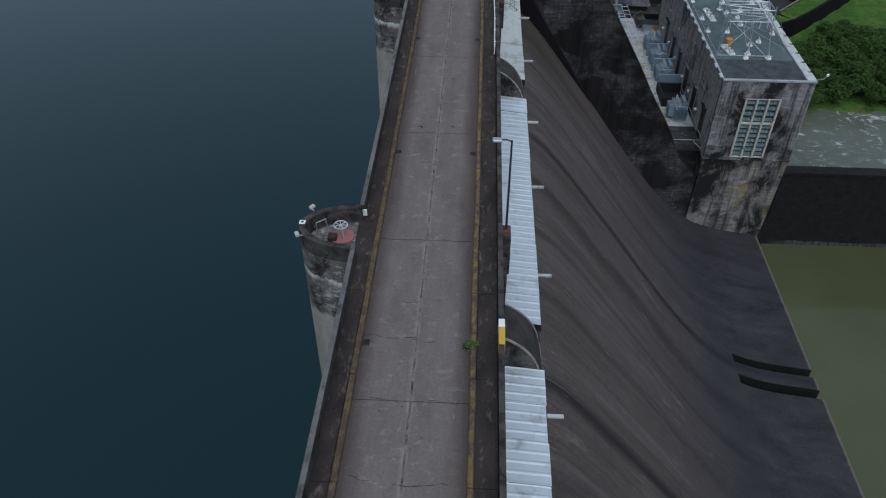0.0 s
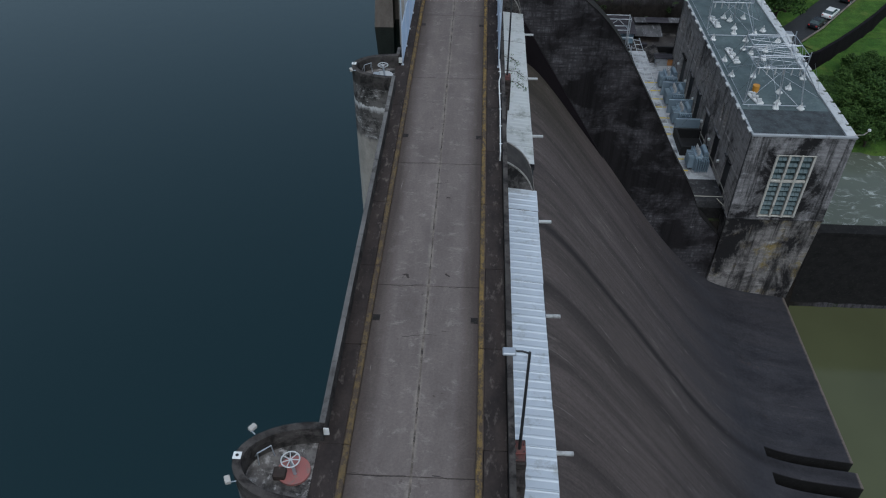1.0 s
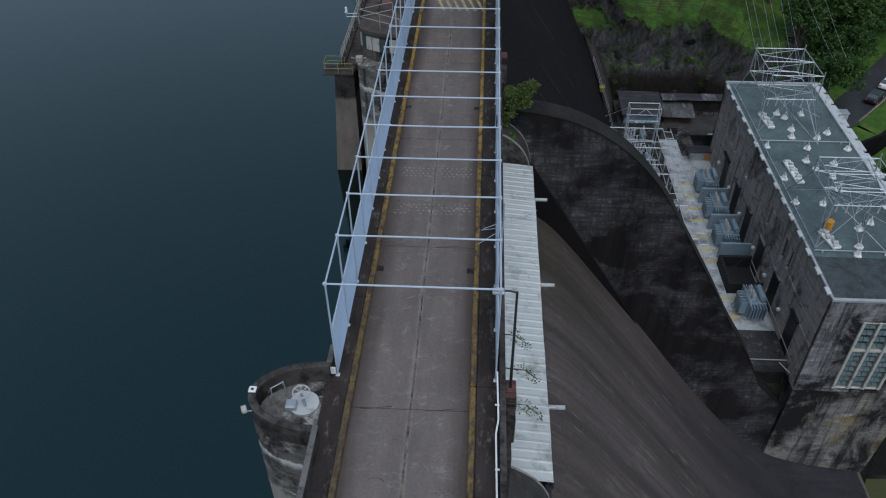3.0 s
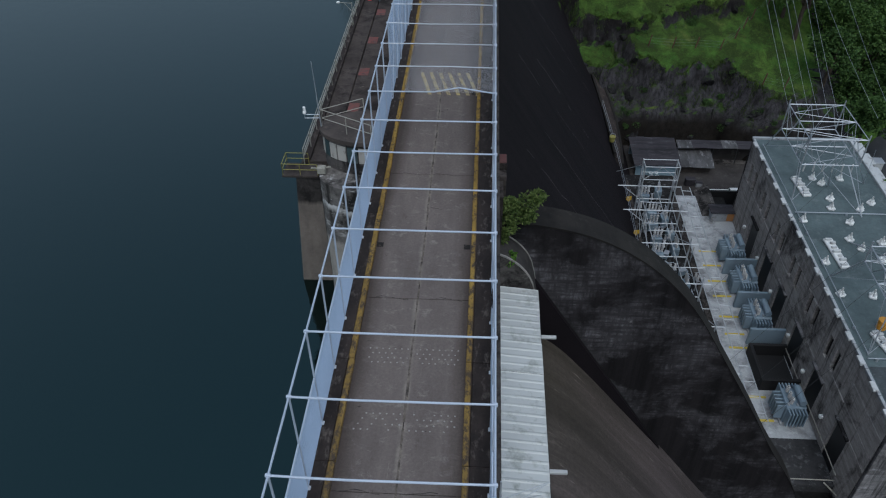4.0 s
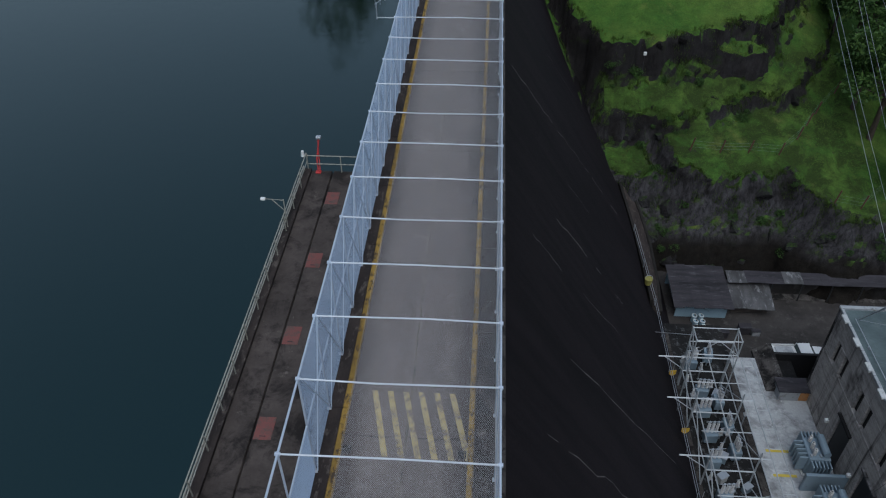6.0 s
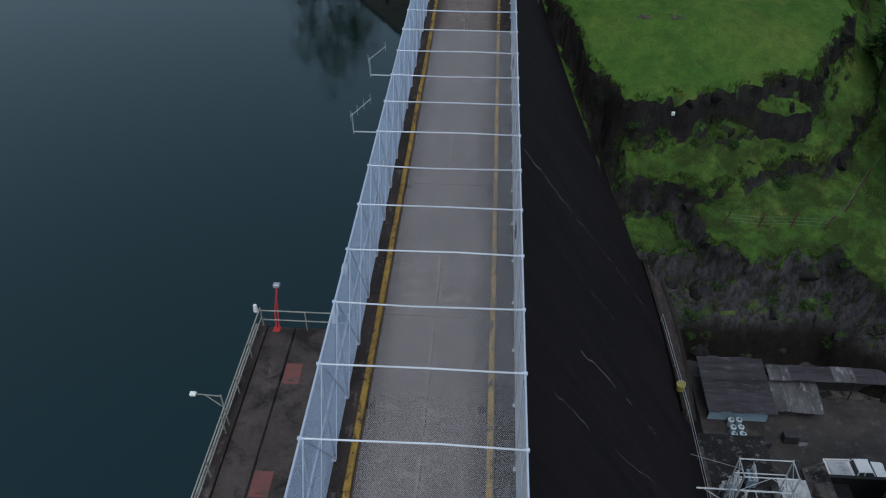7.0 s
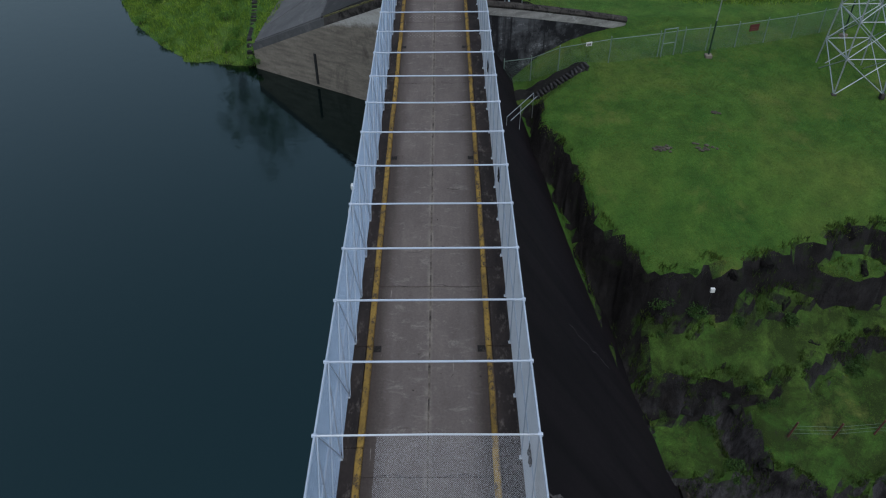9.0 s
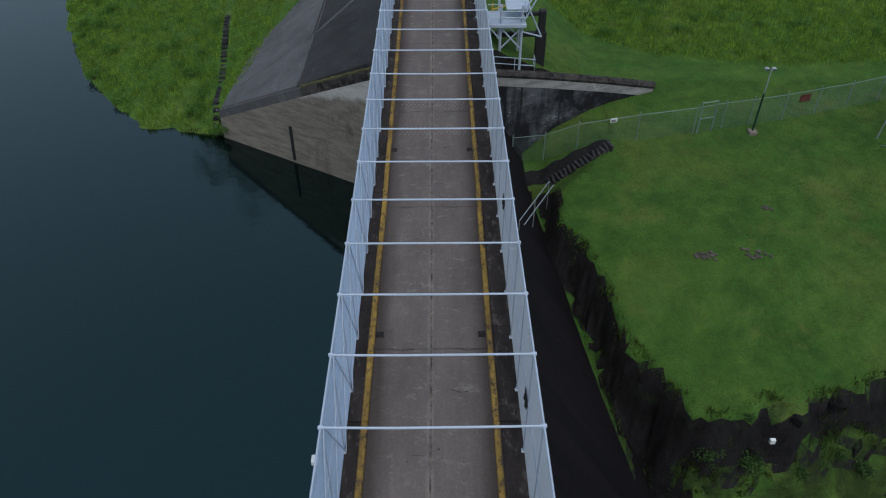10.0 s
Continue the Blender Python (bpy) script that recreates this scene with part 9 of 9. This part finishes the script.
for i, (x, y, z) in enumerate(spots):
    sc = rk.uniform(0.6, 1.2) * (1.25 if z < -24 else 0.7)
    ob = tagged(new("rock", rock_meshes[i % 4]), "dark mossy rock standing out of the hillside", "rock", "hillside rocks")
    ob.matrix_world = pose(x, y + 0.45 * sc, z - 0.75 * sc, rk.uniform(-15, 15), rk.uniform(-15, 15), rk.uniform(0, 360)) @ Matrix.Diagonal((sc * rk.uniform(1.2, 2.2), sc * 0.9, sc * rk.uniform(0.9, 1.4), 1))

# ---- tall grass ----
def grass_field(name, pts_fn, count, lo, hi, seed, label, material="blade"):
    r3 = np.random.RandomState(seed)
    px, py = pts_fn(r3, count)
    pz = heights(px.reshape(1, -1), py.reshape(1, -1))[0]
    keep = (pz > LAKE + 0.05) | (px > 0)
    px, py, pz = px[keep], py[keep], pz[keep]
    n = len(px)
    a, h, w = r3.uniform(0, math.tau, n), r3.uniform(lo, hi, n), r3.uniform(0.018, 0.05, n)
    if lo > 0.18:  # uneven clumps
        h = h * (0.75 + 0.35 * np.sin(px * 1.9 + 1.5 * np.sin(py * 1.3)) * np.sin(py * 1.7 + 1.4 * np.sin(px * 0.8)) + 0.2 * np.sin(px * 4.1 + py * 3.3))
    lx, ly = r3.normal(0, 0.3, n) * h, r3.normal(0, 0.3, n) * h
    v = np.empty((n, 3, 3))
    v[:, 0] = np.stack([px - np.cos(a) * w, py - np.sin(a) * w, pz - 0.05], 1)
    v[:, 1] = np.stack([px + np.cos(a) * w, py + np.sin(a) * w, pz - 0.05], 1)
    v[:, 2] = np.stack([px + lx, py + ly, pz + h], 1)
    me = bpy.data.meshes.new(name)
    me.from_pydata(v.reshape(-1, 3).tolist(), [], np.arange(3 * n).reshape(-1, 3).tolist())
    me.materials.append(M[material])
    return tagged(new(name, me), label, "grass", "", "stuff")


def bank_points(r3, count):
    y = r3.uniform(178, 222, count * 2)
    x = r3.uniform(-45, -13.5, count * 2)
    pave = np.interp(y, [178.6, 184, 192, 205], [-17.3, -16.3, -15.0, -13.7])
    k = (x < pave + 0.1) & (np.abs(x + 18.2 + (y - 180.3) * 0.105) > 0.4)
    return x[k][:count], y[k][:count]


def far_points(r3, count):
    y = r3.uniform(180, 218, count * 2)
    x = r3.uniform(8, 60, count * 2)
    edge = np.interp(x, [8, 10.4, 14.9, 18.7, 22.9, 29.7, 38, 60], [199, 195, 189.5, 186, 184.3, 183.3, 184.0, 190])
    k = y > edge + r3.normal(0, 0.25, count * 2)
    return x[k][:count], y[k][:count]


grass_field("tall_grass", bank_points, 110000, 0.2, 0.6, 5, "tall bright grass on the reservoir bank")
grass_field("tall_grass", far_points, 130000, 0.25, 0.7, 6, "tall bright grass beyond the lawn")


def hill_points(r3, count):
    """Flats and gentle ledges of the hill: more blades where the ground is level."""
    x, y = r3.uniform(8, 47, count), r3.uniform(136, 181, count)
    h = [heights(q.reshape(1, -1), w.reshape(1, -1))[0] for q, w in ((x, y), (x + 0.5, y), (x, y + 0.5))]
    slope = np.hypot(h[1] - h[0], h[2] - h[0]) / 0.5
    k = (slope < r3.uniform(0.2, 1.5, count)) & (h[0] > -29.6) & (x > 3.5 + (-4.3 - h[0]) / 1.5863)
    k &= (h[0] > -16) | (r3.uniform(0, 1, count) < 0.45)
    return x[k], y[k]


grass_field("short_grass", hill_points, 260000, 0.03, 0.08, 7, "short grass with uneven tufts on lawn and ledges", "blade_short")


def rim_points(r3, count):
    """Long grass hanging over the rock edges."""
    x, y = r3.uniform(9, 47, count), r3.uniform(136, 172, count)
    h = [heights(q.reshape(1, -1), w.reshape(1, -1))[0] for q, w in ((x, y), (x + 0.6, y), (x, y - 0.6))]
    drop = np.maximum(h[0] - h[2], np.abs(h[1] - h[0]))
    clump = np.sin(x * 1.7 + 2 * np.sin(y * 0.9)) + np.sin(y * 2.3 + 1.3 * np.sin(x * 1.1))
    k = (drop > 0.5) & (drop < 2.6) & (clump > -0.3) & (h[0] > -29.6) & (x > 3.5 + (-4.3 - h[0]) / 1.5863)
    return x[k], y[k]


grass_field("rim_grass", rim_points, 150000, 0.15, 0.45, 8, "long dark grass hanging over the rock ledges", "rim_blade")
for i in range(27):
    y = 180.2 + i * 0.56
    x = -18.2 - 0.105 * (y - 180.3)
    bm = block(bmesh.new(), -0.27, 0.27, -0.265, 0.265, -0.5, 0.05, 0.03)
    ob = solid("drain_step", bm, M["yard_dark"], "dark concrete step of the bank drain", "step", "", "bank drain steps")
    ob.location = (x, y, ground_z(x, y) + 0.03)
